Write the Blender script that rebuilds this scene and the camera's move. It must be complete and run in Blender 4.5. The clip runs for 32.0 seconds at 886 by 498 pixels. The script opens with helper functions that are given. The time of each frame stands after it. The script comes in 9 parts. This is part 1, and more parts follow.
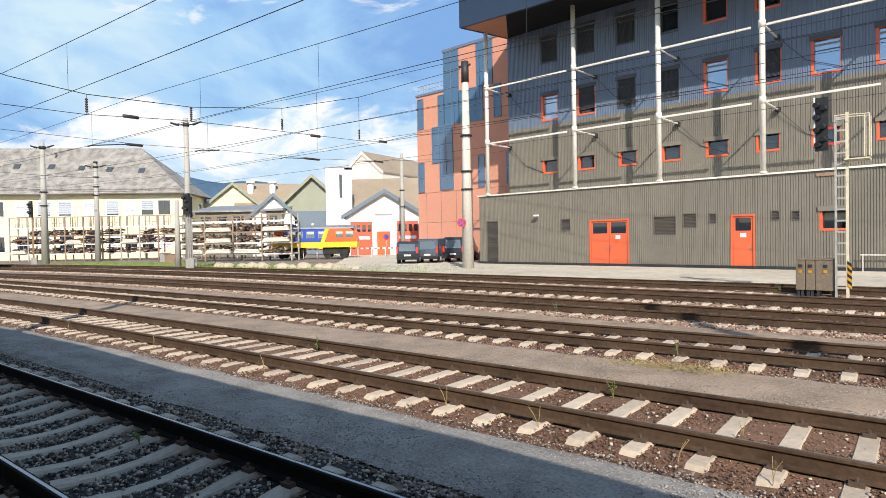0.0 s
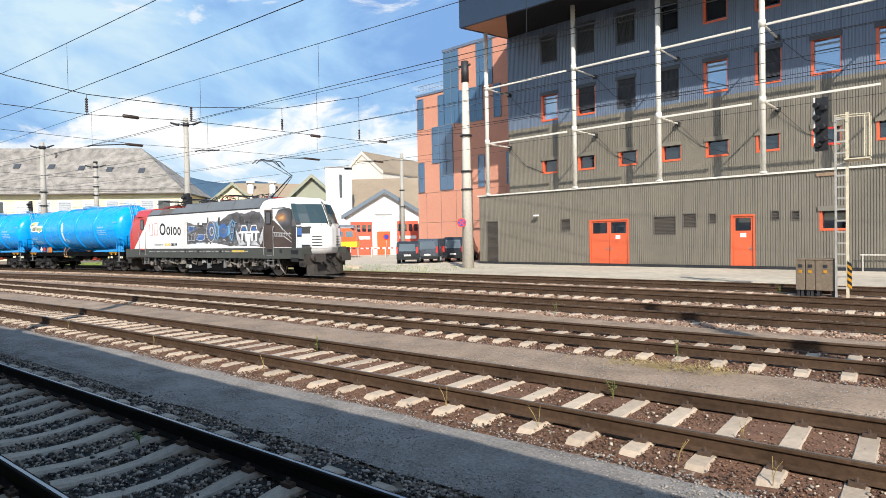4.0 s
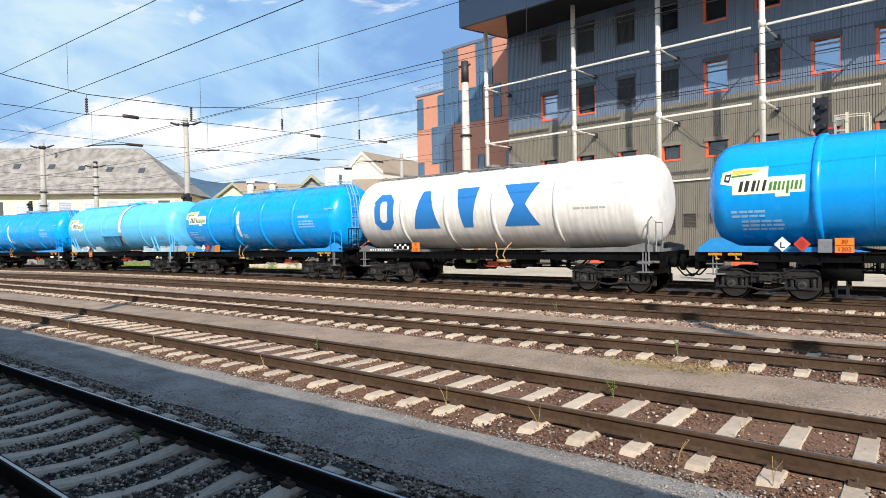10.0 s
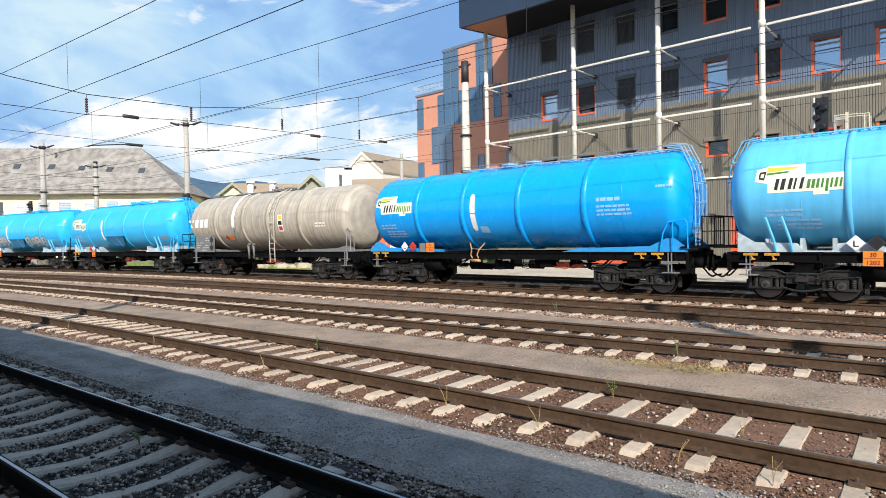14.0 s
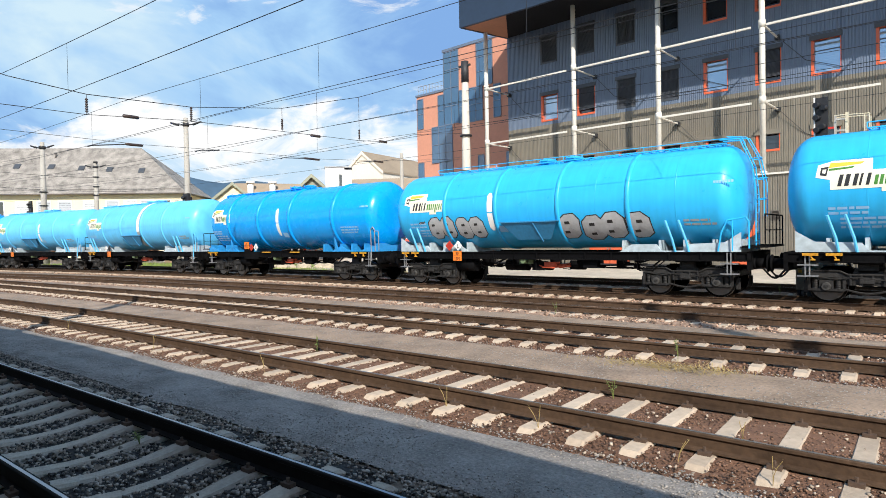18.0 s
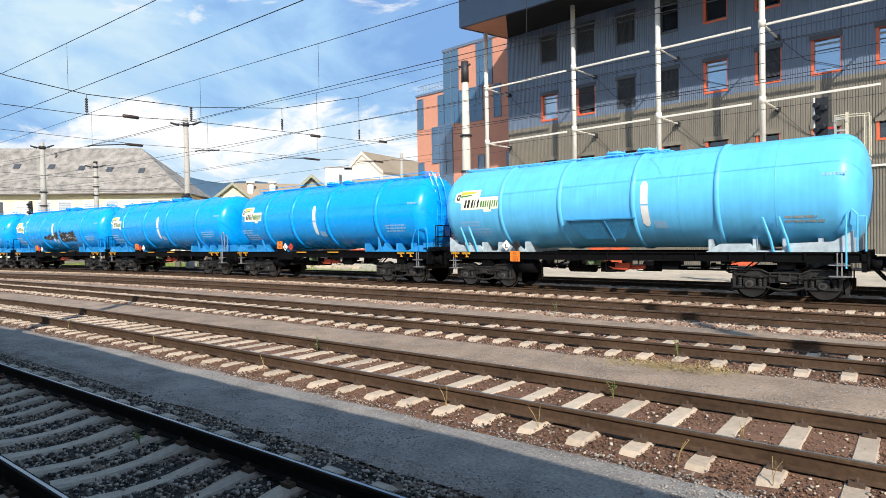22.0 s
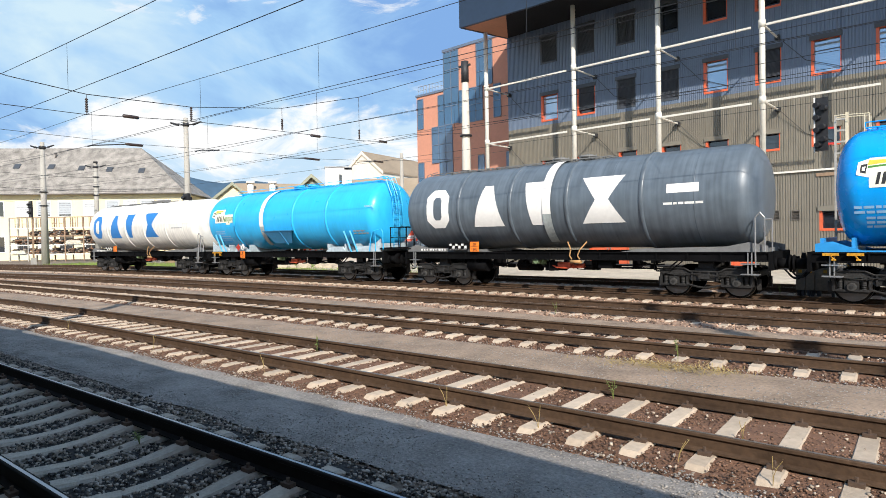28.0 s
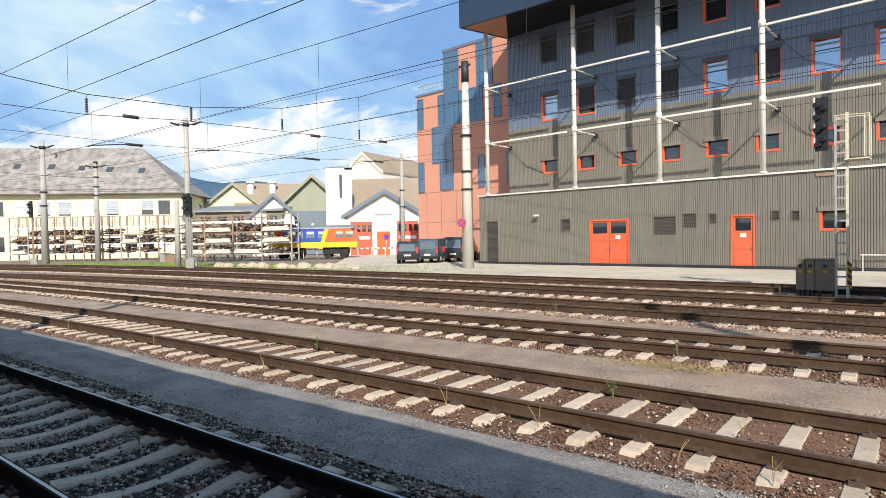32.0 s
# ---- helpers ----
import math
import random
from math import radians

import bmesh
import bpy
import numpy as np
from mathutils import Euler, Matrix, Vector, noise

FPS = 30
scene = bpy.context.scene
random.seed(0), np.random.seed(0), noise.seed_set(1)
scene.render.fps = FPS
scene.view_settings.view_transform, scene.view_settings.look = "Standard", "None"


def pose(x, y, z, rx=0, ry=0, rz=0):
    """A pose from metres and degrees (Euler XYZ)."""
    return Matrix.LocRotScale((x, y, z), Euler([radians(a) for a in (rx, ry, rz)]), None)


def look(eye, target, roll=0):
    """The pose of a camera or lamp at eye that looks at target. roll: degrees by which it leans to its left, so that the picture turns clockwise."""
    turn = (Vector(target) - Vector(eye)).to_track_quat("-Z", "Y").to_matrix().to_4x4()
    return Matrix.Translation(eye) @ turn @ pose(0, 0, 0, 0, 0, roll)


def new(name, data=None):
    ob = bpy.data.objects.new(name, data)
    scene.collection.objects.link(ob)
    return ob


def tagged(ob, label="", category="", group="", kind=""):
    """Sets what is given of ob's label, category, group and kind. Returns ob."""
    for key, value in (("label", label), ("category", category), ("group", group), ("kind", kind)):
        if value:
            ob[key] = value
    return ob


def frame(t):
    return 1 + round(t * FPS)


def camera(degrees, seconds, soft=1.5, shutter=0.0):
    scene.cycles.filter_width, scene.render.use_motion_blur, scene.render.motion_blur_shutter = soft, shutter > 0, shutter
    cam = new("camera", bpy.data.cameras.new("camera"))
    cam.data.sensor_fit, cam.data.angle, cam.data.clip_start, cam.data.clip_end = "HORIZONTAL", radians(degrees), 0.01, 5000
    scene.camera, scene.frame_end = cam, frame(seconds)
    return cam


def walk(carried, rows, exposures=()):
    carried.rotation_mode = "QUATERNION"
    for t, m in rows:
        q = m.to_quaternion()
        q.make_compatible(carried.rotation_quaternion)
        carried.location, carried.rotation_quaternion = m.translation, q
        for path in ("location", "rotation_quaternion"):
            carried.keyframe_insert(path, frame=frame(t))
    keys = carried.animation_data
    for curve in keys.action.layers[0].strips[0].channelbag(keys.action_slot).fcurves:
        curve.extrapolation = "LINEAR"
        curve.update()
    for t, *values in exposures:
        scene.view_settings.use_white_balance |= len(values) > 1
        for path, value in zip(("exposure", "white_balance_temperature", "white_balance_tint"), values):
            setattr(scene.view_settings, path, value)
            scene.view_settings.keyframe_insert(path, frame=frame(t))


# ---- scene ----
EYE = Vector((0.0, 0.0, 1.952))
YAW, PITCH = radians(130.62), radians(-1.096)
AIM = Vector((math.cos(YAW) * math.cos(PITCH), math.sin(YAW) * math.cos(PITCH), math.sin(PITCH)))
cam = camera(73.31, 32.0, 0.8)
STAND = look(EYE, EYE + AIM, -1.062)
walk(cam, [(0.0, STAND), (32.0, STAND)], exposures=[(0.0, 0.12), (32.0, 0.12)])

# ---- light: low afternoon sun from behind and to the right ----
SUN_DIR = Vector((-0.726, 0.687, -0.708)).normalized()
world = bpy.data.worlds.new("sky")
scene.world = world
world.use_nodes = True
wn, wl = world.node_tree.nodes, world.node_tree.links
wn.clear()
w_out = wn.new("ShaderNodeOutputWorld")
w_bg = wn.new("ShaderNodeBackground")
w_sky = wn.new("ShaderNodeTexSky")
w_sky.sky_type = "NISHITA"
w_sky.sun_disc = False
w_sky.sun_elevation = math.asin(-SUN_DIR.z)
w_sky.sun_rotation = math.atan2(-SUN_DIR.x, -SUN_DIR.y)
w_sky.air_density, w_sky.dust_density, w_sky.ozone_density = 1.0, 0.6, 2.0
SKY = 0.15
# clouds: white heaps low over the horizon, torn blue-grey and pale sheets above, thinning towards the sun's side
w_co = wn.new("ShaderNodeTexCoord")


def w_math(op, p, q=None, r=None):
    nd = wn.new("ShaderNodeMath"); nd.operation = op
    for k, v in enumerate((p, q, r)):
        if v is None:
            continue
        if isinstance(v, (int, float)):
            nd.inputs[k].default_value = v
        else:
            wl.new(v, nd.inputs[k])
    return nd.outputs[0]


def w_noise(stretch, offset, scale, detail, rough, bend):
    mp = wn.new("ShaderNodeMapping")
    mp.inputs["Scale"].default_value = stretch
    mp.inputs["Location"].default_value = offset
    wl.new(w_co.outputs["Generated"], mp.inputs["Vector"])
    nz = wn.new("ShaderNodeTexNoise")
    nz.inputs["Scale"].default_value, nz.inputs["Detail"].default_value = scale, detail
    nz.inputs["Roughness"].default_value, nz.inputs["Distortion"].default_value = rough, bend
    wl.new(mp.outputs[0], nz.inputs["Vector"])
    return nz.outputs["Fac"]


def w_range(v, a, b, c, d):
    mr = wn.new("ShaderNodeMapRange")
    mr.interpolation_type = "SMOOTHSTEP"
    for k, x in zip(("From Min", "From Max", "To Min", "To Max"), (a, b, c, d)):
        mr.inputs[k].default_value = x
    wl.new(v, mr.inputs["Value"])
    return mr.outputs[0]


def w_blend(fac, p, q):
    mx = wn.new("ShaderNodeMixRGB")
    for v, nm in ((fac, "Fac"), (p, "Color1"), (q, "Color2")):
        if isinstance(v, tuple):
            mx.inputs[nm].default_value = v
        else:
            wl.new(v, mx.inputs[nm])
    return mx.outputs[0]


w_sep = wn.new("ShaderNodeSeparateXYZ")
wl.new(w_co.outputs["Generated"], w_sep.inputs[0])
w_z = w_sep.outputs["Z"]
w_sheet = w_noise((1, 1, 2.0), (3.1, 0.4, 0.7), 2.6, 6.0, 0.55, 0.5)
w_heap = w_noise((1, 1, 1.8), (0.6, 2.2, 1.5), 4.2, 9.0, 0.58, 0.25)
w_wisp = w_noise((1, 1, 3.2), (1.7, 5.3, 0.2), 5.5, 9.0, 0.62, 0.6)
w_cc = wn.new("ShaderNodeValToRGB")
el = w_cc.color_ramp.elements
el[0].position, el[0].color = 0.40, (1.45, 2.70, 5.00, 1)
el[1].position, el[1].color = 0.66, (4.11, 5.27, 5.98, 1)
k = el.new(0.52); k.color = (2.45, 4.00, 5.85, 1)
wl.new(w_sheet, w_cc.inputs["Fac"])
w_white = w_range(w_wisp, 0.60, 0.70, 0.0, 0.75)
w_upper = w_blend(w_white, w_cc.outputs[0], (5.62, 5.90, 6.17, 1))
w_edge = w_math("ADD", w_z, w_math("MULTIPLY_ADD", w_heap, -0.34, 0.17))
w_low = w_range(w_edge, 0.158, 0.188, 1.0, 0.0)
w_cloud = w_blend(w_low, w_upper, w_blend(w_range(w_noise((1, 1, 2.6), (4.4, 1.3, 2.9), 5.0, 8.0, 0.58, 0.5), 0.37, 0.50, 0.0, 1.0), (3.7, 4.9, 6.0, 1), (6.5, 6.5, 6.5, 1)))
w_ahead = w_math("ADD", w_math("MULTIPLY", w_sep.outputs["X"], -0.651), w_math("MULTIPLY", w_sep.outputs["Y"], 0.759))
w_cover = w_math("MULTIPLY", w_range(w_ahead, -0.75, 0.20, 0.0, 1.0), w_range(w_z, 0.45, 0.85, 1.0, 0.5))
w_mix = wn.new("ShaderNodeMixRGB")
wl.new(w_cover, w_mix.inputs["Fac"])
wl.new(w_sky.outputs[0], w_mix.inputs["Color1"]); wl.new(w_cloud, w_mix.inputs["Color2"])
wl.new(w_mix.outputs[0], w_bg.inputs["Color"])
w_bg.inputs["Strength"].default_value = SKY
wl.new(w_bg.outputs[0], w_out.inputs["Surface"])

sun = new("sun", bpy.data.lights.new("sun", "SUN"))
sun.data.energy, sun.data.angle, sun.data.color = 5.4, radians(0.53), (1.0, 0.94, 0.85)
sun.matrix_world = look((30, -30, 40), Vector((30, -30, 40)) + SUN_DIR)


# ---- materials ----
def mat(name, col, rough=0.6, metal=0.0, vary=0.25, scale=4.0, bump=0.0, bscale=60.0, tint=None, spec=0.5, rnd=0.0, coat=0.0, island=False, streak=0.0):
    """Principled surface with a broad stain, a fine grain and a fine relief."""
    m = bpy.data.materials.new(name)
    m.use_nodes = True
    n, l = m.node_tree.nodes, m.node_tree.links
    p = n["Principled BSDF"]
    p.inputs["Roughness"].default_value = rough
    p.inputs["Metallic"].default_value = metal
    p.inputs["Specular IOR Level"].default_value = spec
    p.inputs["Coat Weight"].default_value = coat
    co = n.new("ShaderNodeTexCoord")
    big = n.new("ShaderNodeTexNoise")
    big.inputs["Scale"].default_value, big.inputs["Detail"].default_value = scale * 0.22, 5.0
    fine = n.new("ShaderNodeTexNoise")
    fine.inputs["Scale"].default_value, fine.inputs["Detail"].default_value = scale * 3.0, 6.0
    l.new(co.outputs["Object"], big.inputs["Vector"])
    l.new(co.outputs["Object"], fine.inputs["Vector"])
    mx = n.new("ShaderNodeMath"); mx.operation = "MULTIPLY_ADD"
    mx.inputs[1].default_value = 0.5
    l.new(fine.outputs["Fac"], mx.inputs[0])
    hf = n.new("ShaderNodeMath"); hf.operation = "MULTIPLY"; hf.inputs[1].default_value = 0.5
    l.new(big.outputs["Fac"], hf.inputs[0]); l.new(hf.outputs[0], mx.inputs[2])
    src = mx.outputs[0]
    if streak:
        # runs of dirt down a tank's side
        mp = n.new("ShaderNodeMapping")
        mp.inputs["Scale"].default_value = (5.0, 0.30, 0.30)
        sk = n.new("ShaderNodeTexNoise")
        sk.inputs["Scale"].default_value, sk.inputs["Detail"].default_value = 1.6, 5.0
        l.new(co.outputs["Object"], mp.inputs["Vector"]); l.new(mp.outputs[0], sk.inputs["Vector"])
        sm = n.new("ShaderNodeMath"); sm.operation = "MULTIPLY_ADD"
        sm.inputs[1].default_value, sm.inputs[2].default_value = streak, -streak * 0.5
        l.new(sk.outputs["Fac"], sm.inputs[0])
        sa = n.new("ShaderNodeMath"); sa.operation = "ADD"
        l.new(src, sa.inputs[0]); l.new(sm.outputs[0], sa.inputs[1])
        src = sa.outputs[0]
    if rnd or island:
        if island:
            gi = n.new("ShaderNodeNewGeometry"); ro = gi.outputs["Random Per Island"]
        else:
            oi = n.new("ShaderNodeObjectInfo"); ro = oi.outputs["Random"]
        ra = n.new("ShaderNodeMath"); ra.operation = "MULTIPLY_ADD"
        ra.inputs[1].default_value = rnd
        sb = n.new("ShaderNodeMath"); sb.operation = "SUBTRACT"; sb.inputs[1].default_value = rnd * 0.5
        l.new(src, sb.inputs[0]); l.new(ro, ra.inputs[0]); l.new(sb.outputs[0], ra.inputs[2])
        src = ra.outputs[0]
    rp = n.new("ShaderNodeValToRGB")
    rp.color_ramp.elements[0].position, rp.color_ramp.elements[1].position = 0.3, 0.7
    t = tint or col
    rp.color_ramp.elements[0].color = (*[max(0.0, c * (1 - vary)) for c in col], 1)
    rp.color_ramp.elements[1].color = (*[min(1.0, c * (1 + vary)) for c in t], 1)
    l.new(src, rp.inputs["Fac"])
    l.new(rp.outputs["Color"], p.inputs["Base Color"])
    rr = n.new("ShaderNodeMapRange")
    rr.inputs["To Min"].default_value, rr.inputs["To Max"].default_value = max(0.02, rough - 0.12), min(1.0, rough + 0.12)
    l.new(fine.outputs["Fac"], rr.inputs["Value"]); l.new(rr.outputs[0], p.inputs["Roughness"])
    if bump:
        bn = n.new("ShaderNodeTexNoise")
        bn.inputs["Scale"].default_value, bn.inputs["Detail"].default_value = bscale, 4.0
        l.new(co.outputs["Object"], bn.inputs["Vector"])
        bp = n.new("ShaderNodeBump")
        bp.inputs["Strength"].default_value, bp.inputs["Distance"].default_value = min(1.0, bump), 0.02
        l.new(bn.outputs["Fac"], bp.inputs["Height"]); l.new(bp.outputs[0], p.inputs["Normal"])
    return m


M = {}
def mk(key, *a, **k):
    M[key] = mat(key, *a, **k)

mk("earth", (0.21, 0.165, 0.125), 0.95, vary=0.35, scale=1.2, bump=0.6, bscale=25)
mk("path_brown", (0.30, 0.218, 0.155), 0.95, vary=0.5, scale=7, bump=1.0, bscale=45)
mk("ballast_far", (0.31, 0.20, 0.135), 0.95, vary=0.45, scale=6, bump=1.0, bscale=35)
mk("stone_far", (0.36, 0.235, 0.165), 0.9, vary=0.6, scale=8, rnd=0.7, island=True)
mk("tank_mid", (0.03, 0.44, 0.82), 0.32, vary=0.11, scale=0.8, coat=0.1, streak=0.5, spec=0.35)
mk("path_grit", (0.265, 0.24, 0.215), 0.95, vary=0.55, scale=9, bump=1.0, bscale=45)
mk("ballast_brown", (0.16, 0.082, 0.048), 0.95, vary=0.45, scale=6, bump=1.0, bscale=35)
# Shade over the nearest track is put into this dark bed colour.
mk("ballast_shaded", (0.028, 0.025, 0.023), 0.95, vary=0.45, scale=6, bump=1.0, bscale=35)
mk("weed_green", (0.16, 0.20, 0.05), 0.8, vary=0.3, scale=6)
mk("weed_dry", (0.38, 0.28, 0.11), 0.9, vary=0.35, scale=6)
mk("stone_grit", (0.31, 0.28, 0.25), 0.9, vary=0.3, scale=8, rnd=0.4, island=True)
mk("stone_grey", (0.25, 0.215, 0.18), 0.8, vary=0.8, scale=8, rnd=0.7, island=True)
mk("stone_brown", (0.165, 0.092, 0.058), 0.95, vary=0.5, scale=8, rnd=0.55, island=True)
mk("concrete_sleeper", (0.50, 0.40, 0.30), 0.9, vary=0.22, scale=5, bump=0.5, bscale=50, rnd=0.25)
mk("concrete_old", (0.43, 0.37, 0.30), 0.9, vary=0.25, scale=5, bump=0.5, bscale=50, rnd=0.2)
mk("rail_rust", (0.072, 0.044, 0.027), 0.8, 0.0, vary=0.5, scale=5, bump=0.3, bscale=40, spec=0.2)
mk("rail_dull", (0.20, 0.17, 0.14), 0.42, 0.5, vary=0.3, scale=4)
# Darker rail copy for the nearest track, with canopy shade in its colour.
mk("rail_shaded", (0.012, 0.010, 0.009), 0.85, vary=0.5, scale=5, spec=0.15)
mk("rail_top", (0.30, 0.30, 0.32), 0.32, 1.0, vary=0.15, scale=3)
mk("clip_rust", (0.10, 0.065, 0.045), 0.8, 0.2, vary=0.4, scale=10)
mk("stone_pale_chip", (0.43, 0.35, 0.27), 0.9, vary=0.4, scale=8, rnd=0.6, island=True)
mk("concrete_yard", (0.50, 0.44, 0.35), 0.9, vary=0.32, scale=0.9, bump=0.4, bscale=30)
mk("concrete_mast", (0.38, 0.36, 0.32), 0.88, vary=0.14, scale=2.5, bump=0.3, bscale=40)
mk("clad_olive", (0.205, 0.184, 0.146), 0.5, 0.15, vary=0.12, scale=0.7)
mk("clad_blue", (0.155, 0.198, 0.27), 0.45, 0.2, vary=0.12, scale=0.7)
mk("fascia_dark", (0.024, 0.042, 0.075), 0.45, 0.1, vary=0.2, scale=1)
mk("steel_white", (0.68, 0.65, 0.58), 0.5, vary=0.14, scale=1.5)
mk("paint_white", (0.80, 0.78, 0.74), 0.5, vary=0.08, scale=2)
mk("steel_grey", (0.32, 0.32, 0.32), 0.5, 0.6, vary=0.25, scale=4)
mk("steel_dark", (0.035, 0.035, 0.038), 0.6, 0.3, vary=0.4, scale=4)
mk("orange", (0.66, 0.125, 0.05), 0.45, vary=0.10, scale=2)
mk("window_dark", (0.06, 0.068, 0.08), 0.5, 0.1, vary=0.2, scale=3)
mk("blind_slate", (0.075, 0.082, 0.095), 0.5, 0.2, vary=0.15, scale=2)
mk("louvre_brown", (0.13, 0.115, 0.10), 0.6, 0.1, vary=0.15, scale=3)
mk("salmon", (0.60, 0.27, 0.18), 0.85, vary=0.10, scale=1.0, bump=0.2)
mk("plaster_yellow", (0.80, 0.71, 0.46), 0.9, vary=0.08, scale=0.7, bump=0.2)
mk("plaster_cream", (0.74, 0.67, 0.56), 0.9, vary=0.1, scale=0.8, bump=0.2)
mk("plaster_white", (0.80, 0.79, 0.76), 0.9, vary=0.07, scale=0.8, bump=0.2)
mk("roof_slate", (0.25, 0.23, 0.205), 0.85, vary=0.75, scale=4.5, bump=0.3)
mk("roof_brown", (0.30, 0.235, 0.165), 0.85, vary=0.2, scale=1.4, bump=0.3)
mk("black_paint", (0.012, 0.012, 0.014), 0.5, vary=0.3, scale=4)
mk("wood_green", (0.30, 0.31, 0.235), 0.8, vary=0.15, scale=2)
# Haze of distance is put into the blue of the wooded hills.
mk("hill", (0.055, 0.11, 0.17), 1.0, vary=0.25, scale=0.02)
mk("grass", (0.20, 0.26, 0.06), 0.9, vary=0.45, scale=5, bump=0.6)
mk("tank_blue", (0.002, 0.335, 0.86), 0.26, vary=0.07, scale=0.8, coat=0.2, streak=0.5, spec=0.35)
mk("tank_pale", (0.12, 0.52, 0.86), 0.36, vary=0.13, scale=0.8, coat=0.05, streak=0.5, spec=0.35)
mk("tank_white", (0.76, 0.73, 0.67), 0.4, vary=0.16, scale=0.9, coat=0.1, streak=0.8)
mk("tank_grey", (0.42, 0.37, 0.30), 0.5, vary=0.26, scale=0.9, streak=0.9)
mk("ledge_blue", (0.03, 0.20, 0.38), 0.5, vary=0.3, scale=3)
mk("mast_pale", (0.55, 0.51, 0.44), 0.88, vary=0.14, scale=2.5, bump=0.3, bscale=40)
mk("tank_anthracite", (0.105, 0.13, 0.155), 0.4, vary=0.25, scale=0.9, coat=0.1, streak=0.8)
# Shade beneath the train is put into these near-black running gear colours.
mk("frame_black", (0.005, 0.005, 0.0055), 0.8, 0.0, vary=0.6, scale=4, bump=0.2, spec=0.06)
mk("bogie_shaded", (0.009, 0.0087, 0.0083), 0.6, 0.0, vary=0.6, scale=9, bump=0.3, spec=0.25, tint=(0.028, 0.0265, 0.025))
mk("wheel_shaded", (0.0035, 0.0032, 0.003), 0.9, 0.0, vary=0.5, scale=4, spec=0.04)
mk("soffit_brown", (0.42, 0.19, 0.11), 0.8, vary=0.15, scale=2)
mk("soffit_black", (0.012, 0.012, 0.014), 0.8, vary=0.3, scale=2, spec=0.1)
mk("axle_dust", (0.038, 0.036, 0.033), 0.8, vary=0.5, scale=8)
mk("wheel_tread", (0.22, 0.21, 0.20), 0.35, 1.0, vary=0.1, scale=4)
mk("yellow", (0.58, 0.28, 0.02), 0.5, vary=0.15, scale=4)
mk("red", (0.62, 0.035, 0.025), 0.4, vary=0.1, scale=3)
mk("blue_mark", (0.022, 0.185, 0.50), 0.5, vary=0.08, scale=3)
mk("blind_slat", (0.60, 0.62, 0.63), 0.6, vary=0.1, scale=2)
mk("blind_pale", (0.42, 0.45, 0.48), 0.7, vary=0.08, scale=2)
mk("mast_cream", (0.62, 0.55, 0.40), 0.55, vary=0.15, scale=3)
mk("lamp_glass", (0.65, 0.70, 0.75), 0.1, 0.2, vary=0.1, scale=3)
mk("rack_rust", (0.30, 0.20, 0.13), 0.8, vary=0.4, scale=4)
mk("rubber", (0.012, 0.012, 0.012), 0.8, vary=0.3, scale=5)


def glass(name, col, rough=0.03):
    m = bpy.data.materials.new(name)
    m.use_nodes = True
    p = m.node_tree.nodes["Principled BSDF"]
    p.inputs["Base Color"].default_value = (*col, 1)
    p.inputs["Roughness"].default_value = rough
    p.inputs["Specular IOR Level"].default_value = 0.9
    p.inputs["Coat Weight"].default_value = 0.6
    M[name] = m

glass("glass_dark", (0.02, 0.026, 0.035))
# Office glass: base blue raised to stand in for the sky's reflection.
glass("glass_sky_tint", (0.055, 0.125, 0.22), 0.05)
glass("glass_screen", (0.03, 0.055, 0.06), 0.04)
# Pale blue, partly metallic colour stands in for reflected sky.
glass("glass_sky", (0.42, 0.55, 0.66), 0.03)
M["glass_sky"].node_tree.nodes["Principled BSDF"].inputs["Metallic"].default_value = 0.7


# ---- mesh helpers ----
def quad(bm, pts, mi=0):
    f = bm.faces.new([bm.verts.new(p) for p in pts])
    f.material_index = mi
    return f


def box(bm, x0, x1, y0, y1, z0, z1, mi=0, m=None):
    c = [Vector((x, y, z)) for x in (x0, x1) for y in (y0, y1) for z in (z0, z1)]
    if m is not None:
        c = [m @ v for v in c]
    v = [bm.verts.new(p) for p in c]
    for ids in ((0, 1, 3, 2), (4, 6, 7, 5), (0, 4, 5, 1), (2, 3, 7, 6), (0, 2, 6, 4), (1, 5, 7, 3)):
        bm.faces.new([v[i] for i in ids]).material_index = mi


def tube(bm, p0, p1, r0, r1=None, n=8, mi=0, caps=True, smooth=True):
    p0, p1 = Vector(p0), Vector(p1)
    r1 = r0 if r1 is None else r1
    ax = (p1 - p0).normalized()
    s = ax.orthogonal().normalized()
    q = ax.cross(s)
    a = [bm.verts.new(p0 + (s * math.cos(2 * math.pi * i / n) + q * math.sin(2 * math.pi * i / n)) * r0) for i in range(n)]
    b = [bm.verts.new(p1 + (s * math.cos(2 * math.pi * i / n) + q * math.sin(2 * math.pi * i / n)) * r1) for i in range(n)]
    for i in range(n):
        f = bm.faces.new((a[i], a[(i + 1) % n], b[(i + 1) % n], b[i]))
        f.smooth, f.material_index = smooth and n > 6, mi
    if caps:
        bm.faces.new(a[::-1]).material_index = mi
        bm.faces.new(b).material_index = mi


def pipe(bm, pts, r, n=6, mi=0):
    for a, b in zip(pts, pts[1:]):
        tube(bm, a, b, r, n=n, mi=mi)


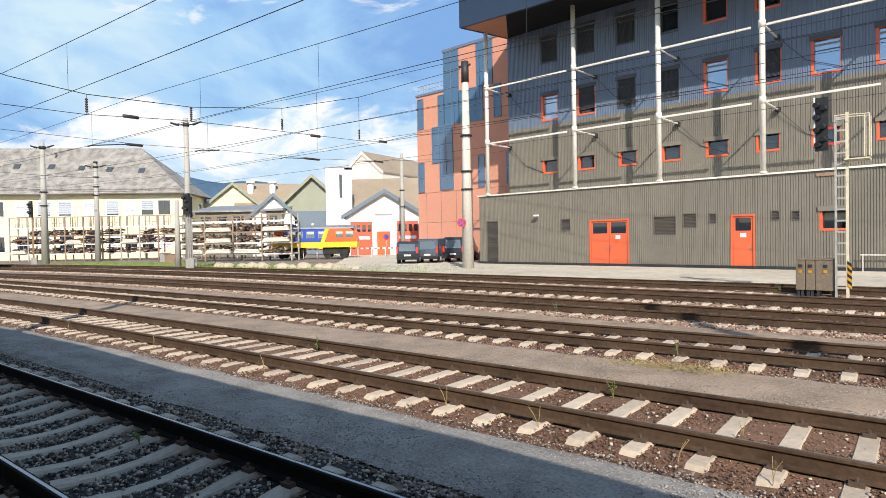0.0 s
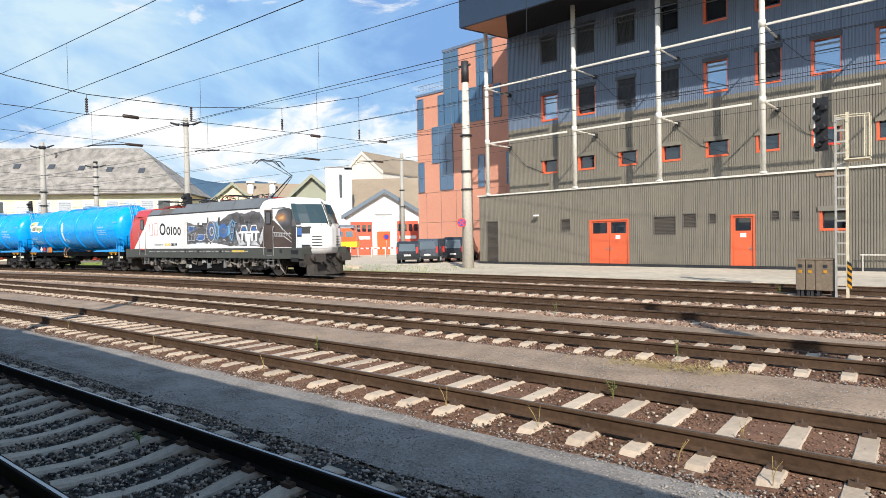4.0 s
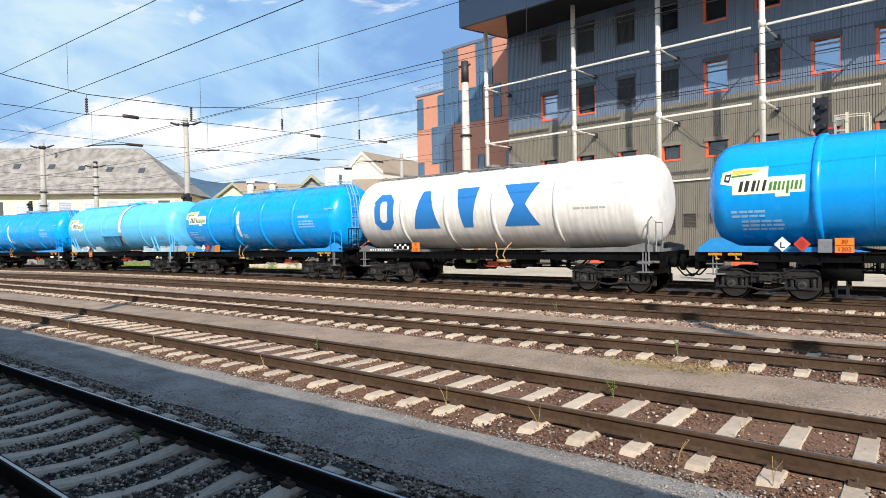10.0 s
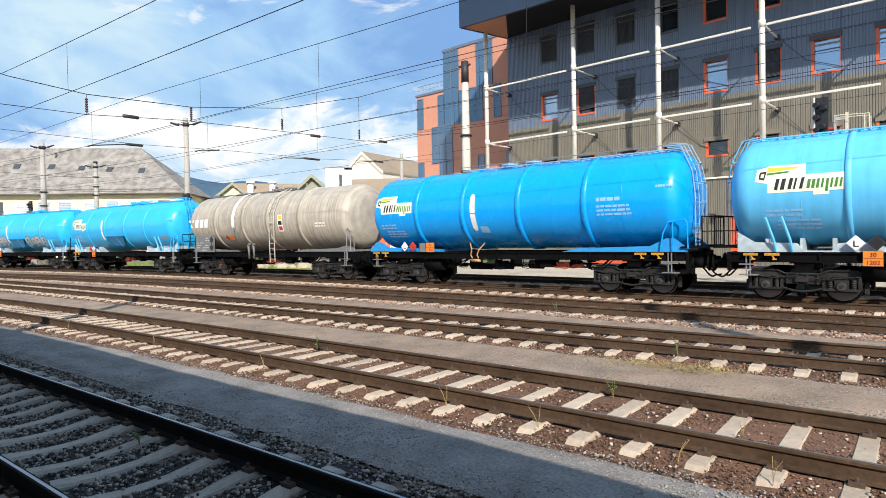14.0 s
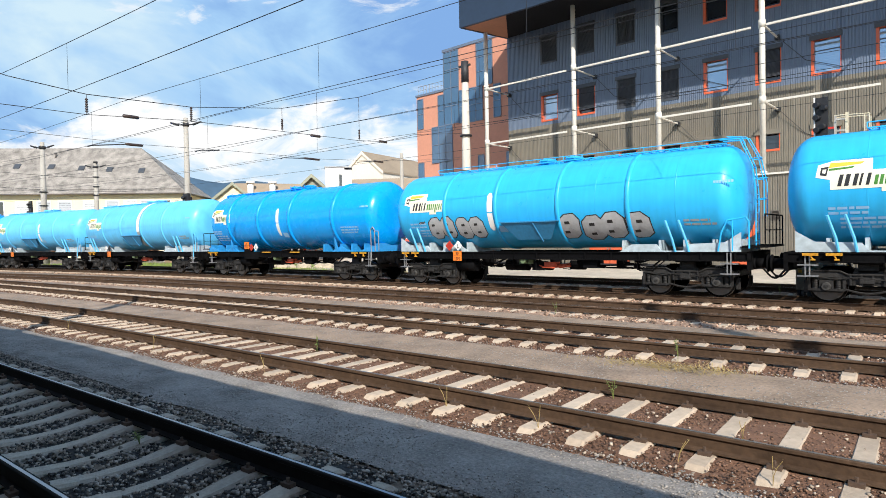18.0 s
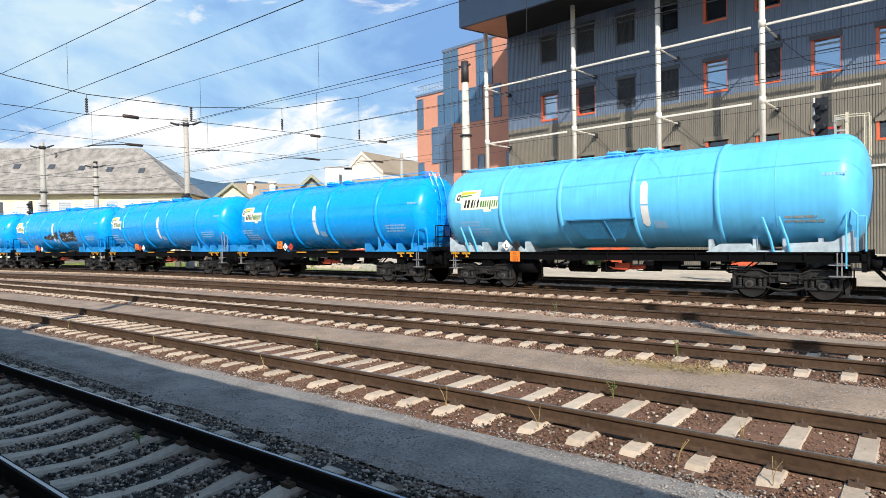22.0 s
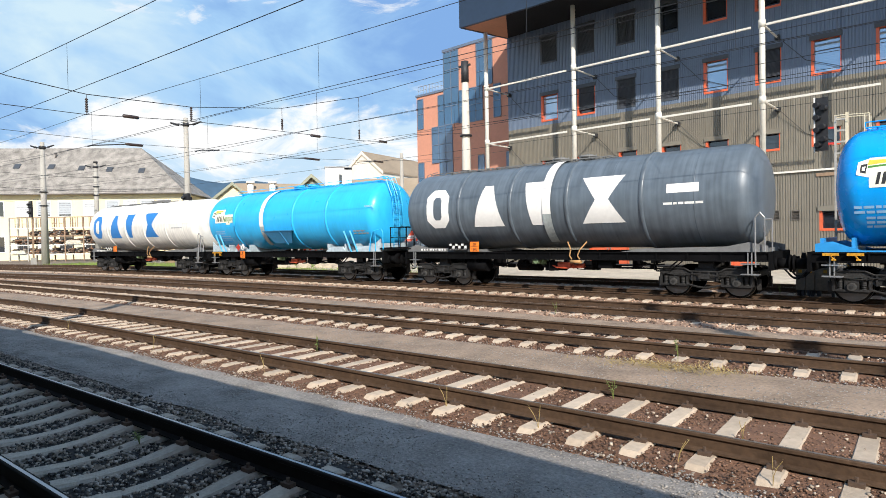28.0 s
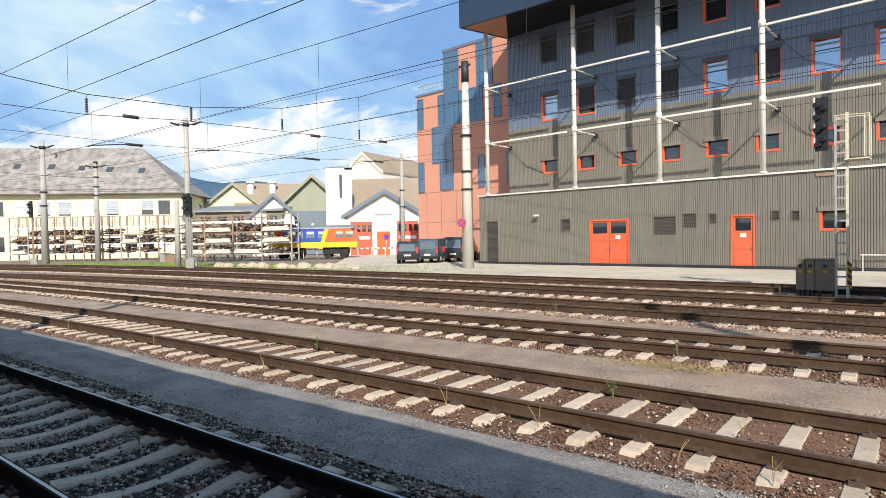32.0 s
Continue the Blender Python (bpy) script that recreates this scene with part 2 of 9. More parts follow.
def lathe(bm, prof, n=32, axis="X", mi=0, centre=(0, 0, 0), arc=None):
    """Turns a profile of (along, radius) about an axis."""
    rings = []
    c = Vector(centre)
    for a, r in prof:
        ring = []
        for i in range(n):
            t = 2 * math.pi * i / n
            if axis == "X":
                p = Vector((a, r * math.cos(t), r * math.sin(t)))
            elif axis == "Y":
                p = Vector((r * math.cos(t), a, r * math.sin(t)))
            else:
                p = Vector((r * math.cos(t), r * math.sin(t), a))
            ring.append(bm.verts.new(c + p))
        rings.append(ring)
    for a, b in zip(rings, rings[1:]):
        for i in range(n):
            f = bm.faces.new((a[i], a[(i + 1) % n], b[(i + 1) % n], b[i]))
            f.smooth, f.material_index = True, mi
    bm.faces.new(rings[0][::-1]).material_index = mi
    bm.faces.new(rings[-1]).material_index = mi


def extrude(bm, pts, depth, mi=0):
    """A closed outline of points pushed along a vector."""
    d = Vector(depth)
    a = [bm.verts.new(p) for p in pts]
    b = [bm.verts.new(Vector(p) + d) for p in pts]
    bm.faces.new(a).material_index = mi
    bm.faces.new(b[::-1]).material_index = mi
    n = len(a)
    for i in range(n):
        bm.faces.new((a[(i + 1) % n], a[i], b[i], b[(i + 1) % n])).material_index = mi


def mesh_of(name, bm, *mats):
    bmesh.ops.recalc_face_normals(bm, faces=bm.faces)
    me = bpy.data.meshes.new(name)
    bm.to_mesh(me)
    bm.free()
    for m in mats:
        me.materials.append(M[m] if isinstance(m, str) else m)
    return me


def part(name, bm, material, parent, label=""):
    mats = material if isinstance(material, (tuple, list)) else (material,)
    ob = new(name, mesh_of(name, bm, *mats))
    ob.parent = parent
    if label:
        ob["label"] = label
    return ob


def piece(name, me, parent, m, label=""):
    ob = new(name, me)
    ob.parent = parent
    ob.matrix_basis = m
    if label:
        ob["label"] = label
    return ob


def thing(name, label, category, m=None, group="", kind=""):
    ob = new(name)
    if m is not None:
        ob.matrix_basis = m
    return tagged(ob, label, category, group, kind)


# ---- the lines of the tracks: gentle curves, numbered from the platform ----
LINES = {
    "A": (2.561, 0.04929, -0.000531, 6.06e-5, -40.0),
    "B": (6.830, 0.02743, -0.001626, 6.39e-5, -60.0),
    "C": (11.583, 0.06593, 0.000355, 5.26e-5, -70.0),
    "D": (15.860, 0.02593, -0.001509, 6.82e-5, -80.0),
    "E": (19.834, 0.0, -0.001059, 6.25e-5, -88.0),
    "F": (24.25, 0.0, -0.001059, 6.25e-5, -88.0),
}
STEP = 0.5


def heading(key, s):
    c0, c1, c2, c3, cl = LINES[key]
    q = max(s, cl)
    th = c1 + c2 * q + c3 * q * q / 2
    if s < cl and key not in "EF":
        th += (heading("E", s) - th) * min(1.0, (cl - s) / 40.0)
    if s > 22:
        th = c1 + c2 * 22 + c3 * 22 * 22 / 2
    return th


def trace(key, s0, s1):
    pts = {0: Vector((0.0, LINES[key][0], 0.0))}
    p = pts[0].copy()
    for i in range(0, int(s1 / STEP) + 1):
        th = heading(key, (i + 0.5) * STEP)
        p = p + Vector((math.cos(th), math.sin(th), 0)) * STEP
        pts[i + 1] = p
    p = pts[0].copy()
    for i in range(0, int(s0 / STEP) - 1, -1):
        th = heading(key, (i - 0.5) * STEP)
        p = p - Vector((math.cos(th), math.sin(th), 0)) * STEP
        pts[i - 1] = p
    return pts


TRACE = {k: trace(k, -420 if k == "E" else -170, 420 if k == "E" else 60) for k in LINES}


def on_line(key, s, n=0.0, z=0.0):
    i = math.floor(s / STEP)
    a, b = TRACE[key][i], TRACE[key][i + 1]
    p = a.lerp(b, s / STEP - i)
    th = heading(key, s)
    return Vector((p.x - math.sin(th) * n, p.y + math.cos(th) * n, z))

# ---- ground ----
bm = bmesh.new()
quad(bm, [(-3000, -1500, -0.26), (1500, -1500, -0.26), (1500, 3500, -0.26), (-3000, 3500, -0.26)])
ground = tagged(new("ground", mesh_of("ground", bm, "earth")), "brown earth and grit between and beyond the tracks", "ground", kind="structure")


def strip(name, material, k0, n0, k1, n1, s0, s1, z, label, category, rows=4, step=0.5, rough=0.0, kind="structure", z1=None):
    bm = bmesh.new()
    grid = []
    n = int((s1 - s0) / step)
    z1 = z if z1 is None else z1
    for i in range(n + 1):
        s = s0 + (s1 - s0) * i / n
        a, b = on_line(k0, s, n0, z), on_line(k1, s, n1, z1)
        row = []
        for j in range(rows + 1):
            p = a.lerp(b, j / rows)
            if rough:
                p.z += noise.noise(Vector((p.x * 2.1, p.y * 2.1, 0.3))) * rough
                if j in (0, rows):
                    p.z -= 0.05
                    p.y += noise.noise(Vector((p.x * 0.9, 7.7, j))) * 0.10
            row.append(bm.verts.new(p))
        grid.append(row)
    for a, b in zip(grid, grid[1:]):
        for j in range(rows):
            bm.faces.new((a[j], b[j], b[j + 1], a[j + 1])).smooth = True
    return tagged(new(name, mesh_of(name, bm, material)), label, category, kind=kind)


strip("ballast_bed_a", "ballast_shaded", "A", -1.75, "A", 1.65, -90, 30, -0.245, "grey crushed stone under the nearest track, shade put into its colour", "ballast", 10, 0.35, 0.05)
for key, nm in zip("BCDEF", ("b", "c", "d", "e", "f")):
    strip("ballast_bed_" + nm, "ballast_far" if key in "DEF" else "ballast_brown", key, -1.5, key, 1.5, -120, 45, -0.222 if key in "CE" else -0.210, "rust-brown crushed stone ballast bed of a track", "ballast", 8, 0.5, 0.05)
strip("pavement_near", "path_grit", "A", 1.55, "B", -1.42, -90, 40, -0.185, "grey gritty service path between two tracks", "pavement", 8, 0.6, 0.025)
strip("pavement_mid", "path_brown", "B", 1.40, "C", -1.45, -100, 45, -0.19, "grey-brown gritty service path between two tracks", "pavement", 8, 0.6, 0.03)
strip("pavement_far", "path_brown", "C", 1.42, "D", -1.42, -110, 45, -0.20, "grey-brown gritty path between two tracks", "pavement", 6, 0.8, 0.03)


# ---- tracks ----
RAIL = [(-0.014, 0.0), (0.014, 0.0), (0.030, -0.003), (0.036, -0.009), (0.036, -0.035), (0.010, -0.052), (0.010, -0.145), (0.072, -0.160), (0.072, -0.172), (-0.072, -0.172), (-0.072, -0.160), (-0.010, -0.145), (-0.010, -0.052), (-0.036, -0.035), (-0.036, -0.009), (-0.030, -0.003)]


def rail_mesh(key, n, s0, s1, step):
    bm = bmesh.new()
    rings = []
    cnt = int((s1 - s0) / step)
    for i in range(cnt + 1):
        s = s0 + (s1 - s0) * i / cnt
        rings.append([bm.verts.new(on_line(key, s, n + a, b)) for a, b in RAIL])
    m = len(RAIL)
    for a, b in zip(rings, rings[1:]):
        for j in range(m):
            bm.faces.new((a[j], a[(j + 1) % m], b[(j + 1) % m], b[j])).material_index = 1 if j in ((0,) if key in "AE" else (0, 1)) else 0
    return bm


def sleeper_mesh(name, material, waist):
    bm = bmesh.new()
    # a monoblock with a lower, narrower middle
    ys = [-1.24, -1.17, -0.95, -0.58, -0.42, -0.22, 0.0, 0.22, 0.42, 0.58, 0.95, 1.17, 1.24]
    prev = None
    for y in ys:
        a = abs(y)
        w = 0.106 if a > 0.4 else 0.106 - waist * 0.35
        top = -0.172 if 0.5 < a < 1.2 else (-0.225 if a > 1.2 else -0.172 - waist * (1 - (a / 0.55) ** 2))
        ring = [bm.verts.new(p) for p in ((-w, y, -0.34), (-w, y, top - 0.03), (-w * 0.8, y, top), (w * 0.8, y, top), (w, y, top - 0.03), (w, y, -0.34))]
        if prev:
            for j in range(5):
                bm.faces.new((prev[j], prev[j + 1], ring[j + 1], ring[j]))
        else:
            bm.faces.new(ring)
        prev = ring
    bm.faces.new(prev[::-1])
    for sy in (-0.7535, 0.7535):
        for o in (-0.115, 0.115):
            box(bm, -0.06, 0.06, sy + o - 0.035, sy + o + 0.035, -0.172, -0.135, 1)
            tube(bm, (0, sy + o, -0.14), (0, sy + o, -0.095), 0.016, n=6, mi=1)
    return mesh_of(name, bm, material, "clip_rust")


SLEEPER_BRIGHT = sleeper_mesh("sleeper", "concrete_sleeper", 0.0)
SLEEPER_GREY = sleeper_mesh("sleeper", "concrete_old", 0.05)


SLEEPERS = {}


def track(key, label, s0, s1, me, gap, phase, deep, skin=("rail_rust", "rail_dull")):
    t = thing("track", label, "railway track", group="parallel railway tracks", kind="structure")
    for n in (-0.7535, 0.7535):
        part("rail", rail_mesh(key, n, -150, 50, 1.0), skin, t, "rust-brown steel rail")
    rng = random.Random(ord(key))
    for i in range(math.ceil((s0 - phase) / gap), math.floor((s1 - phase) / gap) + 1):
        s = phase + i * gap + rng.uniform(-0.02, 0.02)
        p, th = on_line(key, s, rng.uniform(-0.02, 0.02), deep + rng.uniform(-0.012, 0.008)), heading(key, s)
        m = Matrix.Translation(p) @ Matrix.Rotation(th + rng.uniform(-0.012, 0.012), 4, "Z")
        piece("sleeper", me, t, m)
        SLEEPERS.setdefault(key, []).append(s)
    return t


track("A", "nearest railway track on grey waisted concrete sleepers", -34, 8, SLEEPER_GREY, 0.60, -4.93, 0.0, ("rail_shaded", "rail_top"))
track("B", "railway track on pale sunlit concrete sleepers", -62, 14, SLEEPER_BRIGHT, 0.60, -0.65, -0.004)
track("C", "railway track on pale concrete sleepers in brown ballast", -80, 14, SLEEPER_BRIGHT, 0.596, -1.25, -0.002)
track("D", "railway track on half-buried concrete sleepers", -95, 14, SLEEPER_BRIGHT, 0.627, -1.59, -0.010)
track("E", "railway track that the tank train runs on", -105, 16, SLEEPER_BRIGHT, 0.604, -1.46, 0.0, ("rail_rust", "rail_top"))
track("F", "farthest railway track beside the concrete yard", -60, 20, SLEEPER_BRIGHT, 0.65, 0.3, -0.02)

# ---- yard of pale concrete ----
FA = Vector((-28.1, 37.2, 0))
FT = Vector((0.9994, -0.03463, 0))
FN = Vector((0.03463, 0.9994, 0))
YARD_Z = -0.12


def fac(a, d, z):
    """A point of the great building: along its front, back from its front, height."""
    return FA + FT * a + FN * d + Vector((0, 0, z))


FACADE = Matrix(((FT.x, FN.x, 0, FA.x), (FT.y, FN.y, 0, FA.y), (0, 0, 1, 0), (0, 0, 0, 1)))

bm = bmesh.new()
extrude(bm, [(-36.5, 27.2, -0.30), (-30, 26.6, -0.30), (-12, 26.9, -0.30), (40, 26.9, -0.30), (40, 60, -0.30), (-75, 90, -0.30), (-78, 62, -0.30), (-50, 42.0, -0.30), (-38.5, 31.0, -0.30)], (0, 0, 0.30 + YARD_Z))
tagged(new("pavement_yard", mesh_of("pavement_yard", bm, "concrete_yard")), "pale sunlit concrete yard in front of the grey building", "pavement", kind="structure")


def corrugated(bm, a0, a1, d, z0, z1, holes=(), pitch=0.125, depth=0.03, mi=0):
    """Trapezoid-ribbed sheet along the front, with rectangular openings (a0, a1, z0, z1) cut through."""
    cuts = sorted({a0, a1, *[h[0] for h in holes], *[h[1] for h in holes]})
    cuts = [c for c in cuts if a0 <= c <= a1]
    for c0, c1 in zip(cuts, cuts[1:]):
        mid = (c0 + c1) / 2
        spans, zc = [], z0
        for h in sorted([h for h in holes if h[0] < mid < h[1]], key=lambda h: h[2]):
            if h[2] > zc:
                spans.append((zc, min(h[2], z1)))
            zc = max(zc, h[3])
        if zc < z1:
            spans.append((zc, z1))
        prof, a = [], math.floor(c0 / pitch) * pitch
        while a < c1 + pitch:
            for f, dd in ((0.0, 0.0), (0.42, 0.0), (0.52, depth), (0.90, depth)):
                prof.append((a + f * pitch, dd))
            a += pitch
        prof = [(min(max(x, c0), c1), y) for x, y in prof]
        clean = [prof[0]]
        for q in prof[1:]:
            if q[0] - clean[-1][0] > 1e-5:
                clean.append(q)
        for za, zb in spans:
            low = [bm.verts.new((x, d + y, za)) for x, y in clean]
            top = [bm.verts.new((x, d + y, zb)) for x, y in clean]
            for i in range(len(clean) - 1):
                bm.faces.new((low[i], low[i + 1], top[i + 1], top[i])).material_index = mi


BASE_TOP, SETBACK = 5.07, 3.0
hall = thing("industrial_building", "large grey corrugated-metal building with orange doors and windows", "building", FACADE)

# ground storey: openings (along, along, low, high)
DOORS = [(9.50, 12.31, -0.12, 2.95), (18.45, 19.73, -0.12, 2.95)]
LOUVRES = [(7.28, 8.07, 2.25, 3.10), (13.91, 15.34, 1.89, 3.02), (15.73, 16.55, 2.27, 3.14), (17.24, 17.68, 2.47, 3.08), (20.52, 20.96, 2.56, 3.10), (21.50, 21.92, 2.53, 3.06)]
GROUND_WIN = [(22.80, 24.05, 1.94, 3.03), (27.0, 28.3, 1.94, 3.03)]
SIDE_DOOR = (0.70, 1.83, -0.12, 3.15)
bm = bmesh.new()
corrugated(bm, 0.0, 40.0, 0.0, -0.12, BASE_TOP, [*DOORS, *LOUVRES, *GROUND_WIN, SIDE_DOOR])
box(bm, 0.02, 40, 0.30, 0.42, -0.12, 5.0)
box(bm, -0.0, 0.10, 0.05, 17.0, -0.12, BASE_TOP)
part("ground_storey_wall", bm, "clad_olive", hall, "olive-grey ribbed metal cladding")
bm = bmesh.new()
box(bm, -0.12, 40, -0.10, 3.2, BASE_TOP, BASE_TOP + 0.10)
part("ledge_roof", bm, "steel_white", hall, "pale sheet-metal edge of the ground storey's roof")
bm = bmesh.new()
box(bm, -0.03, 40, -0.06, 0.0, -0.14, 0.05)
part("plinth", bm, "steel_dark", hall, "dark plinth strip")

# upper storeys
SILL_OF = {}
UP_A0 = 0.75
LOW = [(3.90, 5.27), (6.98, 8.37), (10.2, 11.55), (13.25, 14.55), (16.09, 17.46), (19.0, 20.3), (21.9, 23.3), (24.9, 26.3)]
windows = []
for i, (a0, a1) in enumerate(LOW):
    windows.append((a0, a1, 6.70, 7.78, 0))
MID = [(3.87, 5.35, "o"), (6.98, 8.45, "g"), (10.1, 11.5, "b"), (13.2, 14.45, "b"), (16.0, 17.45, "o"), (19.0, 20.4, "g"), (21.9, 23.35, "o"), (24.9, 26.3, "o")]
for a0, a1, k in MID:
    windows.append((a0, a1, 10.70, 12.75, {"o": 1, "g": 2, "b": 3}[k]))
for a0, a1, k in MID:
    windows.append((a0, a1, 15.10, 17.15, 3 if a0 < 13 else (4 if a0 < 15 else 5)))
bm = bmesh.new()
corrugated(bm, UP_A0, 40, SETBACK, BASE_TOP, 10.45, [w[:4] for w in windows if w[3] < 10], mi=0)
corrugated(bm, UP_A0, 40, SETBACK, 10.45, 19.6, [w[:4] for w in windows if w[3] > 10], mi=1)
box(bm, UP_A0 + 0.05, 40, SETBACK + 0.36, SETBACK + 0.46, BASE_TOP, 19.6, 1)
box(bm, UP_A0, UP_A0 + 0.1, SETBACK + 0.05, 17, BASE_TOP, 19.6, 1)
box(bm, UP_A0, 40, 16.9, 17, -0.1, 19.6, 1)
part("upper_storey_wall", bm, ("clad_olive", "clad_blue"), hall, "ribbed cladding, olive below and blue-grey above")


def window(parent, a0, a1, z0, z1, d, kind):
    """0 low window, 1 sky reflection put into a pale pane, 2 blind half down, 3 blind down, 4 dark glass, 5 dark glass
    over an orange sill.
    """
    plain = kind in (3, 4)
    w = part("window", _frame(a0, a1, z0, z1, d, kind), ("window_dark" if plain else "orange",), parent, "orange-framed window" if not plain else ("window with a lowered grey blind" if kind == 3 else "dark-framed window"))
    bm = bmesh.new()
    box(bm, a0 + 0.08, a1 - 0.08, d + 0.24, d + 0.26, z0 + 0.08, z1 - 0.08)
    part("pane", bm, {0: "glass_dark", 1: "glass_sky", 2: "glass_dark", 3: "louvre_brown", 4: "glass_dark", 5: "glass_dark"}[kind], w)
    if kind in (0, 2, 3):
        bm = bmesh.new()
        zt = z1 - (z1 - z0) * {0: 0.10, 2: 0.80, 3: 0.96}[kind]
        prof, zz = [], zt
        while zz < z1 - 0.02:
            prof += [(d + 0.045, zz), (d + 0.085, zz + 0.05)]
            zz += 0.065
        rows = [[bm.verts.new((x, y, z)) for y, z in prof] for x in (a0 + 0.09, a1 - 0.09)]
        for j in range(len(prof) - 1):
            bm.faces.new((rows[0][j], rows[1][j], rows[1][j + 1], rows[0][j + 1]))
        part("blind", bm, "blind_slate", w, "slate-grey slatted outside blind")
    else:
        bm = bmesh.new()
        box(bm, a0 + 0.12, a1 - 0.06, d + 0.20, d + 0.238, (z0 + z1) / 2 + 0.35, (z0 + z1) / 2 + 0.40)
        part("glazing_bar", bm, "window_dark", w)
    bm = bmesh.new()
    box(bm, a0 - 0.06, a1 + 0.06, d - 0.07, d + 0.06, z1 - 0.06, z1 + 0.20)
    part("blind_box", bm, "clad_olive" if z1 < 10 else "window_dark", w)
    return w


def _frame(a0, a1, z0, z1, d, kind):
    bm = bmesh.new()
    t, r = 0.13, 0.05
    y0, y1 = d + 0.012, d + 0.32
    box(bm, a0, a0 + t, y0, y1, z0, z1)
    box(bm, a1 - r, a1, y0, y1, z0, z1)
    box(bm, a0 + t, a1 - r, y0 - 0.03, y1, z0, z0 + t)
    box(bm, a0 + t, a1 - r, y0, y1, z1 - r, z1)
    return bm


for w in windows:
    window(hall, *w[:4], SETBACK, w[4])
for w in GROUND_WIN:
    window(hall, *w, 0.0, 0)


def orange_door(a0, a1, z0, z1, leaves):
    bm = bmesh.new()
    t = 0.10
    box(bm, a0, a0 + t, -0.02, 0.18, z0, z1)
    box(bm, a1 - t, a1, -0.02, 0.18, z0, z1)
    box(bm, a0 + t, a1 - t, -0.02, 0.18, z1 - t, z1)
    dr = part("door", bm, "orange", hall, "orange steel door with a glazed top")
    w = (a1 - a0 - 2 * t) / leaves
    for i in range(leaves):
        b0 = a0 + t + i * w + 0.012
        b1 = b0 + w - 0.024
        bm = bmesh.new()
        box(bm, b0, b1, 0.05, 0.10, z0 + 0.02, z1 - 0.92)
        box(bm, b0, b0 + 0.12, 0.05, 0.10, z1 - 0.92, z1 - t)
        box(bm, b1 - 0.12, b1, 0.05, 0.10, z1 - 0.92, z1 - t)
        box(bm, b0 + 0.12, b1 - 0.12, 0.05, 0.10, z1 - t - 0.10, z1 - t)
        part("leaf", bm, "orange", dr)
        bm = bmesh.new()
        box(bm, b0 + 0.12, b1 - 0.12, 0.07, 0.085, z1 - 0.92, z1 - t - 0.10)
        part("pane", bm, "glass_dark", dr)
        bm = bmesh.new()
        hx = b1 - 0.08 if i == 0 else b0 + 0.08
        box(bm, hx - 0.03, hx + 0.03, 0.03, 0.05, z0 + 1.05, z0 + 1.25)
        tube(bm, (hx, 0.03, z0 + 1.15), (hx, -0.03, z0 + 1.15), 0.012, n=6)
        tube(bm, (hx, -0.03, z0 + 1.15), (hx + (-0.11 if i == 0 else 0.11), -0.03, z0 + 1.15), 0.012, n=6)
        part("handle", bm, "steel_grey", dr)
    bm = bmesh.new()
    c = a0 + (a1 - a0) * (0.72 if leaves == 2 else 0.5)
    box(bm, c - 0.16, c + 0.16, 0.040, 0.048, z0 + 1.78, z0 + 2.02)
    part("notice", bm, "paint_white", dr, "small white notice")


bm = bmesh.new()
tube(bm, (5.45, -0.02, 3.42), (5.45, -0.22, 3.42), 0.03, n=8)
box(bm, 5.28, 5.62, -0.40, -0.20, 3.35, 3.47)
part("wall_lamp", bm, "paint_white", hall, "white wall lamp on a short arm")
bm = bmesh.new()
pipe(bm, [(24.6, -0.28, 0.70), (39.5, -0.28, 0.70)], 0.03)
for k in range(9):
    tube(bm, (24.7 + k * 1.8, -0.28, -0.12), (24.7 + k * 1.8, -0.28, 0.70), 0.025, n=6)
part("guard_rail", bm, "steel_white", hall, "low pale tubular guard rail")
bm = bmesh.new()
box(bm, 22.68, 23.60, -0.05, 0.0, 4.78, 4.95)
part("rusty_board", bm, "rack_rust", hall, "rust-stained strip below the roof edge")
orange_door(*DOORS[0], 2)
orange_door(*DOORS[1], 1)
for a0, a1, z0, z1 in [*LOUVRES, SIDE_DOOR]:
    bm = bmesh.new()
    box(bm, a0, a0 + 0.05, -0.02, 0.1, z0, z1)
    box(bm, a1 - 0.05, a1, -0.02, 0.1, z0, z1)
    box(bm, a0 + 0.05, a1 - 0.05, -0.02, 0.1, z1 - 0.05, z1)
    box(bm, a0 + 0.05, a1 - 0.05, -0.02, 0.1, z0, z0 + 0.05)
    box(bm, a0 + 0.05, a1 - 0.05, 0.11, 0.13, z0 + 0.05, z1 - 0.05)
    lv = part("vent", bm, "louvre_brown", hall, "brown louvred ventilation grille" if z1 > 1 and z0 > 0 else "brown louvred door")
    sl = mesh_of("slat", (lambda b: (box(b, 0, a1 - a0 - 0.1, -0.02, 0.0, -0.03, 0.03, 0, Matrix.Rotation(0.6, 4, "X")), b)[1])(bmesh.new()), "louvre_brown")
    zz = z0 + 0.11
    while zz < z1 - 0.06:
        piece("slat", sl, lv, Matrix.Translation((a0 + 0.05, 0.06, zz)))
        zz += 0.085

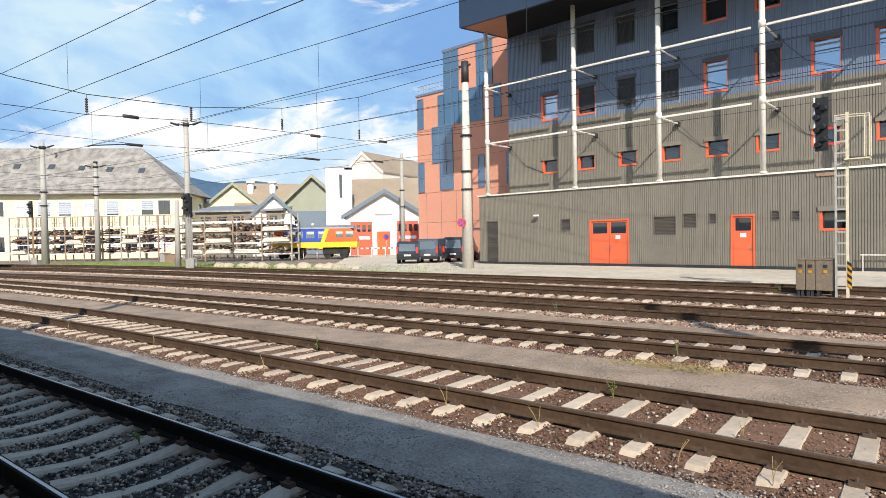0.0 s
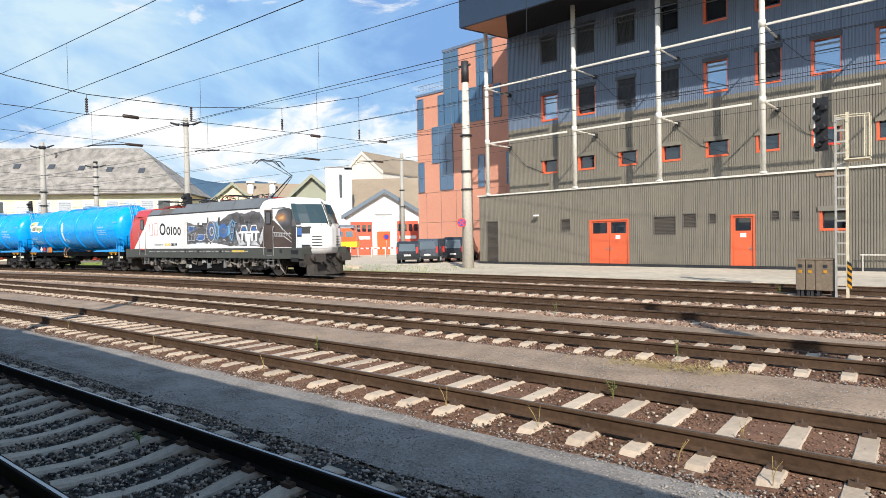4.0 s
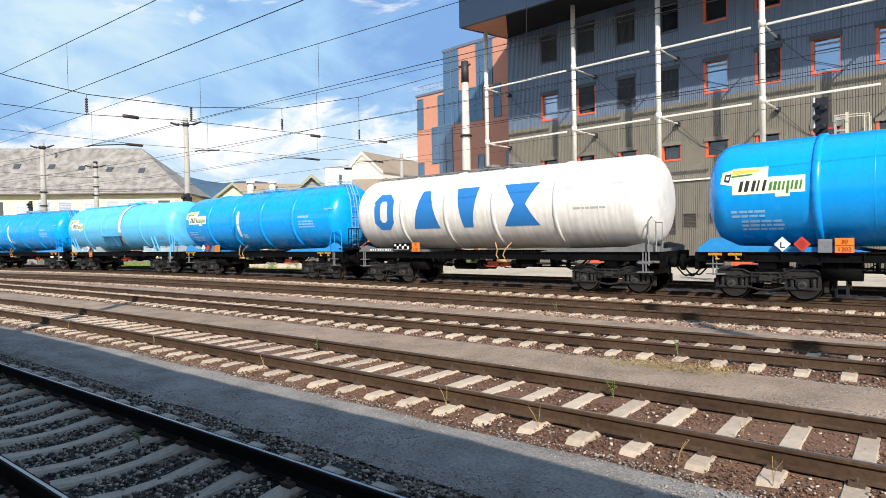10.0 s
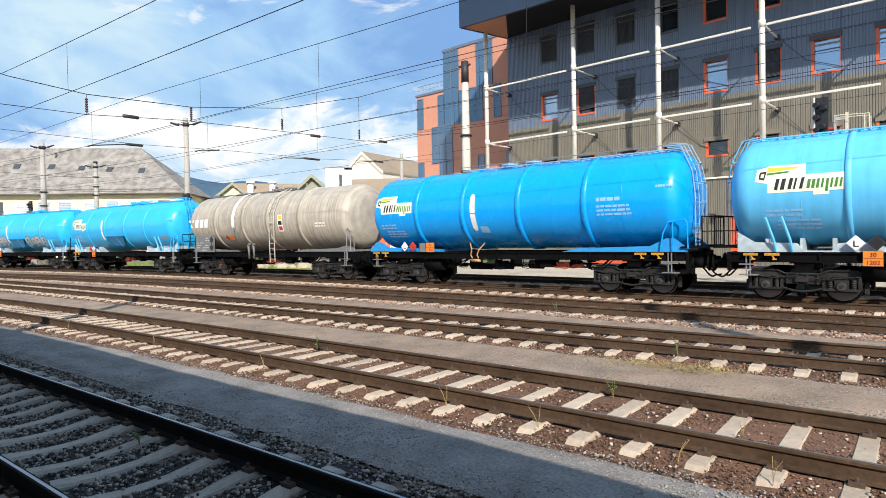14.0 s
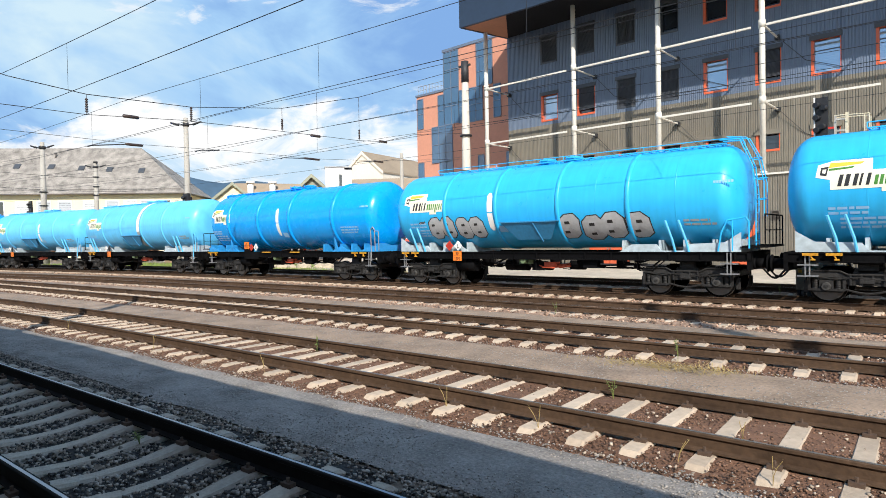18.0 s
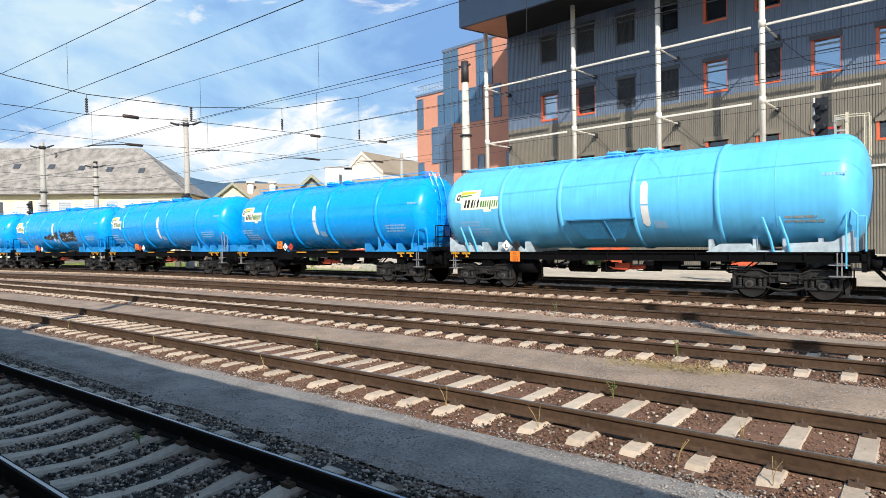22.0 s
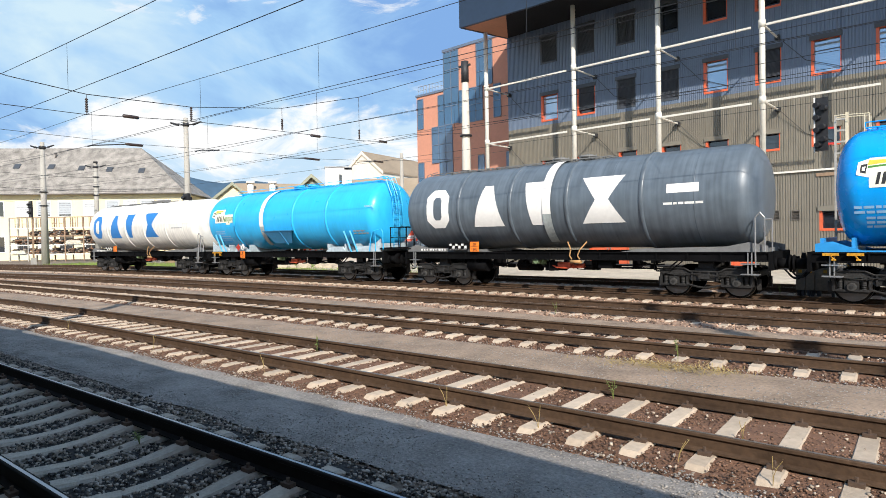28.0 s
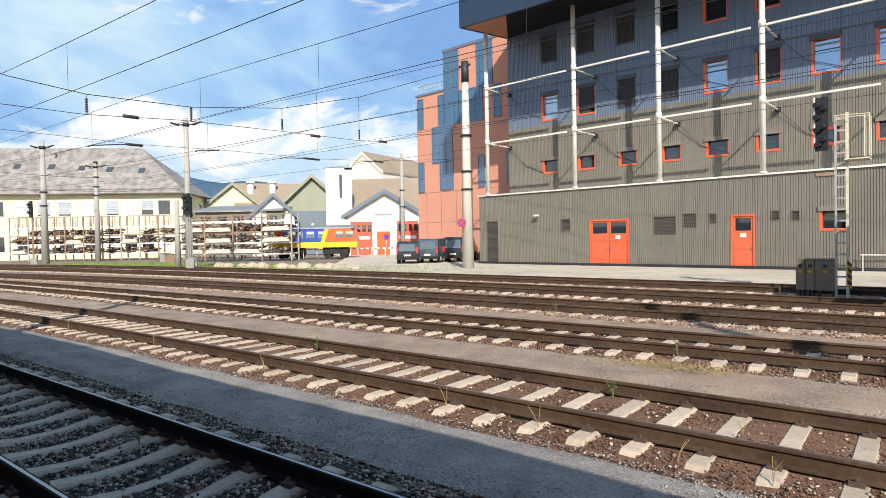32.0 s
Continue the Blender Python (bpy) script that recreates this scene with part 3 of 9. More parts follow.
# steel frame before the upper storeys
COLS = [0.86, 8.43, 14.31, 20.14, 25.98, 31.8]
EAVE = 17.3
for a in COLS:
    bm = bmesh.new()
    tube(bm, (a, 0.06, BASE_TOP + 0.09), (a, 0.06, EAVE + 1.6), 0.155, n=16)
    for z in (9.2, 13.38):
        tube(bm, (a, 0.06, z - 0.2), (a, 0.06, z + 0.2), 0.19, n=16)
    tube(bm, (a, 0.06, BASE_TOP + 0.09), (a, 0.06, BASE_TOP + 0.2), 0.21, n=16)
    part("column", bm, "steel_white", hall, "white round steel column")
for z in (9.2, 13.38):
    for i, (a, b) in enumerate(zip(COLS, COLS[1:])):
        bm = bmesh.new()
        box(bm, a + 0.22, b - 0.55, -0.06, 0.06, z - 0.165, z - 0.055)
        part("beam", bm, "steel_white", hall, "white horizontal steel beam")
    for a in COLS:
        bm = bmesh.new()
        tube(bm, (a + 0.1, 0.1, z - 0.12), (a + 0.1, SETBACK - 0.28, z - 0.12), 0.055, n=6)
        part("strut", bm, "steel_white", hall, "steel strut tied back to the wall")
        bm = bmesh.new()
        box(bm, a - 0.02, a + 0.22, SETBACK - 0.28, SETBACK, z - 0.24, z)
        pipe(bm, [(a + 0.2, SETBACK - 0.2, z - 0.2), (a + 1.5, SETBACK - 0.02, z - 1.7), (a + 3.2, SETBACK - 0.02, z - 2.4)], 0.018)
        part("wall_bracket", bm, "steel_dark", hall)
# projecting roof: its underside rises towards the wall
bm = bmesh.new()
RIM = [(0.70, -2.82), (7.0, -2.45), (40.0, -2.65)]
for (a0, d0), (a1, d1) in zip(RIM, RIM[1:]):
    extrude(bm, [(a0, d0, EAVE), (a1, d1, EAVE), (a1, d1 + 0.2, EAVE), (a0, d0 + 0.2, EAVE)], (0, 0, 3.2))
extrude(bm, [(0.70, -2.62, EAVE), (0.70, 3.0, EAVE + 0.55), (0.70, 16.0, EAVE + 0.55), (0.70, 16.0, EAVE + 3.2), (0.70, -2.62, EAVE + 3.2)], (0.14, 0, 0))
box(bm, 0.84, 40, -2.2, 17, EAVE + 3.0, EAVE + 3.25, 0)
part("roof_fascia", bm, "fascia_dark", hall, "dark navy projecting roof edge")


def under(d):
    return EAVE + 0.03 + 0.55 * (d + 2.7) / 5.7


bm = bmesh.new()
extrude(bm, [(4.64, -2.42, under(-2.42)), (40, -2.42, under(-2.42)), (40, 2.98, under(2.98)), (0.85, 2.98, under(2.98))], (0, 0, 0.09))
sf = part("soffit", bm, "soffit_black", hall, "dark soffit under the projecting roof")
bm = bmesh.new()
extrude(bm, [(0.85, -2.60, under(-2.60)), (4.63, -2.42, under(-2.42)), (0.85, 2.97, under(2.97))], (0, 0, 0.09))
part("corner_panel", bm, "soffit_brown", sf, "brown-orange corner panel")

# ---- beyond the tracks: salmon-clad office block ----
mk("plaster_mint", (0.55, 0.68, 0.62), 0.9, vary=0.06, scale=1)
mk("brick_red", (0.70, 0.10, 0.05), 0.5, vary=0.12, scale=2)
mk("slate_blue", (0.14, 0.18, 0.22), 0.6, vary=0.15, scale=1)
mk("rail_blue", (0.03, 0.07, 0.36), 0.4, vary=0.12, scale=2)
mk("rail_yellow", (0.85, 0.55, 0.02), 0.4, vary=0.08, scale=2)
mk("rail_red", (0.80, 0.12, 0.03), 0.4, vary=0.08, scale=2)
mk("scrap_pale", (0.40, 0.36, 0.30), 0.8, vary=0.4, scale=5)
mk("plank_pale", (0.66, 0.60, 0.50), 0.8, vary=0.2, scale=4)
mk("scrap_brown", (0.13, 0.085, 0.06), 0.8, 0.1, vary=0.6, scale=6)
mk("scrap_rust", (0.22, 0.12, 0.07), 0.85, vary=0.5, scale=6)
mk("scrap_dark", (0.05, 0.045, 0.045), 0.8, 0.1, vary=0.6, scale=6)
mk("rack_steel", (0.42, 0.40, 0.36), 0.6, 0.3, vary=0.3, scale=3)
mk("van_dark", (0.022, 0.026, 0.034), 0.3, 0.2, vary=0.1, scale=2, coat=0.6)
mk("van_grey", (0.10, 0.115, 0.14), 0.3, 0.4, vary=0.1, scale=2, coat=0.6)
mk("wire", (0.03, 0.032, 0.036), 0.6, 0.4, vary=0.2, scale=5)
mk("insulator", (0.05, 0.035, 0.03), 0.3, vary=0.2, scale=5)
mk("stone_pale", (0.46, 0.38, 0.28), 0.9, vary=0.25, scale=2, bump=0.5, bscale=8)
mk("relay_tan", (0.215, 0.165, 0.115), 0.6, 0.2, vary=0.4, scale=3)


def frame_of(p, q):
    """Local axes of a front from p to q as seen from the yard: x along it, y away, z up."""
    p, q = Vector((*p, 0)), Vector((*q, 0))
    x = (q - p).normalized()
    y = Vector((-x.y, x.x, 0))
    if y.dot(p) < 0:
        y = -y
    return Matrix(((x.x, y.x, 0, p.x), (x.y, y.y, 0, p.y), (0, 0, 1, 0), (0, 0, 0, 1))), (q - p).length


OFFICE = Matrix.Translation(EYE) @ Matrix.Scale(0.808, 4) @ Matrix.Translation(-EYE) @ FACADE
office = thing("office_building", "salmon-clad office block with bands of sky-coloured glass", "building", OFFICE)
bm = bmesh.new()
box(bm, -22.6, -18.1, 16, 30, -0.62, 19.2)
box(bm, -18.1, -7.05, 16.001, 30, -0.62, 23.7)
part("wall", bm, "salmon", office, "salmon cladding panels")
bm = bmesh.new()
box(bm, -22.7, -18.0, 15.9, 30, 19.2, 19.45)
box(bm, -18.2, -7.0, 15.9, 30, 23.7, 24.0)
part("parapet", bm, "clad_blue", office)
bm = bmesh.new()
for i in range(10):
    tube(bm, (-22.5 + i * 0.48, 16.2, 19.45), (-22.5 + i * 0.48, 16.2, 20.5), 0.025, n=5)
pipe(bm, [(-22.5, 16.2, 20.5), (-18.2, 16.2, 20.5)], 0.03)
pipe(bm, [(-22.5, 16.2, 20.0), (-18.2, 16.2, 20.0)], 0.02)
part("roof_railing", bm, "steel_grey", office)
for a0, a1, z0, z1 in ((-18.0, -15.7, 15.2, 23.6), (-13.0, -10.78, 18.8, 23.6), (-14.2, -12.2, 15.0, 18.8), (-10.63, -9.7, 15.05, 18.6), (-22.4, -21.45, 15.25, 18.85), (-18.95, -18.0, 15.1, 18.8), (-20.03, -16.77, 10.9, 15.15), (-18.83, -16.76, 7.6, 10.9), (-22.4, -21.47, 7.55, 11.1), (-12.94, -12.1, 7.6, 11.1), (-15.7, -14.2, 15.1, 18.8), (-9.0, -8.2, 7.6, 11.1)):
    n, k = max(1, round((a1 - a0) / 1.0)), max(1, round((z1 - z0) / 1.9))
    bm = bmesh.new()
    for i in range(n + 1):
        x = a0 + (a1 - a0) * i / n
        box(bm, x - 0.04, x + 0.04, 15.90, 15.99, z0, z1)
    for j in range(k + 1):
        z = z0 + (z1 - z0) * j / k
        for i in range(n):
            xa, xb = a0 + (a1 - a0) * i / n + 0.04, a0 + (a1 - a0) * (i + 1) / n - 0.04
            box(bm, xa, xb, 15.90, 15.99, z - 0.04, z + 0.04)
    w = part("window", bm, "clad_blue", office, "window band with reflected sky blue put into its glass")
    for i in range(n):
        for j in range(k):
            bm = bmesh.new()
            x0, x1 = a0 + (a1 - a0) * i / n, a0 + (a1 - a0) * (i + 1) / n
            za, zb = z0 + (z1 - z0) * j / k, z0 + (z1 - z0) * (j + 1) / k
            box(bm, x0 + 0.05, x1 - 0.05, 15.94, 15.96, za + 0.05, zb - 0.05)
            part("pane", bm, "glass_sky_tint", w)
bm = bmesh.new()
for z in (3.8, 7.4, 11.2, 15.0):
    box(bm, -22.6, -7.05, 15.985, 15.998, z - 0.015, z + 0.015)
for i in range(6):
    box(bm, -21.2 + i * 2.4, -21.17 + i * 2.4, 15.985, 15.998, -0.1, 7.4)
part("panel_joint", bm, "louvre_brown", office, "joints of the cladding")

# ---- yellow two-storey depot with a slate hipped roof ----
m, L = frame_of((-121.0, 9.4), (-89.2, 43.2))
depot = thing("depot_building", "pale yellow plastered depot with a grey slate roof", "building", m)
bm = bmesh.new()
box(bm, 0, L, 0, 13, -0.3, 9.45)
part("wall", bm, "plaster_yellow", depot, "pale yellow plaster wall")
bm = bmesh.new()
e = 0.9
ridge = 17.3
c = [(-e, -e, 9.5), (L + e, -e, 9.5), (L + e, 13 + e, 9.5), (-e, 13 + e, 9.5)]
r0, r1 = (5, 6.5, ridge), (L - 8.2, 6.5, ridge)
quad(bm, [c[0], c[1], r1, r0]); quad(bm, [c[2], c[3], r0, r1])
bm.faces.new([bm.verts.new(p) for p in (c[1], c[2], r1)]); bm.faces.new([bm.verts.new(p) for p in (c[3], c[0], r0)])
quad(bm, [(x, y, z - 0.02) for x, y, z in c])
part("roof", bm, "roof_slate", depot, "weathered grey slate hipped roof")
for a, y in ((10.6, 3.3), (15.8, 3.4), (20.7, 3.4), (25.7, 3.3), (30.2, 3.05), (34.4, 2.8), (39.2, 2.6)):
    bm = bmesh.new()
    z = 9.5 + (ridge - 9.5) * (y + e) / (6.5 + e)
    extrude(bm, [(a, y - 0.35, z - 0.36), (a + 0.9, y - 0.35, z - 0.36), (a + 0.9, y + 0.3, z + 0.32), (a, y + 0.3, z + 0.32)], (0, 0, 0.16))
    part("roof_hatch", bm, "window_dark", depot, "small dark roof hatch")
bm = bmesh.new()
for a, y in ((26.0, 4.9), (12.5, 4.6)):
    z = 9.5 + (ridge - 9.5) * (y + e) / (6.5 + e)
    tube(bm, (a, y, z - 0.1), (a, y, z + 0.55), 0.12, n=8)
    tube(bm, (a, y, z + 0.55), (a, y, z + 0.70), 0.22, n=8)
part("vent_pipe", bm, "louvre_brown", depot)
rng = random.Random(11)
bm = bmesh.new()
for i in range(12):
    a = 4 + i * 4
    box(bm, a, a + 0.05, -0.5, -0.45, 9.7, 10.15)
box(bm, 0, L, -0.5, -0.47, 10.1, 10.15)
box(bm, -e, L + e, -e - 0.1, -e + 0.05, 9.36, 9.50)
part("gutter", bm, "louvre_brown", depot)
DEPOT_WIN = [(6.3, "grey"), (9.5, "white"), (12.7, "white"), (15.9, "grey"), (19.3, "dark"), (22.75, "white"), (25.75, "grey"), (28.7, "grey"), (32.3, "white"), (35.45, "grey"), (38.0, "white"), (40.45, "half"), (42.9, "dark")]


def depot_window(place, z0, z1, drawn):
    bm = bmesh.new()
    for x0, x1, y0, za, zb in ((-0.12, 0.0, -0.05, z0 - 0.10, z1 + 0.12), (1.7, 1.82, -0.05, z0 - 0.10, z1 + 0.12), (0, 1.7, -0.05, z1, z1 + 0.12), (0, 1.7, -0.12, z0 - 0.10, z0)):
        box(bm, x0, x1, y0, 0.1, za, zb, 0, place)
    w = part("window", bm, "plaster_white", depot, {"dark": "white-framed window", "half": "window with a blind half down"}.get(drawn, "window with a pale blind drawn"))
    bm = bmesh.new()
    box(bm, 0, 1.7, -0.015, 0.0, z0, z1, 0, place)
    part("pane", bm, "glass_dark", w)
    if drawn == "dark":
        bm = bmesh.new()
        box(bm, 0.80, 0.88, -0.045, -0.015, z0, z1, 0, place)
        part("mullion", bm, "louvre_brown", w)
        return
    zz = z0 + (0.75 if drawn == "half" else 0.22 if drawn == "grey" else 0.03)
    while zz < z1 - 0.05:
        bm = bmesh.new()
        box(bm, 0.01, 1.69, -0.045, -0.016, zz, min(zz + 0.30, z1), 0, place)
        part("slat", bm, "blind_slat" if drawn == "white" else "blind_pale", w)
        zz += 0.33


for i, (a, drawn) in enumerate(DEPOT_WIN):
    depot_window(Matrix.Translation((a, 0, 0)), 6.25, 8.40, drawn)
    depot_window(Matrix.Translation((a, 0, 0)), 1.0, 3.2, "dark" if i % 3 else "white")
depot_window(Matrix.Translation((L, 8.0, 0)) @ Matrix.Rotation(radians(90.0), 4, "Z"), 6.1, 8.25, "dark")

# ---- storage racks with steel parts before the depot ----


def rack(p, q, levels, bays, label, seed, top, bundles=0.0):
    m, L = frame_of(p, q)
    t = thing("storage_rack", label, "storage rack", m, group="storage racks by the depot")
    rng = random.Random(seed)
    for i in range(bays + 1):
        x = L * i / bays
        bm = bmesh.new()
        for y in (0.0, 1.6):
            box(bm, x - 0.07, x + 0.07, y - 0.07, y + 0.07, -0.2, top)
        for z in levels:
            box(bm, x - 0.05, x + 0.05, 0.07, 1.53, z - 0.05, z + 0.05)
        part("post", bm, "rack_steel" if i in (0, bays) or rng.random() < 0.3 else "rack_rust", t)
    for z in levels:
        bm = bmesh.new()
        for i in range(bays):
            x0, x1 = L * i / bays + 0.08, L * (i + 1) / bays - 0.08
            box(bm, x0, x1, -0.06, 0.06, z - 0.075, z + 0.075)
            box(bm, x0, x1, 1.54, 1.66, z - 0.07, z + 0.07)
        part("shelf_beam", bm, "steel_white" if rng.random() < 0.6 else "rack_rust", t)
    for z in levels[:-1]:
        for i in range(bays):
            if rng.random() < 0.08:
                continue
            x0, x1 = L * i / bays + 0.12, L * (i + 1) / bays - 0.12
            for tone in ("scrap_brown", "scrap_dark", "scrap_rust", rng.choice(("rack_steel", "scrap_pale"))):
                bm = bmesh.new()
                for k in range(rng.randint(9, 14) if tone.startswith("scrap") and tone != "scrap_pale" else 5):
                    a = rng.uniform(x0, x1 - 0.25)
                    zz = z + 0.10 + rng.uniform(0, 0.62)
                    if rng.random() < 0.5:
                        tube(bm, (a, rng.uniform(-0.12, 0.1), zz), (a + rng.uniform(-0.2, 0.2), 1.5, zz + rng.uniform(-0.1, 0.1)), rng.uniform(0.03, 0.11), n=7)
                    else:
                        w, h = rng.uniform(0.12, 0.55), rng.uniform(0.05, 0.18)
                        box(bm, a, min(a + w, x1), rng.uniform(-0.25, 0.3), rng.uniform(0.6, 1.4), zz, zz + h)
                tagged(part("steel_scrap", bm, tone, t), "stacked rusty steel parts", kind="stuff")
            if rng.random() < bundles:
                for k in range(3):
                    bm = bmesh.new()
                    box(bm, x0 + 0.05 + 0.1 * k, x1 - 0.05 - 0.08 * k, -0.30, 0.02, z + 0.12 + 0.15 * k, z + 0.25 + 0.15 * k)
                    part("plank", bm, "plank_pale", t, "pale plank")
    if top - levels[-1] > 1.0:
        for i in range(bays):
            bm = bmesh.new()
            for o in (0.28, 0.66):
                x0 = L * (i + o) / bays
                for a in (x0, x0 + 0.62):
                    box(bm, a - 0.03, a + 0.03, 0.10, 0.16, levels[-1] + 0.08, top - 0.07)
                box(bm, x0 + 0.03, x0 + 0.59, 0.10, 0.16, levels[-1] + 0.55, levels[-1] + 0.61)
            part("holding_frame", bm, "rack_rust", t)
    bm = bmesh.new()
    box(bm, 0, L, -0.04, 0.04, top - 0.06, top + 0.04)
    part("top_rail", bm, "rack_rust", t)
    return t


rack((-95.2, 22.6), (-77.7, 36.8), (0.70, 1.95, 3.10, 4.20), 9, "long steel rack filled with rusty parts", 3, 5.6, 0.12)
rack((-66.6, 31.6), (-54.0, 38.0), (0.55, 1.75, 2.95, 4.15), 4, "steel rack with pale beams and rusty parts", 6, 4.9, 0.7)
rack((-77.0, 37.4), (-64.0, 42.5), (0.7, 2.0, 3.3, 4.4), 5, "steel rack in the second row with rusty parts", 9, 4.9, 0.3)


# ---- houses behind the yard ----
def gable_house(name, label, p, q, depth, eave, peak, wall, roof, over=0.5, front="gable", trim="plaster_white"):
    m, L = frame_of(p, q)
    h = thing(name, label, "building", m)
    bm = bmesh.new()
    if front == "gable":
        extrude(bm, [(0, 0, -0.3), (L, 0, -0.3), (L, 0, eave), (L / 2, 0, peak), (0, 0, eave)], (0, depth, 0))
    else:
        extrude(bm, [(0, 0, -0.3), (0, depth, -0.3), (0, depth, eave), (0, depth / 2, peak), (0, 0, eave)], (L, 0, 0))
    part("wall", bm, wall, h)
    bm = bmesh.new()
    t = 0.22
    if front == "gable":
        k = (peak - eave) / (L / 2)
        for s in (0, 1):
            x0 = -over if s == 0 else L + over
            z0 = eave - k * over
            pts = [(x0, -over, z0 + 0.02), (L / 2, -over, peak + 0.02), (L / 2, -over, peak + t + 0.1), (x0, -over, z0 + t + 0.1)]
            extrude(bm, pts, (0, depth + 2 * over, 0))
    else:
        k = (peak - eave) / (depth / 2)
        for s in (0, 1):
            y0 = -over if s == 0 else depth + over
            z0 = eave - k * over
            pts = [(-over, y0, z0 + 0.02), (-over, depth / 2, peak + 0.02), (-over, depth / 2, peak + t + 0.1), (-over, y0, z0 + t + 0.1)]
            extrude(bm, pts, (L + 2 * over, 0, 0))
    part("roof", bm, roof, h)
    if front == "gable":
        bm = bmesh.new()
        k = (peak - eave) / (L / 2)
        for s in (0, 1):
            x0 = -over if s == 0 else L + over
            z0 = eave - k * over
            pts = [(x0, -over - 0.06, z0 - 0.25), (L / 2, -over - 0.06, peak - 0.25), (L / 2, -over - 0.06, peak + 0.30), (x0, -over - 0.06, z0 + 0.30)]
            extrude(bm, pts, (0, 0.05, 0))
        part("bargeboard", bm, trim, h)
    return h, L


fire, FL = gable_house("fire_house", "white gabled fire house with red doors", (-59.6, 50.4), (-52.7, 57.5), 12, 5.1, 8.1, "plaster_white", "roof_brown", 0.6, "gable", "slate_blue")
for x0, x1, z1 in ((0.5, 3.3, 4.2), (6.5, 9.3, 4.2)):
    bm = bmesh.new()
    box(bm, x0, x1, -0.10, 0.05, -0.1, z1)
    d = part("door", bm, "brick_red", fire, "tall red folding door with glazed top")
    for k in range(4):
        w = (x1 - x0) / 4
        bm = bmesh.new()
        box(bm, x0 + k * w + 0.12, x0 + (k + 1) * w - 0.12, -0.13, -0.10, z1 - 1.3, z1 - 0.4)
        part("pane", bm, "glass_dark", d)
    bm = bmesh.new()
    box(bm, x0 + 0.3, x1 - 0.3, -0.13, -0.10, 1.9, 2.3)
    part("board", bm, "paint_white", d)
bm = bmesh.new()
box(bm, 3.9, 5.6, -0.06, 0.05, -0.1, 2.9)
part("door", bm, "rail_red", fire, "orange-red roller door")
bm = bmesh.new()
box(bm, 3.7, 5.9, -0.06, 0.02, 5.0, 5.2)
part("wall_sign", bm, "steel_grey", fire)
m, L = frame_of((-69.0, 54.6), (-66.6, 57.5))
tower = thing("hose_tower", "white slender hose tower beside the fire house", "tower", m)
bm = bmesh.new()
box(bm, 0, L * 0.72, 0, 3.5, -0.3, 12.4)
box(bm, L * 0.72, L, 0.4, 3.5, -0.3, 12.2)
part("shaft", bm, "plaster_white", tower)
bm = bmesh.new()
box(bm, L * 0.52, L * 0.63, -0.04, 0.1, 8.0, 11.4)
part("window", bm, "glass_dark", tower)
bm = bmesh.new()
box(bm, -0.1, L + 0.1, -0.1, 3.6, 12.4, 12.55)
part("cap", bm, "steel_grey", tower)
gable_house("workshop", "low workshop with a broad brown roof", (-72.0, 60.0), (-60.5, 68.5), 14, 6.5, 11.6, "plaster_white", "roof_brown", 0.6, "eave")
gable_house("cream_house", "tall cream house with a brown roof", (-80.6, 67.6), (-72.2, 69.2), 18, 13.0, 16.6, "plaster_cream", "roof_brown", 0.15, "gable", "plaster_cream")
gable_house("mint_house", "pale mint house with dark windows", (-70.0, 69.5), (-63.5, 76.5), 10, 10.8, 11.4, "plaster_mint", "slate_blue", 0.2, "eave")
hs, L = gable_house("green_house", "brown-roofed house with a green wooden gable", (-76.6, 52.6), (-70.6, 58.8), 12, 7.6, 11.6, "wood_green", "roof_brown", 0.7, "gable", "wood_green")
bm = bmesh.new()
box(bm, -1, 7.5, -0.8, -0.5, -0.2, 6.3)
part("porch_wall", bm, "slate_blue", hs)
hs, L = gable_house("brown_house", "house with a brown roof and yellow-green gable", (-97.6, 51.4), (-93.0, 58.8), 12, 8.3, 12.0, "plaster_yellow", "roof_brown", 0.6, "gable", "wood_green")
hs, L = gable_house("long_house", "long brown-roofed house with white roof vents", (-95.0, 55.8), (-88.5, 66.0), 9, 8.5, 12.2, "plaster_white", "roof_brown", 0.5, "eave")
for x in (2.2, 6.0):
    bm = bmesh.new()
    tube(bm, (x, 2.4, 9.5), (x, 2.4, 12.3), 0.55, n=12)
    tube(bm, (x, 2.4, 12.3), (x, 2.4, 12.7), 0.8, n=12)
    part("roof_vent", bm, "paint_white", hs, "white round roof vent")
gable_house("small_house", "small white house with slate-blue bargeboards", (-77.0, 47.5), (-73.6, 52.4), 9, 5.8, 8.6, "plaster_white", "roof_brown", 0.5, "gable", "slate_blue")
m, L = frame_of((-84.5, 42.8), (-74.0, 50.5))
shed = thing("shed", "long grey flat-roofed shed", "building", m)
bm = bmesh.new()
box(bm, 0, L, 0, 6, -0.3, 6.3)
part("wall", bm, "clad_olive", shed)
bm = bmesh.new()
extrude(bm, [(-0.4, -0.6, 6.3), (L + 0.4, -0.6, 6.3), (L + 0.4, 6.4, 7.3), (-0.4, 6.4, 7.3)], (0, 0, 0.25))
part("roof", bm, "steel_grey", shed)
for i in range(5):
    bm = bmesh.new()
    box(bm, 0.8 + i * 2.5, 2.3 + i * 2.5, -0.05, 0.05, 3.9, 5.6)
    part("window", bm, "glass_dark", shed)

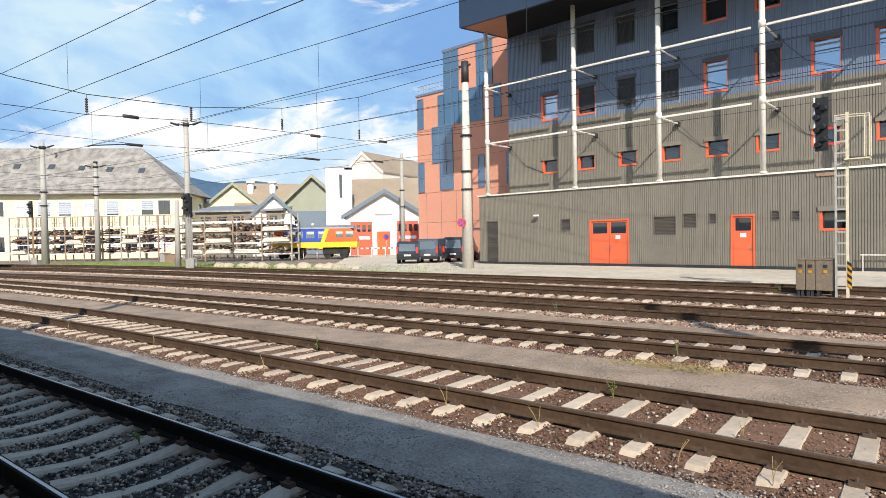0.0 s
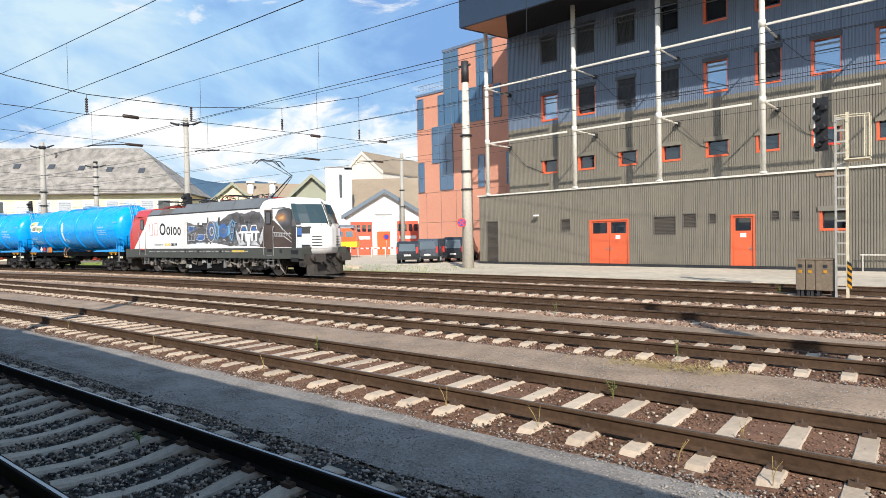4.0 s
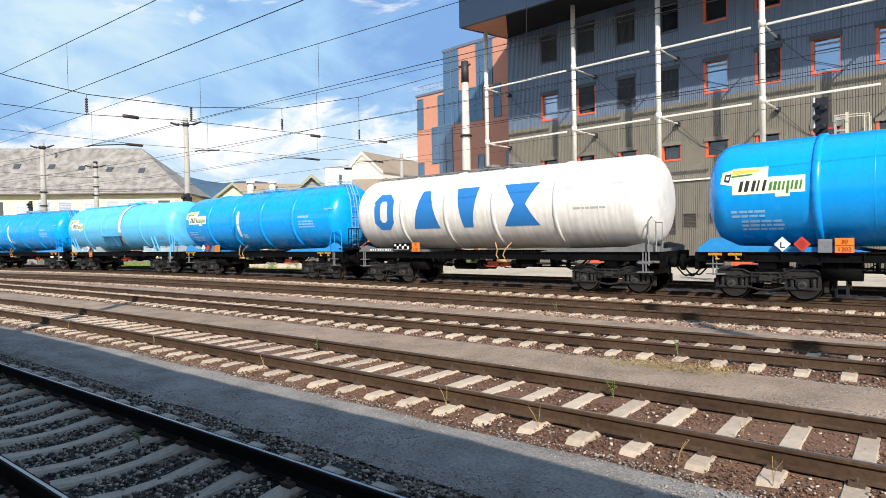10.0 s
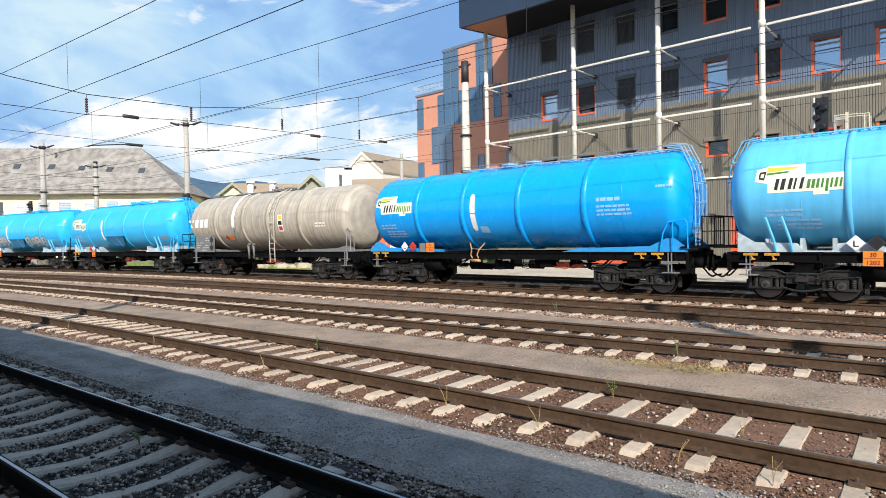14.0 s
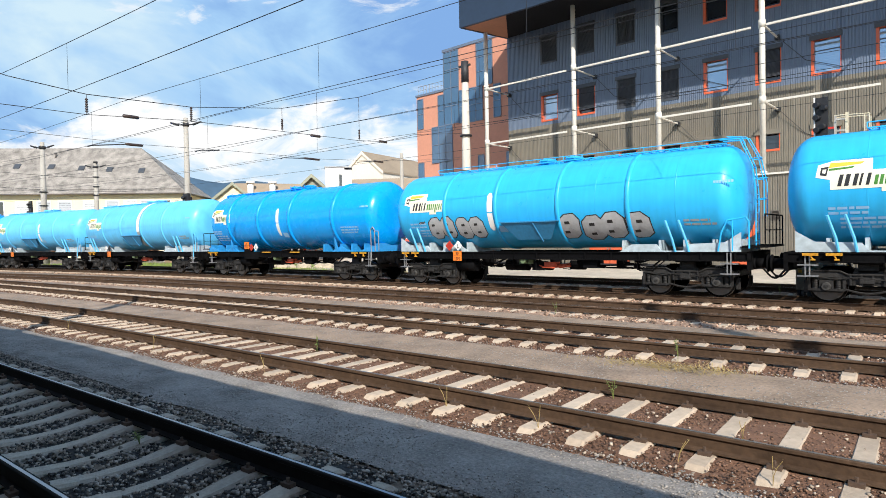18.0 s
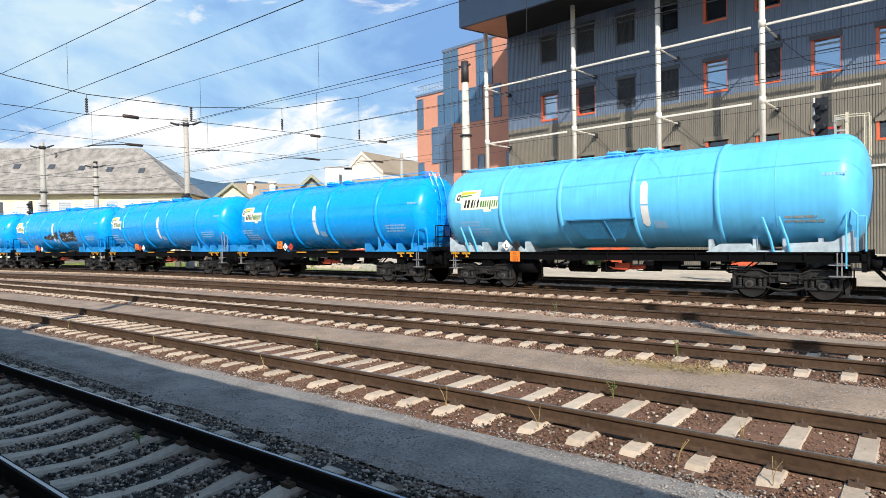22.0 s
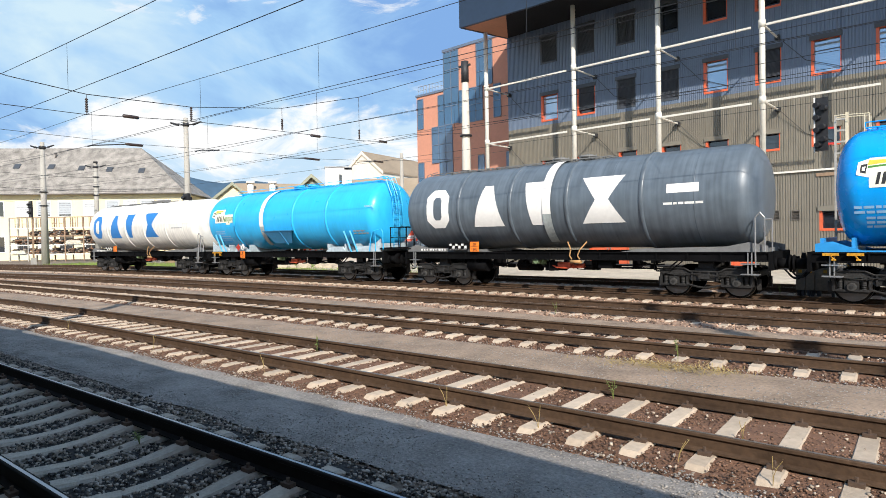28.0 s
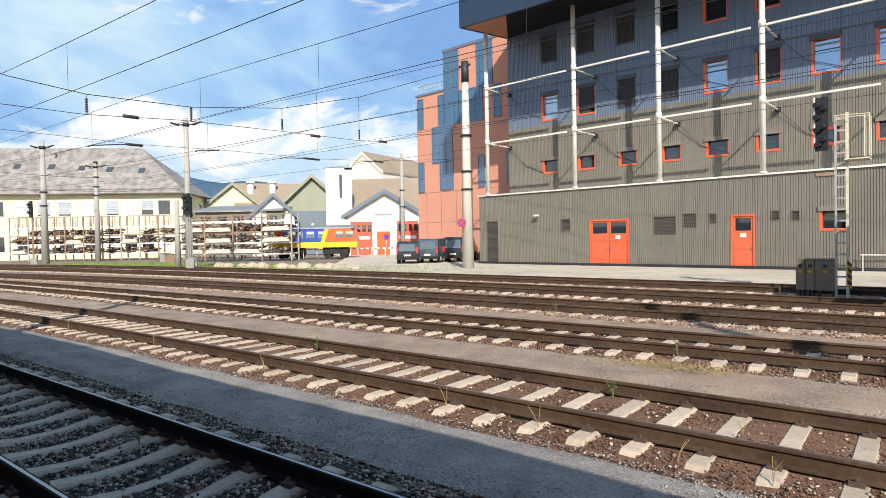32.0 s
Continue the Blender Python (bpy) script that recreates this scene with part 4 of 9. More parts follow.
# ---- old railcar in blue, yellow and red ----
m, L = frame_of((-61.5, 34.6), (-50.6, 44.4))
car = thing("railcar", "preserved railcar painted blue, yellow and red", "railcar", m)
CAR0, UP = 5.1, 0.25
bm = bmesh.new()
box(bm, CAR0 + 1.3, L - 3.6, 0, 2.8, 1.45 + UP, 2.9 + UP)
part("body", bm, "rail_blue", car, "blue upper body")
bm = bmesh.new()
box(bm, CAR0 + 0.05, L - 0.1, -0.02, 2.82, 0.85 + UP, 1.447 + UP)
part("lower_body", bm, "rail_yellow", car, "yellow lower body")
bm = bmesh.new()
extrude(bm, [(L - 3.58, -0.03, 1.45 + UP), (L - 0.1, -0.03, 1.45 + UP), (L - 0.35, -0.03, 2.6 + UP), (L - 0.9, -0.03, 2.95 + UP), (L - 3.58, -0.03, 2.95 + UP)], (0, 2.86, 0))
part("cab", bm, "rail_red", car, "orange-red driver's cab")
bm = bmesh.new()
extrude(bm, [(CAR0, -0.03, 1.45 + UP), (CAR0 + 1.28, -0.03, 1.45 + UP), (CAR0 + 1.28, -0.03, 2.95 + UP), (CAR0 + 0.8, -0.03, 2.95 + UP), (CAR0 + 0.25, -0.03, 2.6 + UP)], (0, 2.86, 0))
part("cab", bm, "rail_red", car, "orange-red driver's cab")
bm = bmesh.new()
extrude(bm, [(L - 4.4, -0.06, 0.95), (L - 3.95, -0.06, 0.95), (L - 3.2, -0.06, 3.15), (L - 3.65, -0.06, 3.15)], (0, 0.025, 0))
part("stripe", bm, "rail_yellow", car)
bm = bmesh.new()
extrude(bm, [(CAR0 + 0.4, 1.4 + 1.42 * math.cos(t), 2.94 + UP + 0.42 * math.sin(t)) for t in [math.pi * i / 8 for i in range(9)]], (L - CAR0 - 0.9, 0, 0))
part("roof", bm, "steel_grey", car, "grey rounded roof")
for x, w in ((CAR0 + 1.9, 0.75), (8.0, 0.5), (9.0, 0.75), (10.3, 0.6)):
    bm = bmesh.new()
    box(bm, x - 0.06, x + w + 0.06, -0.025, 0.02, 1.92 + UP, 2.66 + UP)
    fr = part("window_frame", bm, "steel_grey", car)
    bm = bmesh.new()
    box(bm, x, x + w, -0.04, -0.026, 1.98 + UP, 2.60 + UP)
    part("pane", bm, "glass_sky", fr)
for x in (L - 2.45, L - 1.35):
    bm = bmesh.new()
    box(bm, x, x + 0.8, -0.06, -0.031, 1.95 + UP, 2.6 + UP)
    part("window", bm, "glass_sky", car)
bm = bmesh.new()
for x in (CAR0 + 2.5, 9.4, L - 2.2):
    tube(bm, (x, 1.4, 3.36 + UP), (x, 1.4, 3.58 + UP), 0.16, n=8)
part("roof_vent", bm, "plaster_white", car)
for x in (CAR0 + 1.9, L - 2.6):
    bm = bmesh.new()
    for dx in (-0.9, 0.9):
        tube(bm, (x + dx, 0.4, 0.3), (x + dx, 0.55, 0.3), 0.42, n=16)
        tube(bm, (x + dx, 2.2, 0.3), (x + dx, 2.35, 0.3), 0.42, n=16)
    box(bm, x - 1.4, x + 1.4, 0.3, 2.5, 0.35, 1.09)
    part("bogie", bm, "bogie_shaded", car)


# ---- parked vans ----
def van(label, p, yaw, length, height, paint, glassy):
    v = thing("van", label, "van", Matrix.Translation((*p, YARD_Z)) @ Matrix.Rotation(yaw, 4, "Z"), group="parked vans")
    h = height
    prof = [(-length / 2, 0.35), (-length / 2 - 0.03, 0.9), (-length / 2 + 0.08, h - 0.15), (-length / 2 + 0.3, h), (length / 2 - 1.7, h), (length / 2 - 1.0, h * 0.62), (length / 2 - 0.12, h * 0.5), (length / 2, 0.7), (length / 2, 0.35)]
    bm = bmesh.new()
    extrude(bm, [(x, -0.9, z) for x, z in prof], (0, 1.8, 0))
    bmesh.ops.bevel(bm, geom=bm.edges[:], offset=0.06, segments=2, affect="EDGES")
    part("body", bm, paint, v)
    bm = bmesh.new()
    extrude(bm, [(-length / 2 - 0.035, y, z) for y, z in ((-0.70, h * 0.56), (0.70, h * 0.56), (0.62, h - 0.22), (-0.62, h - 0.22))], (0.10, 0, 0))
    part("rear_window", bm, "glass_sky", v)
    for s in (-1, 1):
        bm = bmesh.new()
        n = 2 if glassy else 1
        for k in range(n):
            a = length / 2 - 2.0 - k * 1.25
            extrude(bm, [(a - 0.5, s * 0.905, h * 0.58), (a + 0.45, s * 0.905, h * 0.58), (a + 0.15, s * 0.885, h - 0.18), (a - 0.5, s * 0.885, h - 0.18)], (0, -s * 0.02, 0))
        part("side_window", bm, "glass_dark", v)
        bm = bmesh.new()
        box(bm, -length / 2 - 0.05, -length / 2 + 0.05, s * 0.82 - 0.07, s * 0.82 + 0.07, 0.85, 1.35)
        part("tail_light", bm, "red", v, "red tail light")
        for x in (-length / 2 + 0.8, length / 2 - 0.85):
            bm = bmesh.new()
            lathe(bm, [(-0.11, 0.2), (-0.11, 0.33), (0.11, 0.33), (0.11, 0.2)], 20, "Y", 0, (x, s * 0.82, 0.33))
            w = part("wheel", bm, "rubber", v)
            bm = bmesh.new()
            tube(bm, (x, s * 0.84, 0.33), (x, s * 0.945, 0.33), 0.20, n=14)
            part("rim", bm, "lamp_glass", w)
    bm = bmesh.new()
    box(bm, -length / 2 - 0.06, -length / 2 - 0.02, -0.27, 0.27, 0.62, 0.75)
    part("plate_bar", bm, "paint_white", v)
    bm = bmesh.new()
    box(bm, -length / 2 - 0.08, -length / 2 + 0.2, -0.88, 0.88, 0.32, 0.55)
    part("bumper", bm, "rubber", v)
    return v


van("small black van parked in the yard", (-34.9, 36.5), radians(126), 4.3, 1.82, "van_dark", True)
van("slate-grey panel van parked beside a building", (-34.0, 38.6), radians(116), 4.9, 2.0, "van_grey", True)
van("black tall van parked behind another van", (-33.0, 41.0), radians(112), 5.0, 2.1, "van_dark", False)


# ---- masts ----
def mast(p, top, label, r=0.24, cap=True, arms=(), horns=False):
    t = thing("overhead_line_mast", label, "catenary mast", Matrix.Translation((*p, -0.25)), group="overhead line masts")
    bm = bmesh.new()
    h = top + 0.25
    lathe(bm, [(0, r * 1.15), (h, r * (0.60 if r > 0.32 else 0.72))], 8, "Z")
    part("shaft", bm, "mast_pale" if r == 0.35 else "concrete_mast", t, "pale concrete shaft")
    if cap:
        bm = bmesh.new()
        tube(bm, (0, 0, h - (1.3 if r > 0.34 else 0.12)), (0, 0, h + 0.10), r * (0.72 if r > 0.34 else 0.80), n=16)
        box(bm, -0.5, 0.45, -0.05, 0.05, h - 0.25, h - 0.12)
        part("cap", bm, "steel_dark", t, "dark steel cap with brackets")
    bm = bmesh.new()
    for z in arms:
        tube(bm, (0, 0, z - 0.06), (0, 0, z + 0.06), r * 1.15, n=10)
        box(bm, -0.45, 0.0, -0.04, 0.04, z - 0.04, z + 0.04)
    if arms:
        part("clamp", bm, "steel_dark", t)
    if horns:
        for s in (-1, 1):
            bm = bmesh.new()
            tube(bm, (0, 0, h - 0.62), (s * 0.55, s * 0.40, h - 0.55), 0.05, n=6)
            tube(bm, (s * 0.50, s * 0.37, h - 0.58), (s * 1.10, s * 0.80, h - 0.36), 0.10, 0.07, n=8)
            part("insulator_arm", bm, "steel_dark", t)
        bm = bmesh.new()
        tube(bm, (0, 0, h - 0.72), (0, 0, h - 0.45), r * 0.95, n=10)
        part("collar", bm, "steel_dark", t)
    return t


big = mast((-24.8, 31.5), 13.6, "tall tapered pale concrete overhead line mast", 0.35, True, (5.4, 6.6, 9.0))
SIGN = Matrix.Translation((-0.03, -0.60, 3.17)) @ Matrix.Rotation(radians(38.0), 4, "Z")
bm = bmesh.new()
lathe(bm, [(0.0, 0.30), (0.03, 0.30)], 24, "Y", 0)
lathe(bm, [(-0.006, 0.225), (0.001, 0.225)], 24, "Y", 1)
for a in (0.785, -0.785):
    box(bm, -0.24, 0.24, -0.014 - 0.004 * (a > 0), -0.004, -0.035, 0.035, 0, Matrix.Rotation(a, 4, "Y"))
box(bm, -0.05, 0.05, 0.031, 0.30, -0.05, 0.05, 2)
bmesh.ops.transform(bm, matrix=SIGN, verts=bm.verts)
part("no_stopping_sign", bm, ("red", "rail_blue", "steel_grey"), big, "round red and blue no-stopping sign")
mast((-49.4, 24.4), 12.5, "slender concrete overhead line mast", 0.27, False, (), True)
mast((-50.8, 24.1), 5.6, "short concrete post beside a mast", 0.24, False)
mast((-81.7, 28.6), 12.2, "far concrete overhead line mast", 0.32, True, (9.4, 10.6, 8.3), True)
mast((-75.7, 21.2), 13.2, "far concrete overhead line mast beside the racks", 0.36, False, (6.5, 8.0), True)
mast((5.7, 4.9), 12.8, "concrete overhead line mast on the service path", 0.20, False, (7.2, 9.0))
mast((-13.6, 0.36), 9.9, "concrete overhead line mast beside the platform", 0.20, False, (7.0, 8.4))
mast((-50.4, 51.4), 12.2, "concrete mast before the fire house", 0.26, False, (6.0, 8.0))


def signal(p, top, label, base="rack_rust", heads=1):
    t = thing("rail_signal", label, "rail signal", Matrix.Translation((*p, -0.25)), group="rail signals")
    bm = bmesh.new()
    for dx in (-0.16, 0.16):
        box(bm, dx - 0.03, dx + 0.03, -0.04, 0.04, 0, top)
    z = 0.5
    while z < top:
        box(bm, -0.13, 0.13, -0.03, 0.03, z - 0.02, z + 0.02)
        z += 0.4
    part("lattice_pole", bm, base, t)
    bm = bmesh.new()
    box(bm, -0.45, 0.45, -0.20, -0.05, top - 1.1, top + 0.55)
    hd = part("signal_head", bm, "black_paint", t, "black signal head")
    for dx, dz in ((-0.18, 0.2), (0.18, -0.1), (-0.18, -0.6), (0.18, -0.7)):
        bm = bmesh.new()
        tube(bm, (dx, -0.20, top + dz), (dx, -0.42, top + dz + 0.02), 0.12, n=12)
        part("hood", bm, "black_paint", hd)
    bm = bmesh.new()
    box(bm, -0.3, 0.3, -0.2, 0.2, 0, 0.9)
    part("cabinet", bm, "concrete_mast", t)
    return t


signal((-45.9, 22.7), 5.5, "black signal on a pale lattice pole in the grass", "rack_steel")
signal((-72.4, 19.2), 6.2, "black signal on a rusty lattice pole", "rack_rust")
signal((-48.2, 24.0), 5.4, "back of a lattice signal post", "rack_steel")

# ---- near signal mast with ladder, and relay cabinets ----
sg = thing("signal_mast", "white signal mast with caged ladder and black signal head", "rail signal", Matrix.Translation((-2.56, 22.8, -0.25)), group="rail signals")
bm = bmesh.new()
box(bm, -0.04, 0.04, -0.04, 0.04, 0, 5.95)
part("pole", bm, "mast_cream", sg, "cream-painted steel pole")
bm = bmesh.new()
box(bm, -0.34, -0.28, -0.04, 0.04, 0, 5.9)
z = 0.35
while z < 5.9:
    box(bm, -0.28, -0.04, -0.035, 0.035, z - 0.028, z + 0.028)
    z += 0.36
part("ladder", bm, "rack_steel", sg, "grey steel ladder")
bm = bmesh.new()
for y in (-0.22, 0.22):
    pipe(bm, [(-0.32, y, 5.85), (0.60, y, 5.80), (0.60, y, 4.50)], 0.016)
    pipe(bm, [(0.47, y, 5.80), (0.47, y, 4.48)], 0.012)
    box(bm, -0.05, 0.62, y - 0.02, y + 0.02, 4.42, 4.46)
pipe(bm, [(0.60, -0.22, 5.80), (0.60, 0.22, 5.80)], 0.016)
box(bm, -0.05, 0.62, -0.20, 0.20, 4.39, 4.42)
part("cage", bm, "mast_cream", sg, "cream railing of the small service platform")
bm = bmesh.new()
box(bm, -0.84, -0.50, -0.14, -0.02, 4.78, 6.50)
hd = part("signal_head", bm, "black_paint", sg, "black signal head with hooded lamps")
bm = bmesh.new()
box(bm, -0.885, -0.845, -0.17, -0.02, 4.75, 6.52)
part("edge_strip", bm, "paint_white", hd, "white edge strip")
for dx, z in ((-0.82, 6.25), (-0.62, 6.15), (-0.82, 5.85), (-0.66, 5.55), (-0.80, 5.45), (-0.64, 5.15), (-0.78, 4.98)):
    bm = bmesh.new()
    tube(bm, (dx + 0.06, -0.14, z), (dx + 0.01, -0.40, z - 0.02), 0.085, n=12)
    part("hood", bm, "black_paint", hd)
bm = bmesh.new()
for z in (5.0, 5.5):
    box(bm, -0.50, -0.34, -0.06, 0.02, z - 0.03, z + 0.03)
part("bracket", bm, "red", sg)
bm = bmesh.new()
slant = Matrix(((1, 0, 0, 0), (0, 1, 0, 0), (-0.9, 0, 1, 0), (0, 0, 0, 1)))
for k in range(8):
    z = 0.42 + k * 0.10
    box(bm, -0.005, 0.105, -0.06, 0.05, z, z + 0.099, k % 2, slant)
part("warning_sleeve", bm, ("yellow", "black_paint"), sg, "yellow and black striped sleeve")
for i, (x, w, y) in enumerate(((-4.02, 0.27, 23.05), (-3.735, 0.26, 23.05), (-3.46, 0.57, 23.05))):
    cb = thing("relay_cabinet", "weathered tan steel relay cabinet by the track", "cabinet", Matrix.Translation((x + w / 2, y, -0.22)), group="relay cabinets")
    bm = bmesh.new()
    box(bm, -w / 2, w / 2, -0.22, 0.20, 0.20, 1.21)
    bmesh.ops.bevel(bm, geom=bm.edges[:], offset=0.015, segments=1, affect="EDGES")
    part("body", bm, "relay_tan", cb)
    bm = bmesh.new()
    box(bm, -w / 2 - 0.006, w / 2 + 0.006, -0.235, 0.21, 1.21, 1.25)
    part("lid", bm, "relay_tan", cb)
    bm = bmesh.new()
    for dx in (-w / 2 + 0.08, w / 2 - 0.08):
        box(bm, dx - 0.04, dx + 0.04, -0.18, 0.18, 0, 0.20)
    part("foot", bm, "steel_dark", cb)
    bm = bmesh.new()
    box(bm, -0.05, 0.05, -0.235, -0.222, 0.78, 0.88)
    part("warning_mark", bm, "yellow", cb, "small yellow warning mark")
    bm = bmesh.new()
    box(bm, -0.06, 0.06, -0.235, -0.222, 0.96, 1.06)
    part("vent", bm, "steel_dark", cb)

# ---- overhead wires ----
wires = thing("overhead_wires", "dark contact and catenary wires over the tracks", "wires", kind="structure")
DROPPERS = {"B": (-18.6, -31.0), "C": (-28.0, -19.6, -13.6, -7.0), "D": (-27.0, -19.3, -11.5, -4.0), "E": (-25.0, -16.0, -8.0, -1.0), "F": (-15.0, -5.0)}
for key, zc, zm in (("B", 6.15, 7.60), ("C", 6.20, 7.62), ("D", 6.40, 7.90), ("E", 6.48, 7.72), ("F", 6.4, 7.7)):
    for z, r, nm in ((zc, 0.009, "contact_wire"), (zm, 0.009, "catenary_wire")):
        bm = bmesh.new()
        pts = []
        for i in range(-60, 21):
            s = i * 1.5
            u = ((s + 25) / 55.0) % 1.0
            sag = 0.0 if z == zc else -0.9 * 4 * u * (1 - u) * 0.25
            pts.append(on_line(key, s, 0.12 * math.sin(s * 0.11), z + sag))
        pipe(bm, pts, r, 5)
        part(nm, bm, "wire", wires)
    for s in DROPPERS[key]:
        bm = bmesh.new()
        u = ((s + 25) / 55.0) % 1.0
        tube(bm, on_line(key, s, 0.12 * math.sin(s * 0.11), zc), on_line(key, s, 0.12 * math.sin(s * 0.11), zm - 0.9 * u * (1 - u)), 0.0055, n=4)
        part("dropper", bm, "wire", wires)
SPAN_UP = [(-2.0, 9.9), (2.0, 8.8), (5.99, 7.87), (8.51, 7.65), (12.6, 7.79), (17.24, 8.45), (22.26, 9.83), (31.3, 13.2)]
SPAN_LOW = [(-2.0, 6.9), (5.78, 6.86), (8.49, 6.88), (12.18, 7.17), (17.2, 7.31), (22.1, 7.41), (23.97, 7.55), (26.75, 8.30), (31.3, 8.9)]
bm = bmesh.new()
pipe(bm, [(-25, y, z) for y, z in SPAN_UP], 0.016, 5)
pipe(bm, [(-25, y, z) for y, z in SPAN_LOW], 0.013, 5)
part("cross_span", bm, "wire", wires, "cross-span wires between two masts")
for y, za, zb in ((8.5, 7.65, 6.88), (12.6, 7.79, 7.17), (17.2, 8.45, 7.31), (22.2, 9.83, 7.41)):
    bm = bmesh.new()
    tube(bm, (-25, y, za), (-25, y, zb), 0.012, n=5)
    for k in range(6):
        z = zb + 0.08 + k * 0.09
        lathe(bm, [(z, 0.03), (z + 0.03, 0.058), (z + 0.05, 0.058), (z + 0.08, 0.03)], 10, "Z", 0, (-25, y, 0))
    part("insulator", bm, "insulator", wires, "dark ribbed insulator")
for y, z in ((10.1, 7.02), (19.2, 7.32), (24.0, 7.55)):
    bm = bmesh.new()
    lathe(bm, [(-0.32, 0.02), (-0.28, 0.07), (0.28, 0.07), (0.32, 0.02)], 10, "Y", 0, (-25, y, z))
    part("insulator", bm, "insulator", wires, "dark ribbed insulator")
for y0, z0, y1, z1, cap in ((8.49, 5.72, 9.87, 5.90, 10.55), (12.72, 5.93, 13.86, 6.05, 0), (17.08, 6.02, 18.45, 6.10, 19.45), (22.0, 6.22, 23.2, 6.36, 24.0)):
    bm = bmesh.new()
    pipe(bm, [(-25, y0, z0 - 0.06), (-25, y0 + 0.12, z0), (-25, y1, z1)], 0.022)
    ar = part("steady_arm", bm, "wire", wires, "thin bent steady arm")
    if cap:
        bm = bmesh.new()
        lathe(bm, [(y1 - 0.02, 0.02), (y1 + 0.05, 0.055), (cap - 0.05, 0.055), (cap, 0.02)], 10, "Y", 0, (-25, 0, z1 + 0.01))
        part("insulator", bm, "insulator", ar)
bm = bmesh.new()
pipe(bm, [(-25, 4.0, 6.0), (-25, 6.4, 5.98), (-25, 10.5, 5.95), (-25, 14.2, 6.08), (-25, 19.5, 6.16), (-25, 24.0, 6.44), (-25, 31.3, 7.2)], 0.009, 5)
part("cross_span", bm, "wire", wires)
# far span with its own arms, towards the curve
for x, y0, y1, z in ((-62, 9, 27, 6.9), (-62, 9, 27, 8.2)):
    bm = bmesh.new()
    pipe(bm, [(x, y0 + (y1 - y0) * i / 8, z + 0.4 * ((i - 4) / 4) ** 2) for i in range(9)], 0.016, 5)
    part("cross_span", bm, "wire", wires)
# wires strung along the front of the great building
bm = bmesh.new()
for z0, y in ((7.9, 29.0), (8.8, 29.3), (10.2, 29.6)):
    pipe(bm, [(-24.8, 31.4, z0 + 1.5), (-10, y, z0 + 0.6), (12, y - 1.5, z0)], 0.014, 5)
part("feeder_wire", bm, "wire", wires, "feeder wires beside the building")
# yard lamp on the cross-span
bm = bmesh.new()
lathe(bm, [(-0.35, 0.08), (-0.25, 0.22), (0.1, 0.20), (0.35, 0.06)], 14, "X", 0, (-25.3, 5.6, 8.05))
tagged(new("yard_lamp", mesh_of("yard_lamp", bm, "paint_white")), "pale yard lamp hung from the cross-span wire", "lamp")

# ---- hills ----
bm = bmesh.new()
n = 60
crest = []
for i in range(n + 1):
    a = radians(92 + 86 * i / n)
    h = 142 + 45 * noise.noise(Vector((i * 0.16, 3.1, 0))) + 28 * noise.noise(Vector((i * 0.55, 9.1, 0)))
    crest.append((a, max(45, h)))
rows = []
for r, f in ((1350, 0.0), (1420, 0.55), (1500, 1.0), (1700, 0.2)):
    rows.append([bm.verts.new((r * math.cos(a), r * math.sin(a), -2 + f * h)) for a, h in crest])
for a, b in zip(rows, rows[1:]):
    for i in range(n):
        bm.faces.new((a[i], a[i + 1], b[i + 1], b[i])).smooth = True
tagged(new("backdrop_hills", mesh_of("backdrop_hills", bm, "hill")), "distant wooded hills, haze put into their blue colour", "hills", kind="structure")

# ---- grass verge, stones and fence ----
strip("verge", "grass", "F", 2.0, "F", 9.5, -75, -22, -0.24, "sunlit grass verge beside the farthest track", "grass", 10, 0.8, 0.10)
bm = bmesh.new()
rng = random.Random(21)
vs, fs = [], []
for i in range(9000):
    s = rng.uniform(-74, -23)
    p = on_line("F", s, 1.9 + 7.4 * rng.random() ** 1.4, -0.24)
    h, w, a = rng.uniform(0.08, 0.30), rng.uniform(0.012, 0.03), rng.uniform(0, 6.28)
    dx, dy = math.cos(a) * w, math.sin(a) * w
    k = len(vs)
    lean = rng.uniform(-0.1, 0.1)
    vs += [(p.x - dx, p.y - dy, p.z), (p.x + dx, p.y + dy, p.z), (p.x + lean, p.y + lean, p.z + h)]
    fs.append((k, k + 1, k + 2))
me = bpy.data.meshes.new("grass")
me.from_pydata(vs, [], fs)
me.materials.append(M["grass"])
tagged(new("grass_blades", me), "short bright green grass blades on the verge", "grass", kind="stuff")


def rock_mesh(seed, r):
    bm = bmesh.new()
    bmesh.ops.create_icosphere(bm, subdivisions=2, radius=r)
    for v in bm.verts:
        v.co *= 1 + 0.32 * noise.noise(v.co * (1.6 / r) + Vector((seed, 0, 0)))
        v.co.z *= 0.62
    return mesh_of("boulder", bm, "stone_pale")


rocks = [rock_mesh(i * 3.7, 0.5) for i in range(4)]
for i in range(15):
    s = -46.5 + i * 1.05
    ob = new("boulder", rocks[i % 4])
    k = rng.uniform(0.7, 1.3)
    ob.matrix_basis = Matrix.Translation(on_line("F", s, 4.0 + i * 0.06 + rng.uniform(-0.4, 0.4), -0.12)) @ Matrix.Rotation(rng.uniform(0, 6), 4, "Z") @ Matrix.Scale(k, 4)
    tagged(ob, "pale rounded boulder at the edge of the grass", "boulder", "row of boulders")
fence = thing("barrier_fence", "red and white tape barrier before the fire house", "fence")
a, b = Vector((-55.8, 40.8, 0)), Vector((-46.6, 49.0, 0))
for i in range(9):
    p = a.lerp(b, i / 8)
    bm = bmesh.new()
    tube(bm, (p.x, p.y, -0.2), (p.x, p.y, 1.0), 0.05, n=8)
    part("post", bm, "paint_white", fence)
bm = bmesh.new()
